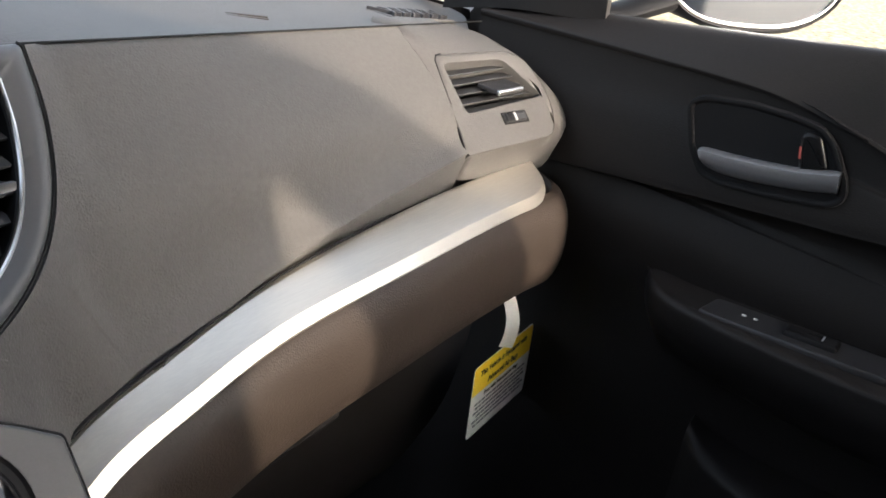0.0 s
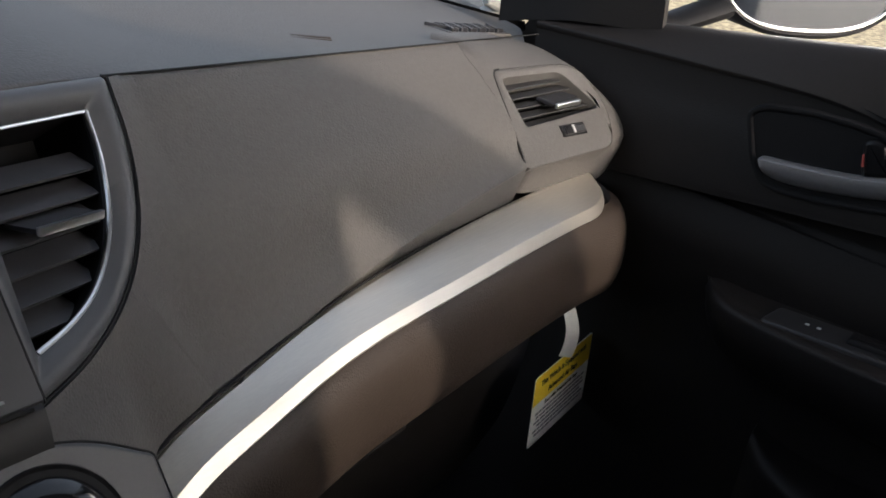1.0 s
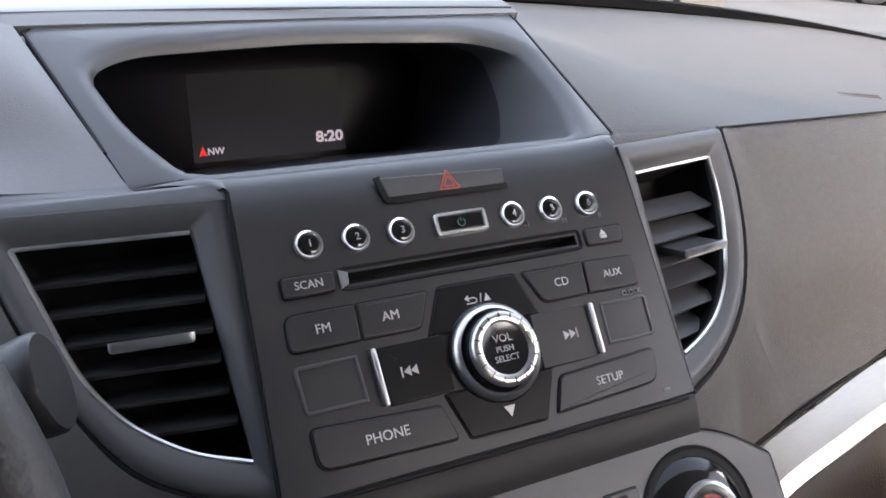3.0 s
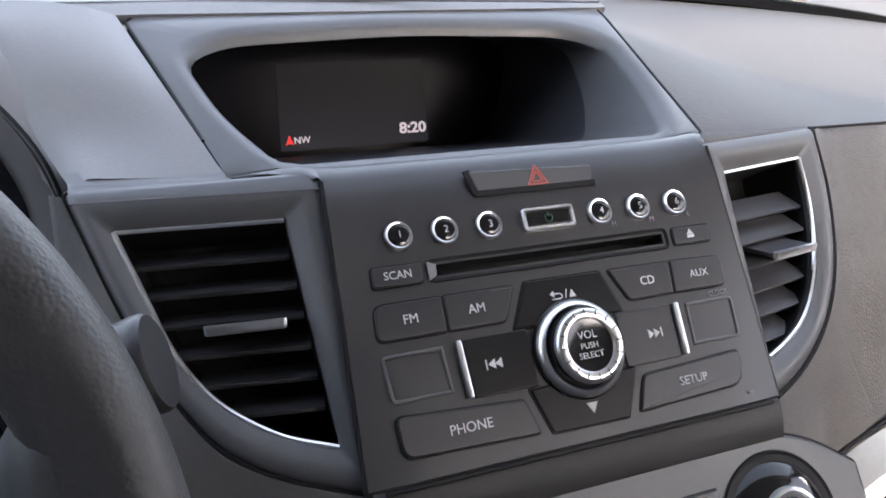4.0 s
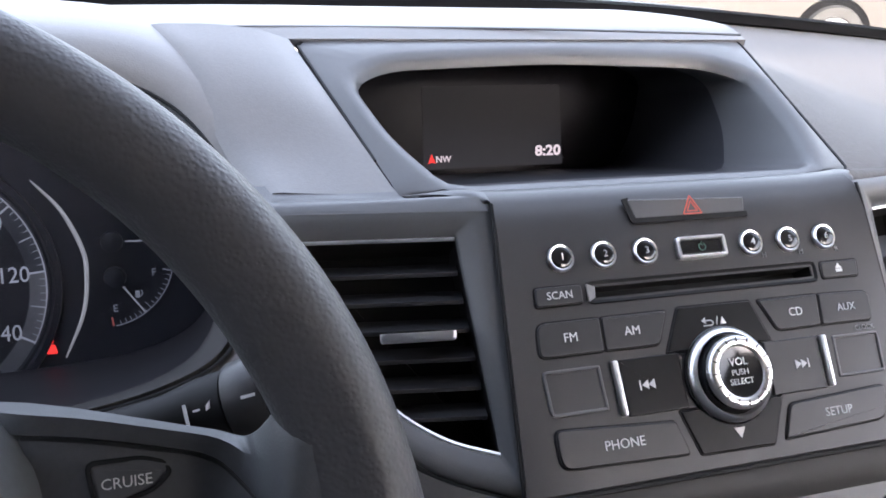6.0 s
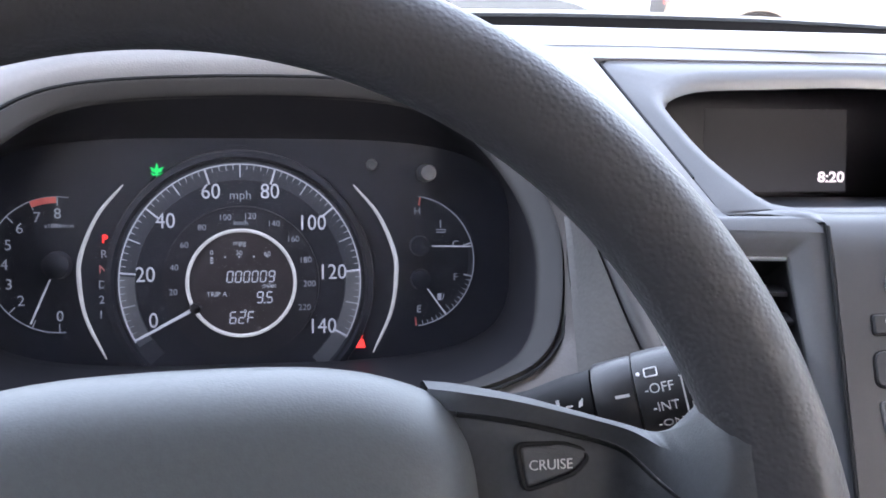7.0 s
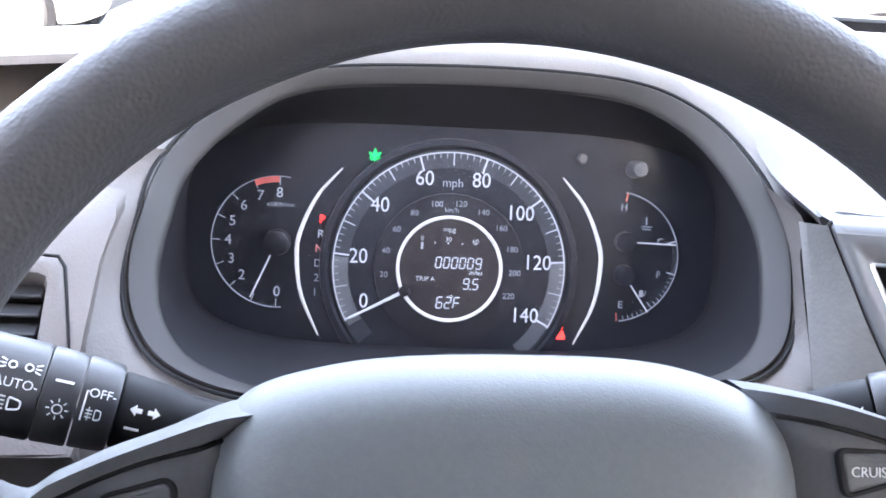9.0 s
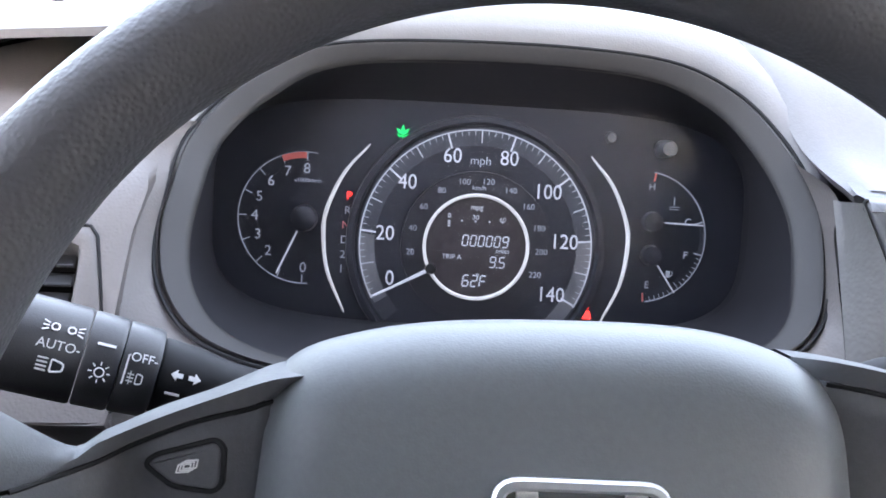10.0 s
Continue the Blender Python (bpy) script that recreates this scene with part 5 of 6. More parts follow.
def seven(m, text, size, u, v, w, mat, owner, slant=0.12):
    """Segment digits, each digit one bar figure."""
    seg = {"0": "abcdef", "5": "afgcd", "9": "abcdfg", "6": "afgedc", "2": "abged", "F": "aefg"}
    wd, ht = size * 0.5, size
    out, x = [], u
    for ch in text:
        if ch == ".":
            out.append(stripe(m, [(x - size * 0.12, v - ht / 2), (x + size * 0.02, v - ht / 2)], size * 0.13, w))
            x += size * 0.12
            continue
        pts = {"a": ((0, 1), (1, 1)), "b": ((1, 1), (1, 0.5)), "c": ((1, 0.5), (1, 0)), "d": ((0, 0), (1, 0)), "e": ((0, 0), (0, 0.5)), "f": ((0, 0.5), (0, 1)), "g": ((0, 0.5), (1, 0.5))}
        for q in seg[ch]:
            (x0, y0), (x1, y1) = pts[q]
            P = [(x + x0 * wd + slant * y0 * ht, v + (y0 - 0.5) * ht), (x + x1 * wd + slant * y1 * ht, v + (y1 - 0.5) * ht)]
            d = Vector(P[1]) - Vector(P[0])
            d = d.normalized() * size * 0.04
            out.append(stripe(m, [Vector(P[0]) + d, Vector(P[1]) - d], size * 0.12, w))
        x += wd + size * 0.27
    part("segment_digits", join(*out), mat, owner)


seven(DF0, "000009", 0.0062, -0.0085, 0.0037, 0.0030, LIT, speed)
seven(DF0, "9.5", 0.0062, 0.0085, -0.0086, 0.0030, LIT, speed)
seven(DF0, "62", 0.0066, -0.0072, -0.0203, 0.0030, LIT, speed)
seven(DF0, "F", 0.0066, 0.0030, -0.0203, 0.0030, LIT, speed)
for txt, size, u, v in (("miles", 0.0040, 0.0160, -0.0018), ("TRIP A", 0.0040, -0.0142, -0.0065), ("mpg", 0.0044, -0.0008, 0.0235), ("30", 0.0040, -0.0012, 0.0175), ("60", 0.0040, 0.0150, 0.0168), ("0", 0.0040, -0.0168, 0.0178)):
    part("lettering", writing(DF0, txt, size, u, v, 0.0030), LIT, speed)
part("degree_mark", dot(DF0, (0.0018, -0.0165), 0.0005, 0.0009, 0, 359, 0.0030, n=14), LIT, speed)
part("fuel_bar", join(*[box(DF0, -0.0176, -0.0160, 0.0115 + i * 0.0014, 0.0124 + i * 0.0014, 0.0028, 0.0033, 0.0002) for i in range(3)]), LIT, speed)
part("bar_dots", join(*[box(DF0, u - 0.0005, u + 0.0005, 0.0148, 0.0158, 0.0028, 0.0033, 0.0003) for u in (-0.0092, -0.0012, 0.0072, 0.0150)]), LIT, speed)

# bright arcs flanking the speedometer
for s in (1, -1):
    pts = catmull([(s * 0.0652, 0.0572, 0), (s * 0.0795, 0.0400, 0), (s * 0.0890, 0.0180, 0), (s * 0.0903, 0.0020, 0), (s * 0.0870, -0.0190, 0), (s * 0.0764, -0.0426, 0)], 40)
    part("bright_arc", tube([at(DF0, p.x, p.y, 0.0040) for p in pts], [0.0004 + 0.0009 * math.sin(math.pi * i / 39) ** 0.6 for i in range(40)], 8), glowing("lit_arc", (0.8, 0.82, 0.84), 0.016), cluster, "pale lit arc beside the speedometer")
# tachometer
TC = (-0.1022, 0.0118)
tach = part("tachometer", dot(DF0, TC, 0.0385, 0.0391, 80, 275, 0.0012, 0.0003, 60), LITDIM, cluster)
part("red_zone", dot(DF0, TC, 0.0352, 0.0388, 90, 112, 0.0014), REDPRINT, tach)
for rpm, txt in enumerate("0 2345678"):
    a = 270 - rpm * 22.6
    c, s = math.cos(radians(a)), math.sin(radians(a))
    part("tick", stripe(DF0, [(TC[0] + 0.0385 * c, TC[1] + 0.0385 * s), (TC[0] + 0.0338 * c, TC[1] + 0.0338 * s)], 0.0006, 0.0014), LITDIM, tach)
    if txt.strip() and rpm not in (0,):
        part("lettering", writing(DF0, txt, 0.0085, TC[0] + 0.0290 * c, TC[1] + 0.0290 * s, 0.0012), LITDIM, tach)
part("lettering", writing(DF0, "0", 0.0085, TC[0] + 0.0003, TC[1] - 0.0296, 0.0012), LITDIM, tach)
part("lettering", writing(DF0, "x1000r/min", 0.0035, -0.1010, 0.0340, 0.0012), LITDIM, tach)
part("needle_cap", lathe(DF0 @ Matrix.Translation((*TC, 0)), [(0.0080, 0.0005), (0.0074, 0.0080), (0.0060, 0.0092), (0.0001, 0.0096)], 30), DIAL, tach)
part("needle", stripe(DF0, [(TC[0] - 0.0035, TC[1] - 0.0078), (-0.1168, -0.0211)], 0.0009, 0.0050, 0.0008), LIT, tach)
# gear column
for i, (ch, mat) in enumerate((("P", LITRED), ("R", LITDIM), ("N", glowing("lit_dim_red", (0.8, 0.3, 0.3), 0.015)), ("D", LITDIM), ("2", LITDIM), ("1", LITDIM))):
    part("gear_letter", writing(DF0, ch, 0.0066, -0.0764 - 0.0006 * i, 0.0262 - 0.00872 * i, 0.0012, bold=0.0001 if i == 0 else 0.0), mat, cluster)
# temperature and fuel gauges
GC = (0.0985, 0.0112)
gauge = part("small_gauges", dot(DF0, GC, 0.0390, 0.0396, -82, 82, 0.0012, 0.0003, 60), LITDIM, cluster)
part("pale_arc", dot(DF0, GC, 0.0362, 0.0392, -14, 14, 0.0011, 0.0002), DIALGREY, gauge)
for txt, u, v in (("H", 0.1035, 0.0412), ("C", 0.1266, 0.0212), ("F", 0.1265, 0.0013), ("E", 0.1043, -0.0178)):
    part("lettering", writing(DF0, txt, 0.0060, u, v, 0.0012), LITDIM, gauge)
for a in (80, 16, -14, -84):
    c, s = math.cos(radians(a)), math.sin(radians(a))
    part("tick", stripe(DF0, [(GC[0] + 0.039 * c, GC[1] + 0.039 * s), (GC[0] + 0.034 * c, GC[1] + 0.034 * s)], 0.0009, 0.0014), REDPRINT if abs(a) > 60 else LITDIM, gauge)
for i in range(14):
    a = -18 - i * 4.6
    c, s = math.cos(radians(a)), math.sin(radians(a))
    part("tick", stripe(DF0, [(GC[0] + 0.0388 * c, GC[1] + 0.0388 * s), (GC[0] + (0.0345 if i == 7 else 0.0365) * c, GC[1] + (0.0345 if i == 7 else 0.0365) * s)], 0.0004, 0.0014), LITDIM, gauge)
for cu, cv, tu, tv in ((0.1048, 0.0206, 0.1352, 0.0200), (0.1052, 0.0005, 0.1205, -0.0212)):
    d = Vector((tu - cu, tv - cv)).normalized()
    part("needle_cap", lathe(DF0 @ Matrix.Translation((cu, cv, 0)), [(0.0062, 0.0005), (0.0057, 0.0065), (0.0001, 0.0075)], 26), DIAL, gauge)
    part("needle", stripe(DF0, [(cu + d.x * 0.007, cv + d.y * 0.007), (tu, tv)], 0.0008, 0.0040, 0.0008), LIT, gauge)
part("fuel_mark", join(box(DF0, 0.1155, 0.1180, -0.0125, -0.0085, 0.001, 0.0015, 0.0004), stripe(DF0, [(0.1185, -0.012), (0.1195, -0.010), (0.1190, -0.0085)], 0.0004, 0.0012)), LITDIM, gauge)
part("heat_mark", join(stripe(DF0, [(0.1175, 0.0310), (0.1175, 0.0360)], 0.0006, 0.0012), stripe(DF0, [(0.1145, 0.0300), (0.1210, 0.0300)], 0.0005, 0.0012), stripe(DF0, [(0.1150, 0.0286), (0.1205, 0.0286)], 0.0005, 0.0012)), LITDIM, gauge)
# tell-tales and trip buttons
leaf = [plate(DF0, rounded([(-0.0468, 0.0612), (-0.0455, 0.0660), (-0.0468, 0.0702), (-0.0481, 0.0660)], 0.0005), 0.001, 0.0016, 0.0002)]
for s in (-1, 1):
    for du, dv in ((0.0040, 0.0036), (0.0036, 0.0004)):
        q = [(-0.0468, 0.0628 + dv * 0.4), (-0.0468 + s * du * 0.55, 0.0634 + dv), (-0.0468 + s * du, 0.0640 + dv), (-0.0468 + s * du * 0.6, 0.0620 + dv * 0.7)]
        leaf.append(plate(DF0, q if s > 0 else q[::-1], 0.001, 0.0016, 0.0002))
part("eco_leaf", join(*leaf), LITGREEN, cluster, "lit green leaf tell-tale")
part("belt_warning", join(lathe(DF0 @ Matrix.Translation((0.0690, -0.0330, 0)), [(0.0013, 0.001), (0.0013, 0.0016), (0.0001, 0.0018)], 14), plate(DF0, rounded([(0.0660, -0.0402), (0.0722, -0.0402), (0.0708, -0.0350), (0.0676, -0.0350)], 0.001), 0.001, 0.0016, 0.0002)), LITRED, cluster, "lit red seat-belt warning")
for u, v, r, hgt in ((0.0765, 0.0690, 0.0030, 0.004), (0.1085, 0.0640, 0.0050, 0.016)):
    part("trip_button", lathe(DF0 @ Matrix.Translation((u, v, 0)), [(r * 1.1, 0.0), (r, hgt * 0.8), (r * 0.85, hgt), (0.0001, hgt * 1.03)], 26), SLAT, cluster)
lens_face = [at(DF0, p[0] * 1.02, 0.018 + (p[1] - 0.018) * 1.02, 0.012) for p in FACE]
lens = part("cover_lens", rings([lens_face], False, True), LENS, cluster)
lens.visible_shadow = False

# hood over the cluster and the driver's fascia round it
h0 = bl(BEZ, -0.003)
def grown(d, dy, dz):
    out = []
    for p, q in zip(BEZ, h0):
        n = Vector((p[0] - 0.004, p[1] - 0.028)).normalized()
        top = max(0.0, min(1.0, (p[1] - 0.0) / 0.08))
        k = max(0.0, min(1.0, (p[1] + 0.015) / 0.06))
        k = k * k * (3 - 2 * k)
        q = q + Vector((0, 0.022 * (1 - k), 0))
        out.append(q + Vector((n.x * d, 0, 0)) + Vector((0, dy, dz)) * top + (BF.to_3x3() @ Vector((0, n.y * d, 0))) * (0.35 + 0.65 * (1 - top)))
    return out


up_idx = [i for i, p in enumerate(BEZ) if p[1] > -0.02]
start = next(i for i in range(120) if i not in up_idx and (i + 1) % 120 in up_idx)
seq = [(start + 1 + i) % 120 for i in range(len(up_idx))]
hood_rows = [[lp_[i] for i in seq] for lp_ in (h0, grown(0.0025, 0.000, 0.0040), grown(0.0055, 0.001, 0.0090), grown(0.0085, 0.004, 0.0130), grown(0.013, 0.011, 0.0162), grown(0.020, 0.026, 0.0185), grown(0.030, 0.046, 0.0195), grown(0.040, 0.068, 0.0185), grown(0.058, 0.10, 0.012), grown(0.085, 0.15, -0.010))]
part("hood", sheet(hood_rows, 0.002), HOODM, dash, "rounded hood over the instruments")
fas_out = [Vector(p) for p in catmull([(-0.549, 0.730, 1.235), (-0.549, 0.772, 1.270), (-0.560, 0.795, 1.285), (-0.50, 0.83, 1.31), (-0.45, 0.85, 1.32), (-0.37, 0.86, 1.32), (-0.29, 0.85, 1.32), (-0.25, 0.82, 1.305), (-0.2125, 0.776, 1.287), (-0.2120, 0.762, 1.265), (-0.2120, 0.730, 1.225), (-0.2130, 0.700, 1.18), (-0.213, 0.672, 1.12), (-0.20, 0.64, 1.05), (-0.37, 0.635, 1.03), (-0.55, 0.64, 1.05), (-0.549, 0.69, 1.12), (-0.549, 0.700, 1.18)], 120, True)]
ang = lambda p: math.atan2(p.z - 1.24, p.x + 0.375)
bez3 = bl(BEZ, -0.004)
out = []
for p in bez3:
    a = ang(p)
    out.append(min(fas_out, key=lambda q: abs(math.atan2(math.sin(ang(q) - a), math.cos(ang(q) - a)))))
low_idx = [i for i, p in enumerate(BEZ) if p[1] < 0.064]
first = next(i for i in low_idx if (i - 1) % 120 not in low_idx)
low_seq = [(first + i) % 120 for i in range(len(low_idx))]
fas_rows = [[bez3[i] + Vector((0, 0.012, 0)) for i in low_seq], [bez3[i] for i in low_seq], [bez3[i].lerp(out[i], 0.35) + Vector((0, -0.002, 0)) for i in low_seq], [out[i] for i in low_seq]]
part("driver_fascia", sheet(fas_rows), TRIM, dash, "warm grey driver-side fascia")
part("bezel_gap", tube(bl(shrink(BEZ, 1.012, 1.014), -0.001)[60:] + bl(shrink(BEZ, 1.012, 1.014), -0.001)[:60], 0.0010, 6, closed=True), BLACK, cluster)


# ---- steering wheel and stalks ----
wheel = thing("steering_wheel", "dark grey grained steering wheel with padded hub", "steering wheel")
WF = frame3((-0.377, 0.529, 1.2475), (1, 0, 0), (0, 0.45707, 0.88943))
RIM = 0.1695


def rim_section(a):
    """Grip radius round the rim: a little thicker at the thumb rests."""
    return 0.0148 + 0.0007 * math.exp(-((a - 25) / 16) ** 2) + 0.0016 * math.exp(-((a - 155) / 16) ** 2)


loops = []
for i in range(144):
    a = i * 360 / 144
    c, s = math.cos(radians(a)), math.sin(radians(a))
    r = rim_section(a)
    ring = []
    for q in range(28):
        t = q * math.tau / 28
        dent = 1 - 0.16 * (math.exp(-((a - 18) / 16) ** 2) + math.exp(-((a - 162) / 16) ** 2)) * math.exp(-((math.degrees(t) - 112) / 30) ** 2)
        ring.append(at(WF, (RIM + r * dent * math.cos(t)) * c, (RIM + r * dent * math.cos(t)) * s, 1.08 * r * dent * math.sin(t)))
    loops.append(ring)
part("rim", rings(loops + [loops[0]]), WHEEL, wheel, "grained rubber rim")

DISH = Vector((-0.413, 0.344, 1.414))
SET = 1.16
HUB = Matrix.Translation(DISH) @ Matrix.Scale(SET, 4) @ Matrix.Translation(-DISH) @ WF


PADL = catmull([(0.0, 0.0695, 0), (0.030, 0.0692, 0), (0.050, 0.0655, 0), (0.0635, 0.0590, 0), (0.0700, 0.0490, 0), (0.0725, 0.030, 0), (0.0745, 0.0, 0), (0.066, -0.045, 0), (0.030, -0.065, 0), (-0.030, -0.065, 0), (-0.066, -0.045, 0), (-0.0785, 0.0, 0), (-0.0778, 0.030, 0), (-0.0752, 0.0480, 0), (-0.0675, 0.0585, 0), (-0.0510, 0.0645, 0), (-0.030, 0.0680, 0)], 96, True)


def pl(k, w, drop=0.0):
    """The hub outline drawn in by the factor k about a low centre."""
    return [at(HUB, p[0] * k, -0.005 + (p[1] + 0.005) * k - drop, w) for p in PADL]


part("airbag_cover", rings([pl(0.985, -0.015), pl(1.0, 0.002), pl(0.988, 0.0065), pl(0.960, 0.0115), pl(0.920, 0.0165), pl(0.875, 0.0205), pl(0.82, 0.0235), pl(0.72, 0.0255), pl(0.40, 0.0275)], True, True), PAD, wheel, "lighter grey airbag cover", smooth=60)
part("hub_back", rings([pl(0.85, -0.045), pl(0.96, -0.020), pl(0.97, 0.000)], True, False), BLACK, wheel)
for s in (1, -1):
    part("cover_gap", tube([at(HUB, s * u - (0.0034 if s < 0 else 0), v, w) for u, v, w in ((0.0690, 0.0525, 0.003), (0.0720, 0.0480, 0.006), (0.0742, 0.030, 0.007), (0.0762, 0.0, 0.007), (0.072, -0.03, 0.004))], 0.0016, 6), BLACK, wheel)
EM = HUB @ Matrix.Translation((0, 0.0125, 0.0262))
emb = rounded([(-0.0155, -0.020), (0.0155, -0.020), (0.0215, 0.0205), (-0.0215, 0.0205)], [0.007, 0.007, 0.008, 0.008], 6)
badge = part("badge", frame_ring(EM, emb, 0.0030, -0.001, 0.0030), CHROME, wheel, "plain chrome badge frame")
part("badge_bar", box(EM, -0.013, 0.013, -0.0025, 0.0030, -0.001, 0.0022, 0.0012), CHROME, badge)
for q in (-1, 1):
    part("badge_post", plate(EM, [(q * 0.0085 - 0.0022, -0.017), (q * 0.0085 + 0.0022, -0.017), (q * 0.0125 + 0.0026, 0.0175), (q * 0.0125 - 0.0026, 0.0175)], -0.001, 0.0022, 0.0008), CHROME, badge)
part("badge_well", plate(EM, inset(emb, 0.002), -0.002, 0.0006, 0.0003), BLACK, badge)

def sunk(q):
    """The spokes drop from the rim's plane to the deeper hub."""
    k = min(1, max(0, (0.150 - abs((WF_BACK @ q).x)) / 0.045))
    return DISH + (q - DISH) * (1 + (SET - 1) * k * k * (3 - 2 * k))


def settle(bm):
    for v in bm.verts:
        v.co = sunk(v.co)
    return bm


WF_BACK = WF.inverted()
for s in (1, -1):
    def sk(u, v, w):
        return sunk(at(WF, s * u, v, w))
    if s > 0:
        top = [(0.0585, 0.0650, -0.008), (0.066, 0.0640, -0.001), (0.0784, 0.0613, 0.007), (0.093, 0.0571, 0.009), (0.1078, 0.0528, 0.007), (0.122, 0.0500, 0.005), (0.140, 0.0535, 0.003), (0.157, 0.0660, 0.0)]
        ridge = [(0.056, 0.0585, 0.0), (0.0647, 0.0572, 0.010), (0.0772, 0.0552, 0.0135), (0.0915, 0.0517, 0.0135), (0.1059, 0.0472, 0.0115), (0.1187, 0.0385, 0.009), (0.135, 0.030, 0.007), (0.158, 0.028, 0.008)]
    else:
        top = [(0.0585, 0.0560, -0.012), (0.0640, 0.0565, -0.004), (0.0726, 0.0553, 0.005), (0.0859, 0.0491, 0.008), (0.0991, 0.0439, 0.008), (0.1119, 0.0378, 0.006), (0.1248, 0.0328, 0.004), (0.158, 0.0460, 0.0)]
        ridge = [(0.058, 0.0500, 0.0), (0.072, 0.0471, 0.0120), (0.0779, 0.0449, 0.0132), (0.091, 0.0412, 0.0135), (0.1038, 0.0358, 0.011), (0.115, 0.0300, 0.009), (0.135, 0.022, 0.007), (0.158, 0.016, 0.008)]
    step = [(u, v - 0.0012, w - 0.0012) for u, v, w in ridge]
    flat = [(max(u, 0.064), v - 0.007, max(w - 0.001, 0.006)) for u, v, w in ridge]
    low1 = [(max(u, 0.066), v - 0.043, max(w - 0.001, 0.006)) for u, v, w in ridge]
    low2 = [(max(u, 0.066), v - 0.082, 0.004) for u, v, w in ridge]
    under = [(u, v - 0.004, -0.018) for u, v, w in top]
    rows_ = [[sk(*p) for p in catmull(r, 30)] for r in ([(u, v, w) for u, v, w in under], [(u, v - 0.0006, w - 0.007) for u, v, w in top], top, [(t[0], t[1] * 0.5 + r[1] * 0.5 + 0.0012, max(t[2], r[2]) + 0.0026) for t, r in zip(top, ridge)], ridge)]
    part("spoke", sheet(rows_, 0.0), SPOKE, wheel, "smooth dark spoke", smooth=60)
    pod = part("switch_pod", sheet([[sk(*p) for p in catmull(r, 30)] for r in (step, [(u, v - 0.003, w + 0.001) for u, v, w in step], flat, low1, low2)], 0.0), SPOKE, wheel, "switch pod on the spoke", smooth=50)
    part("pod_gap", tube([sk(u, v - 0.0008, w - 0.0008) for u, v, w in catmull([Vector(q) for q in ridge[1:7]], 30)], 0.0007, 6), BLACK, wheel)
    if s > 0:
        KF = WF @ Matrix.Translation((0, 0, 0.0145)) @ Matrix.Rotation(radians(6), 4, "Y") @ Matrix.Translation((0, 0, -0.001))
        kp = rounded([(0.0800, 0.0378), (0.0931, 0.0413), (0.0966, 0.0446), (0.0955, 0.0466), (0.0905, 0.0484), (0.0784, 0.0487)], 0.0020)
        key_ob = part("cruise_key", settle(plate(KF, kp, -0.004, 0.0090, 0.0010)), SPOKE, wheel)
        part("key_gap", settle(frame_ring(KF, inset(kp, -0.0008), 0.0012, -0.004, 0.0093)), BLACK, key_ob)
        part("lettering", settle(writing(KF, "CRUISE", 0.0036, 0.0868, 0.0435, 0.0091)), PRINT, key_ob)
        part("round_switch", settle(lathe(KF @ Matrix.Translation((0.098, 0.0205, 0)), [(0.0165, 0.000), (0.0160, 0.0070), (0.0145, 0.0078), (0.0130, 0.0066), (0.0001, 0.0072)], 40)), BLACK, wheel)
    else:
        KF = WF @ Matrix.Translation((0, 0, 0.0145)) @ Matrix.Rotation(radians(-6), 4, "Y") @ Matrix.Translation((0, 0, -0.001))
        kp = rounded([(-0.1008, 0.0305), (-0.0939, 0.0259), (-0.0841, 0.0250), (-0.0823, 0.0267), (-0.0824, 0.0351), (-0.0843, 0.0368), (-0.0983, 0.0326)], 0.0016)
        key_ob = part("display_key", settle(plate(KF, kp, -0.004, 0.0090, 0.0010)), SPOKE, wheel)
        part("key_gap", settle(frame_ring(KF, inset(kp, -0.0008), 0.0012, -0.004, 0.0093)), BLACK, key_ob)
        for i in range(3):
            part("card_mark", settle(frame_ring(KF, rounded([(-0.0934 + i * 0.0008, 0.0286 + i * 0.0005), (-0.0898 + i * 0.0008, 0.0290 + i * 0.0005), (-0.0894 + i * 0.0008, 0.0313 + i * 0.0005), (-0.0928 + i * 0.0008, 0.0309 + i * 0.0005)], 0.0004), 0.0004, 0.0088, 0.0092)), PRINT, key_ob)
        part("round_switch", settle(lathe(KF @ Matrix.Translation((-0.098, 0.0045, 0)), [(0.0165, 0.000), (0.0160, 0.0070), (0.0145, 0.0078), (0.0130, 0.0066), (0.0001, 0.0072)], 40)), BLACK, wheel)


def barrel(p0, p1, seg_list, owner, mats):
    """A stalk of turned sections along an axis."""
    p0, p1 = Vector(p0), Vector(p1)
    d = (p1 - p0).normalized()
    side = d.cross(Vector((0, 0, 1))).normalized()
    m = frame3(p0, side, d.cross(side))
    for (name, prof), mat in zip(seg_list, mats):
        part(name, lathe(m, prof, 40), mat, owner)
    return m, d


def on_barrel(p, d, r, ang, along_sign=1):
    """A print frame that lies on the barrel, turned by ang about its axis; text runs to the right."""
    ex = Vector((1, 0, 0)).dot(d) and (d if d.x > 0 else -d)
    out = Matrix.Rotation(radians(-ang), 3, ex) @ Vector((0, -0.86, 0.51))
    out = (out - ex * out.dot(ex)).normalized()
    return frame3(Vector(p) + out * r, ex, out.cross(ex))


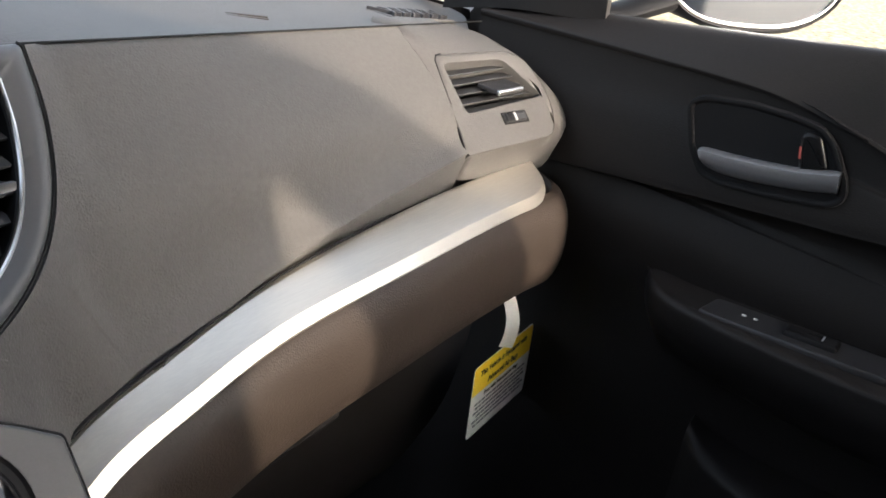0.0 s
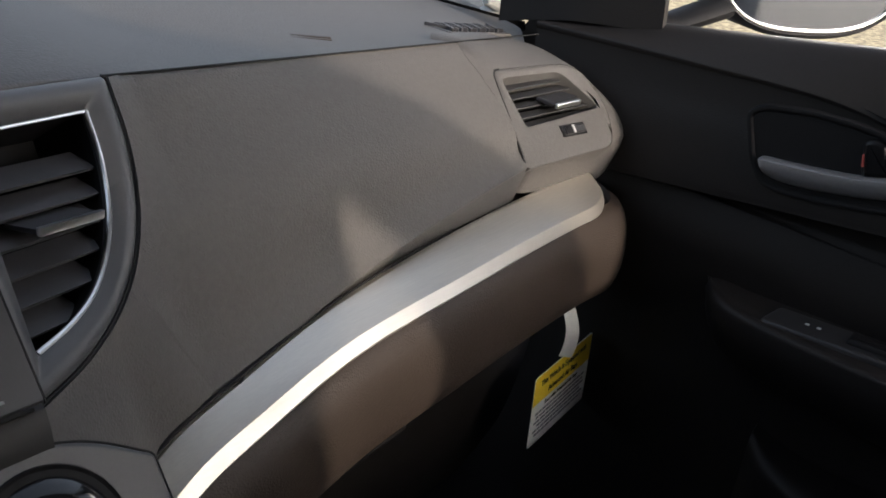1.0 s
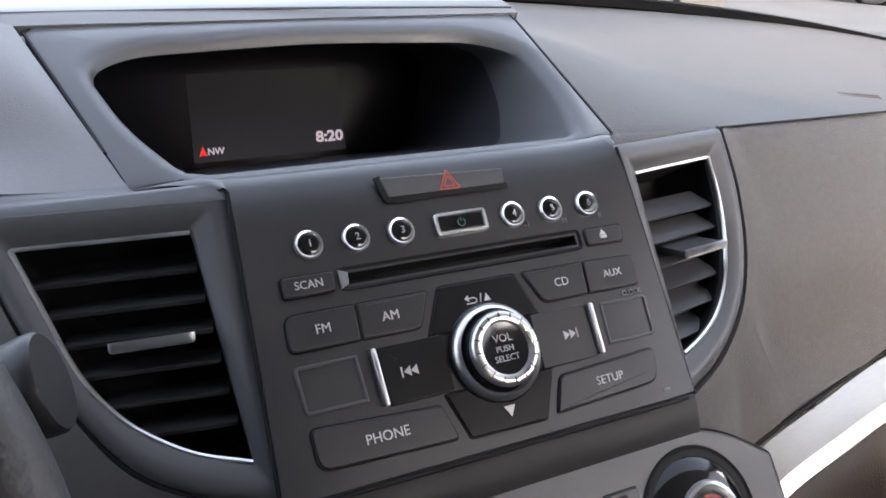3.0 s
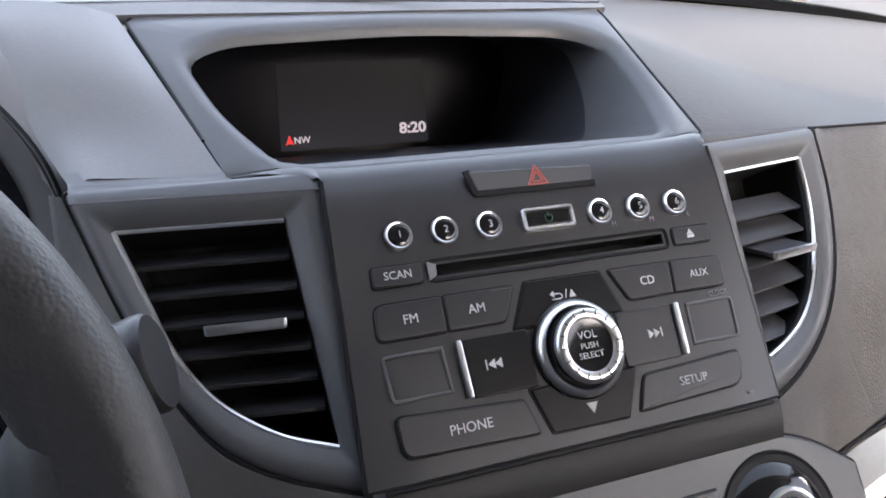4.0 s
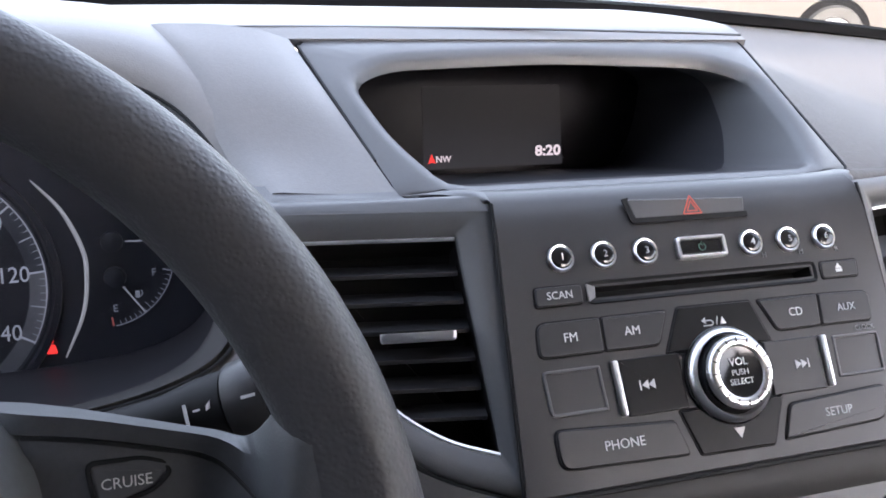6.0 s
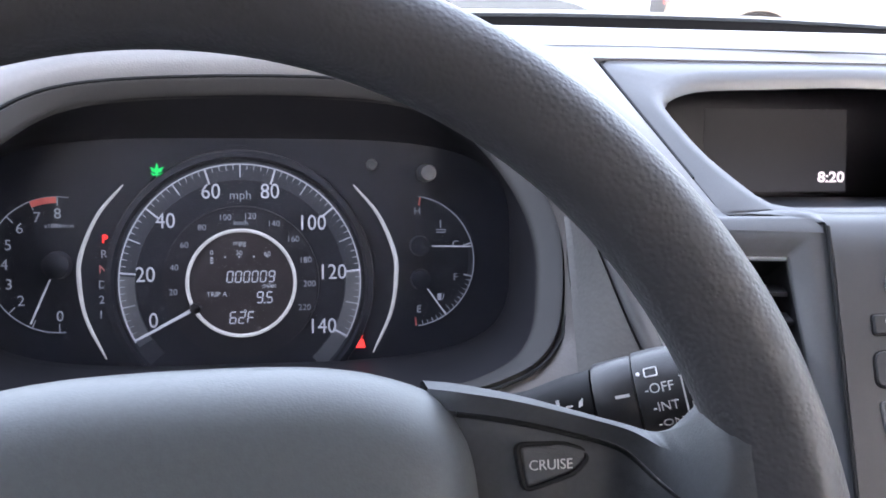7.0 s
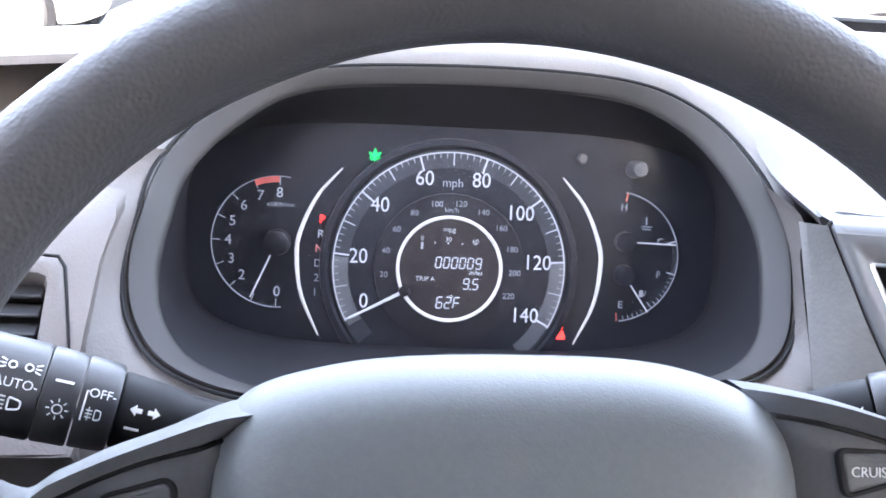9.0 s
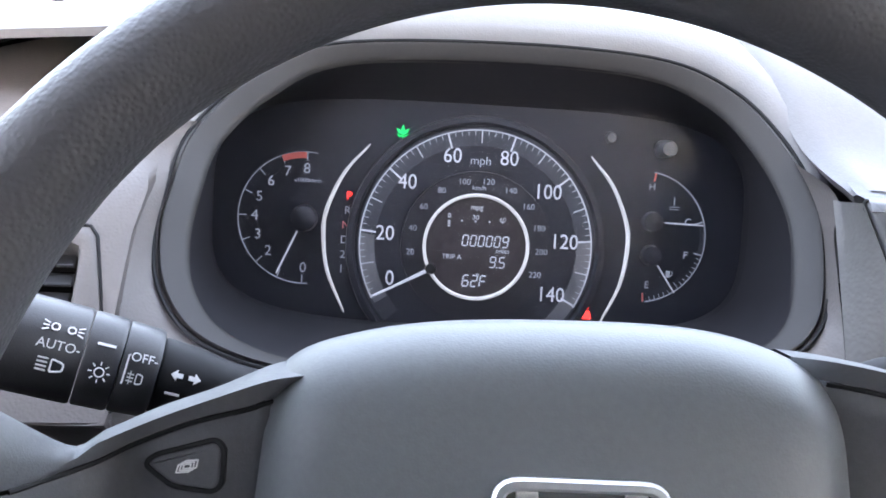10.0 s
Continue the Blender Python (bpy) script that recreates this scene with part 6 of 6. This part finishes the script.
wiper = thing("wiper_stalk", "black wiper stalk with white switch markings", "wiper stalk")
W0, W1 = Vector((-0.296, 0.654, 1.2325)), Vector((-0.186, 0.621, 1.2720))
barrel(W0, W1, [("arm", [(0.0085, 0.0), (0.0090, 0.044), (0.0115, 0.058), (0.0120, 0.068), (0.0114, 0.0685)]), ("collar", [(0.0130, 0.0690), (0.0137, 0.0702), (0.0143, 0.0825), (0.0138, 0.0835)]), ("end", [(0.0146, 0.0840), (0.0150, 0.0852), (0.0158, 0.1070), (0.0165, 0.1130), (0.0165, 0.1160), (0.0155, 0.1175), (0.0001, 0.1180)])], wiper, (BLACK, STALK, STALK))
wd = (W1 - W0).normalized()
for txt, dist, ang_, size in (("-OFF", 0.0920, 4, 0.0049), ("-INT", 0.0930, -20, 0.0047), ("-ON", 0.0935, -45, 0.0048), ("REAR", 0.1070, -26, 0.0047)):
    part("lettering", writing(on_barrel(W0 + wd * dist, wd, 0.0158, ang_), txt, size, 0, 0, 0.0), PRINT, wiper)
bf = on_barrel(W0 + wd * 0.1060, wd, 0.0160, 0)
part("rear_glass_mark", join(frame_ring(bf, rounded([(-0.0045, -0.0028), (0.0045, -0.0028), (0.0045, 0.0026), (-0.0045, 0.0026)], 0.0006), 0.0006, 0.0, 0.0004), stripe(bf, [(-0.003, 0.0015), (0.0025, -0.0045)], 0.0006, 0.0)), PRINT, wiper)
bf = on_barrel(W0 + wd * 0.1000, wd, 0.0160, -12)
part("bracket_mark", join(stripe(bf, [(-0.0008, 0.0075), (0.0, 0.0075), (0.0, -0.0085), (-0.0008, -0.0085)], 0.0006, 0.0)), PRINT, wiper)
bf = on_barrel(W0 + wd * 0.0885, wd, 0.0157, 26)
part("washer_mark", join(frame_ring(bf, rounded([(-0.0008, -0.0018), (0.0040, -0.0018), (0.0040, 0.0018), (-0.0008, 0.0018)], 0.0008), 0.0005, 0.0, 0.0004), lathe(bf @ Matrix.Translation((-0.0028, 0, 0)), [(0.0007, 0), (0.0007, 0.0004), (0.0001, 0.0004)], 10)), PRINT, wiper)
bf = on_barrel(W0 + wd * 0.0785, wd, 0.0144, 2)
part("pointer_mark", stripe(bf, [(-0.002, 0), (0.003, 0)], 0.0011, 0.0), PRINT, wiper)
bf = on_barrel(W0 + wd * 0.0620, wd, 0.0122, 2)
part("setting_mark", join(stripe(bf, [(-0.0062, 0.003), (-0.0062, -0.007)], 0.0012, 0.0), stripe(bf, [(-0.0035, 0), (-0.0010, 0)], 0.0007, 0.0), plate(bf, [(0.0010, -0.0010), (0.0026, -0.0004), (0.0030, 0.0022), (0.0014, 0.0010)], 0.0, 0.0004, 0.0001)), PRINT, wiper)

lights = thing("light_stalk", "black headlight stalk with white switch markings", "light stalk")
L0, L1 = Vector((-0.450, 0.650, 1.2245)), Vector((-0.573, 0.628, 1.2657))
barrel(L0, L1, [("arm", [(0.0095, 0.0), (0.0105, 0.036), (0.0125, 0.046), (0.0135, 0.0590), (0.0130, 0.0600)]), ("collar", [(0.0150, 0.0605), (0.0158, 0.0620), (0.0162, 0.0720), (0.0158, 0.0730)]), ("ring", [(0.0160, 0.0735), (0.0165, 0.0745), (0.0167, 0.0845), (0.0162, 0.0853)]), ("end", [(0.0164, 0.0857), (0.0170, 0.0868), (0.0172, 0.1180), (0.0160, 0.1230), (0.0110, 0.1250), (0.0001, 0.1255)])], lights, (BLACK, STALK, STALK, STALK))
ld = (L1 - L0).normalized()
for txt, dist, ang_, size in (("OFF-", 0.0660, 14, 0.0044), ("AUTO-", 0.0935, 6, 0.0045)):
    part("lettering", writing(on_barrel(L0 + ld * dist, ld, 0.0170, ang_), txt, size, 0, 0, 0.0), PRINT, lights)
bf = on_barrel(L0 + ld * 0.0935, ld, 0.0174, -16)
part("headlamp_mark", join(frame_ring(bf, rounded([(-0.001, -0.0026), (0.0035, -0.0016), (0.0035, 0.0016), (-0.001, 0.0026)], 0.0012), 0.0006, 0.0, 0.0004), *[stripe(bf, [(-0.0052, q * 0.0014), (-0.0018, q * 0.0014)], 0.0005, 0.0) for q in (-1.5, -0.5, 0.5, 1.5)]), PRINT, lights)
bf = on_barrel(L0 + ld * 0.0935, ld, 0.0174, 26)
part("sidelamp_mark", join(*[frame_ring(bf, arc((q * 0.0026, 0), 0.0015, 0, 330, 10), 0.0005, 0.0, 0.0004) for q in (-1, 1)], *[stripe(bf, [(q * 0.0046, e * 0.001), (q * 0.0066, e * 0.0018)], 0.0004, 0.0) for q in (-1, 1) for e in (-1, 0, 1)]), PRINT, lights)
bf = on_barrel(L0 + ld * 0.0790, ld, 0.0168, -12) @ Matrix.Scale(0.8, 4)
part("lamp_mark", join(frame_ring(bf, arc((0, 0), 0.0022, 0, 330, 14), 0.0005, 0.0, 0.0004), *[stripe(bf, [(0.0030 * math.cos(q), 0.0030 * math.sin(q)), (0.0045 * math.cos(q), 0.0045 * math.sin(q))], 0.0005, 0.0) for q in [k * math.tau / 8 for k in range(8)]]), PRINT, lights)
bf = on_barrel(L0 + ld * 0.0790, ld, 0.0168, 20)
part("pointer_mark", stripe(bf, [(-0.003, 0), (0.003, 0)], 0.0009, 0.0), PRINT, lights)
bf = on_barrel(L0 + ld * 0.0665, ld, 0.0164, -10) @ Matrix.Scale(0.8, 4)
part("foglamp_mark", join(frame_ring(bf, rounded([(-0.001, -0.0026), (0.002, -0.0020), (0.002, 0.0020), (-0.001, 0.0026)], 0.001), 0.0005, 0.0, 0.0004), *[stripe(bf, [(-0.0045, q * 0.0015), (-0.0018, q * 0.0015)], 0.0005, 0.0) for q in (-1, 0, 1)], stripe(bf, [(-0.0033, -0.0028), (-0.0033, 0.0028)], 0.0004, 0.0)), PRINT, lights)
bf = on_barrel(L0 + ld * 0.0712, ld, 0.0164, 2)
part("bracket_mark", stripe(bf, [(0.0006, 0.0040), (0.0, 0.0040), (0.0, -0.0060)], 0.0006, 0.0), PRINT, lights)
bf = on_barrel(L0 + ld * 0.0510, ld, 0.0134, 6)
part("turn_arrows", join(*[plate(bf, [(q * 0.0010, -0.0008), (q * 0.0030, -0.0008), (q * 0.0030, -0.0020), (q * 0.0052, 0.0), (q * 0.0030, 0.0020), (q * 0.0030, 0.0008), (q * 0.0010, 0.0008)][:: q], 0.0, 0.0004, 0.0001) for q in (1, -1)]), PRINT, lights)
bf = on_barrel(L0 + ld * 0.0535, ld, 0.0136, -22)
part("pointer_mark", stripe(bf, [(-0.003, 0), (0.002, 0)], 0.0008, 0.0), PRINT, lights)
column = part("column_shroud", loft([[(-0.43, 0.60, 1.24), (-0.377, 0.60, 1.275), (-0.325, 0.60, 1.24)], [(-0.45, 0.68, 1.21), (-0.377, 0.68, 1.245), (-0.305, 0.68, 1.21)], [(-0.46, 0.76, 1.17), (-0.377, 0.76, 1.205), (-0.295, 0.76, 1.17)]], 12, 14, 0.004), BLACK, dash)


# ---- passenger door ----
door = thing("passenger_door", "closed dark plastic car door with silver handle", "car door")


def sill_z(y):
    return 1.288 + 0.078 * (0.80 - y)


def crease_z(y):
    return 1.160 + 0.045 * max(0, 0.68 - y)


def bevel_z(y):
    return float(np.interp(y, (-0.35, 0.30, 0.40, 0.443, 0.468, 0.492, 0.541, 0.705, 0.80), (1.205, 1.222, 1.240, 1.255, 1.2626, 1.267, 1.2718, 1.277, 1.279)))


def ledge_z(y):
    return float(np.interp(y, (-0.35, 0.377, 0.457, 0.562, 0.643, 0.80), (1.09, 1.134, 1.1425, 1.152, 1.157, 1.157)))


def door_profile(y):
    zs, zc, zb, zl = sill_z(y), crease_z(y), bevel_z(y), ledge_z(y)
    return [(0.795, zs - 0.012), (0.790, zs - 0.001), (0.777, zs + 0.001), (0.764, zs - 0.002), (0.751, zs - 0.012 - 0.3 * (zs - zb - 0.03)), (0.7375, zb + 0.003), (0.7365, zb - 0.001), (0.7385, zb - 0.006), (0.7385, zb - 0.030), (0.735, (zb + zc) / 2), (0.732, zc + 0.016), (0.7315, zc + 0.003), (0.7335, zc - 0.001),
            (0.750, zc - 0.004), (0.755, (zc + zl) / 2 - 0.003), (0.7525, zl + 0.001), (0.7490, zl - 0.003), (0.741, zl - 0.035), (0.742, zl - 0.07), (0.750, 1.00), (0.750, 0.80), (0.748, 0.60)]


ys = [0.80, 0.74, 0.68, 0.62, 0.56, 0.50, 0.44, 0.36, 0.26, 0.10, -0.10, -0.35]
part("door_panel", loft([[(x, y, z) for x, z in door_profile(y)] for y in ys], 72, 150, 0.004), DOORM, door, "matt black moulded door panel")
# armrest with the switch plate
arm = []
for y, xi, zt, d in ((0.590, 0.760, 1.070, 0.02), (0.578, 0.742, 1.082, 0.03), (0.56, 0.705, 1.083, 0.05), (0.53, 0.688, 1.080, 0.06), (0.46, 0.674, 1.078, 0.065), (0.36, 0.664, 1.076, 0.07), (0.24, 0.660, 1.076, 0.07), (0.0, 0.660, 1.078, 0.07), (-0.3, 0.662, 1.080, 0.07)):
    arm.append([(0.755, y, zt + 0.012), (0.748, y, zt + 0.004), ((xi + 0.748) / 2, y, zt), (xi + 0.006, y, zt + 0.001), (xi, y, zt - 0.008), (xi + 0.004, y, zt - d * 0.5), (xi + 0.030, y, zt - d), (0.755, y, zt - d - 0.015)])
part("armrest", loft(arm, 60, 40, 0.003), DOORM, door, "black padded armrest")
SW = frame3((0.712, 0.435, 1.0800), (0, -1, 0), (1, 0, 0))
sw = part("switch_plate", plate(SW, rounded([(-0.075, -0.022), (0.085, -0.024), (0.085, 0.020), (-0.070, 0.020)], 0.006), -0.004, 0.0030, 0.002), STALK, door)
part("window_switch", plate(SW, rounded([(-0.005, -0.011), (0.040, -0.011), (0.040, 0.011), (-0.005, 0.011)], 0.003), 0.0, 0.0075, 0.003), BLACK, door)
part("switch_mark", box(SW, 0.026, 0.0275, -0.005, 0.005, 0.0070, 0.0080, 0.0003), PRINT, sw)
for u in (-0.040, -0.030):
    part("lock_mark", box(SW, u - 0.0018, u + 0.0018, -0.0018, 0.0018, 0.003, 0.0036, 0.0004), PRINT, sw)
# map pocket below
pocket = [[(0.748, y, 0.955 - 0.02 * f), (0.700 + 0.03 * (1 - f), y, 0.945 - 0.02 * f), (0.695 + 0.03 * (1 - f), y, 0.90), (0.705, y, 0.78), (0.745, y, 0.66)] for y, f in ((0.50, 0.0), (0.47, 0.6), (0.40, 1.0), (0.20, 1.0), (-0.2, 1.0))]
part("door_pocket", loft(pocket, 30, 20, 0.004), DOORM, door)
# inner handle in its cup
HFR = frame3((0.7335, 0.50, 1.218), (0, -1, 0), (0, 0.0, 1))
cup = rounded([(-0.0602, -0.0100), (-0.0480, -0.0285), (-0.0310, -0.0322), (0.0079, -0.0308), (0.0605, -0.0252), (0.0688, -0.0185), (0.0672, -0.0050), (0.0500, 0.0225), (0.0380, 0.0322), (0.0138, 0.0356), (-0.0200, 0.0374), (-0.0600, 0.0338), (-0.0712, 0.0265)], 0.006, 4)
cu_loops = [[at(HFR, u, v, w) for u, v in inset(cup, d)] for d, w in ((-0.0042, 0.0), (-0.0030, 0.0050), (-0.0008, 0.0056), (0.0006, 0.0050), (0.0022, 0.0032))]
hand_cup = part("handle_cup", rings(cu_loops, False, True), BLACK, door, "black recessed handle cup")
top_v = catmull([(-0.0535, -0.0125, 0), (-0.0510, -0.0064, 0), (-0.0210, -0.0053, 0), (0.0261, -0.0021, 0), (0.0640, 0.0048, 0)], 40)
low_v = catmull([(-0.0535, -0.0125, 0), (-0.0430, -0.0222, 0), (-0.0159, -0.0245, 0), (0.0312, -0.0202, 0), (0.0650, -0.0140, 0)], 40)
lever = []
for a, b in zip(top_v, low_v):
    h = (a - b).length * 0.5
    rise = min(1.0, h / 0.006)
    lever.append([at(HFR, *(b.lerp(a, f).xy), 0.003 + dw * rise) for f, dw in ((1.0, 0.0), (0.97, 0.0060), (0.86, 0.0088), (0.45, 0.0096), (0.12, 0.0070), (0.0, 0.0030), (0.0, 0.0))])
part("door_handle", rings(lever, False, True), HANDLE, door, "silver painted pull handle")
knob_ = part("lock_knob", plate(HFR, rounded([(0.0304, -0.0030), (0.0530, 0.0028), (0.0415, 0.0285), (0.0300, 0.0295), (0.0250, 0.0250)], 0.004), 0.003, 0.0080, 0.003), SHEEN, door)
part("red_mark", plate(HFR, [(0.0285, 0.0060), (0.0305, 0.0065), (0.0285, 0.0165), (0.0268, 0.0160)], 0.004, 0.0084, 0.0002), REDPRINT, knob_)

# door mirror outside
mirror = thing("door_mirror", "dark car door mirror with bright glass edge", "door mirror")
MF = frame3((0.960, 0.640, 1.360), (0.80, -0.60, 0.02), (0.0, 0.0, 1))
mo = []
for i in range(64):
    c, d = math.cos(i * math.tau / 64), math.sin(i * math.tau / 64)
    q = (abs(c) ** 2.6 + abs(d) ** 2.6) ** (-1 / 2.6)
    mo.append((0.035 + 0.121 * c * q, 0.010 + 0.084 * d * q))
part("mirror_shell", rings([[at(MF, u, v, 0.006) for u, v in inset(mo, 0.005)], [at(MF, u, v, 0.012) for u, v in inset(mo, 0.0015)], [at(MF, u, v, 0.004) for u, v in inset(mo, -0.003)], [at(MF, u, v, -0.05) for u, v in inset(mo, -0.001)], [at(MF, u * 0.75, v * 0.75, -0.09) for u, v in mo]], False, True), DOORM, mirror, "dark mirror shell")
part("mirror_glass", plate(MF, inset(mo, 0.006), 0.0, 0.0070, 0.001), material("mirror_glass", (0.26, 0.27, 0.28), 0.06, metal=1.0, vary=0.01), mirror, "mirror glass")
part("glass_edge", frame_ring(MF, inset(mo, 0.004), 0.0030, 0.004, 0.0095), CHROME, mirror)
part("mirror_foot", tube([(0.80, 0.74, 1.285), (0.85, 0.71, 1.29), (0.90, 0.68, 1.31)], [0.024, 0.022, 0.024], 14, flat=0.5), BLACK, mirror)
sail = part("sail_panel", loft([[(0.752, 0.855, 1.272), (0.750, 0.77, 1.287), (0.762, 0.680, 1.290)], [(0.750, 0.849, 1.345), (0.750, 0.77, 1.340), (0.762, 0.684, 1.335)], [(0.750, 0.78, 1.43), (0.752, 0.74, 1.425), (0.762, 0.700, 1.42)]], 10, 10, 0.012), DOORM, door, "black triangular mirror cover")

# ---- hanging airbag tag ----
tag = thing("airbag_tag", "yellow and white paper airbag warning tag hanging by a strip", "hang tag")
TF = frame3((0.6895, 0.6820, 0.9350), (0.1207, 0.0054, 0.0075), (-0.004, 0.004, 1))
card = rounded([(-0.0605, -0.0410), (0.0605, -0.0410), (0.0605, 0.0410), (-0.0605, 0.0410)], 0.004)
sheet_ob = part("card", plate(TF, card, -0.0004, 0.0004, 0.0001), CARD, tag, "white paper card", smooth=0)
part("yellow_band", plate(TF, rounded([(-0.0600, 0.0085), (0.0600, 0.0085), (0.0600, 0.0405), (-0.0600, 0.0405)], [0.0001, 0.0001, 0.004, 0.004]), 0.0004, 0.0006, 0.0001), YELLOW, sheet_ob, "yellow printed band", smooth=0)
part("lettering", writing(TF, "This Vehicle is Equipped with", 0.0094, 0.0, 0.0300, 0.0007, squeeze=0.86, bold=0.0001), INK, sheet_ob)
part("lettering", writing(TF, "Advanced Air Bags", 0.0094, 0.0, 0.0168, 0.0007, squeeze=0.86, bold=0.0001), INK, sheet_ob)
part("lettering", writing(TF, "Even with Advanced Air Bags", 0.0066, 0.0, 0.0030, 0.0005, squeeze=0.90), INK, sheet_ob)
GREYINK = material("grey_print", (0.22, 0.23, 0.26), 0.7)
rng = random.Random(4)
for i, wid in enumerate((0.052, 0.050, 0.053, 0.046, 0.053, 0.050)):
    u = -wid
    bars = []
    while u < wid:
        d = rng.uniform(0.004, 0.012)
        bars.append(stripe(TF, [(u, -0.0042 - i * 0.0052), (min(u + d, wid), -0.0042 - i * 0.0052)], 0.0024, 0.0004, 0.0002))
        u += d + 0.0016
    part("text_line", join(*bars), GREYINK, sheet_ob)
ribbon = catmull([(0.652, 0.690, 1.074), (0.660, 0.678, 1.045), (0.672, 0.673, 1.015), (0.681, 0.676, 0.992), (0.684, 0.6805, 0.974)], 20)
rl = [[p + Vector((-0.0075, 0.0035, 0.003)), p + Vector((0.0075, -0.0035, -0.001)), p + Vector((0.0077, -0.0031, -0.001)), p + Vector((-0.0073, 0.0039, 0.003))] for p in ribbon]
part("strip", rings(rl, True, True), CARD, tag, "white paper hanging strip")

# ---- parked cars beyond the windscreen ----
TYRE = material("tyre_rubber", (0.02, 0.02, 0.02), 0.8)
WGLASS = material("dark_car_glass", (0.03, 0.035, 0.04), 0.05, vary=0.05)


def parked_car(x, y, turn, color, label):
    car = thing("car", label, "car", "parked cars")
    m = pose(x, y, 0, 0, 0, turn)
    paint = material("car_paint", color, 0.35, spec=0.04, vary=0.04)
    body_pts = [(-2.25, 0.32), (-1.85, 0.24), (1.95, 0.24), (2.28, 0.36), (2.30, 0.62), (2.10, 0.80), (1.10, 0.98), (-1.35, 1.02), (-2.15, 0.98), (-2.28, 0.70)]
    outline = rounded(body_pts, 0.12, 5)
    loops = []
    for v, sc, dz in ((-0.88, 0.97, 0.02), (-0.84, 1.0, 0), (-0.5, 1.005, 0.02), (0.5, 1.005, 0.02), (0.84, 1.0, 0), (0.88, 0.97, 0.02)):
        loops.append([m @ Vector((u * sc, v, 0.62 + (w - 0.62) * sc + dz)) for u, w in outline])
    part("body", rings(loops, True, True), paint, car)
    cab = rounded([(-1.95, 0.98), (1.05, 0.96), (0.35, 1.42), (-0.2, 1.48), (-1.2, 1.46)], 0.12, 5)
    part("cabin", rings([[m @ Vector((u * k, v, 0.96 + (w - 0.96) * q)) for u, w in cab] for v, k, q in ((-0.76, 0.98, 0.55), (-0.68, 0.97, 0.9), (-0.5, 0.96, 1.0), (0.5, 0.96, 1.0), (0.68, 0.97, 0.9), (0.76, 0.98, 0.55))], True, True), paint, car)
    for side in (-1, 1):
        for a, b in ((-1.35, -0.45), (-0.38, 0.62)):
            f = m @ Matrix.Translation((0, side * 0.735, 0)) @ Matrix.Rotation(radians(90), 4, "X")
            top = 1.36
            q = [(a, 1.04), (b, 1.04), (b - 0.30 if b > 0 else b, top), (a + (0.25 if a < -1 else 0), top)]
            part("side_window", plate(f, rounded(q, 0.03), -0.03, 0.03, 0.005), WGLASS, car)
        for u in (-1.38, 1.42):
            f = m @ Matrix.Translation((u, side * 0.825, 0.33)) @ Matrix.Rotation(radians(-90 * side), 4, "X")
            tyre = part("wheel", lathe(f, [(0.20, -0.10), (0.31, -0.10), (0.33, -0.06), (0.33, 0.06), (0.31, 0.10), (0.22, 0.10)], 36, cap=False), TYRE, car)
            part("rim", lathe(f, [(0.22, 0.02), (0.21, 0.09), (0.16, 0.07), (0.06, 0.10), (0.0001, 0.10)], 30), HANDLE, tyre)
            part("arch", lathe(f, [(0.0001, 0.062), (0.40, 0.062), (0.41, 0.050), (0.41, -0.12)], 30, cap=False), RUBBER, car)
        f = m @ Matrix.Translation((2.24, side * 0.62, 0.70)) @ Matrix.Rotation(radians(90), 4, "Y")
        part("headlight", lathe(f, [(0.11, -0.06), (0.11, 0.02), (0.07, 0.05), (0.0001, 0.055)], 20), material("lamp_glass", (0.7, 0.7, 0.68), 0.1), car)
        f = m @ Matrix.Translation((-2.24, side * 0.66, 0.80)) @ Matrix.Rotation(radians(-90), 4, "Y")
        part("tail_light", lathe(f, [(0.10, -0.06), (0.10, 0.02), (0.0001, 0.035)], 18), REDPRINT, car)
    return car


parked_car(-0.20, 8.6, 2, (0.020, 0.024, 0.030), "pale silver-blue car parked on the lot")
parked_car(5.43, 9.2, -16, (0.055, 0.052, 0.050), "white car parked at an angle on the lot")
parked_car(-5.3, 9.6, 2, (0.12, 0.12, 0.125), "light grey car parked on the lot")
parked_car(15.0, 13.0, -70, (0.45, 0.30, 0.22), "brown car parked further along the lot")
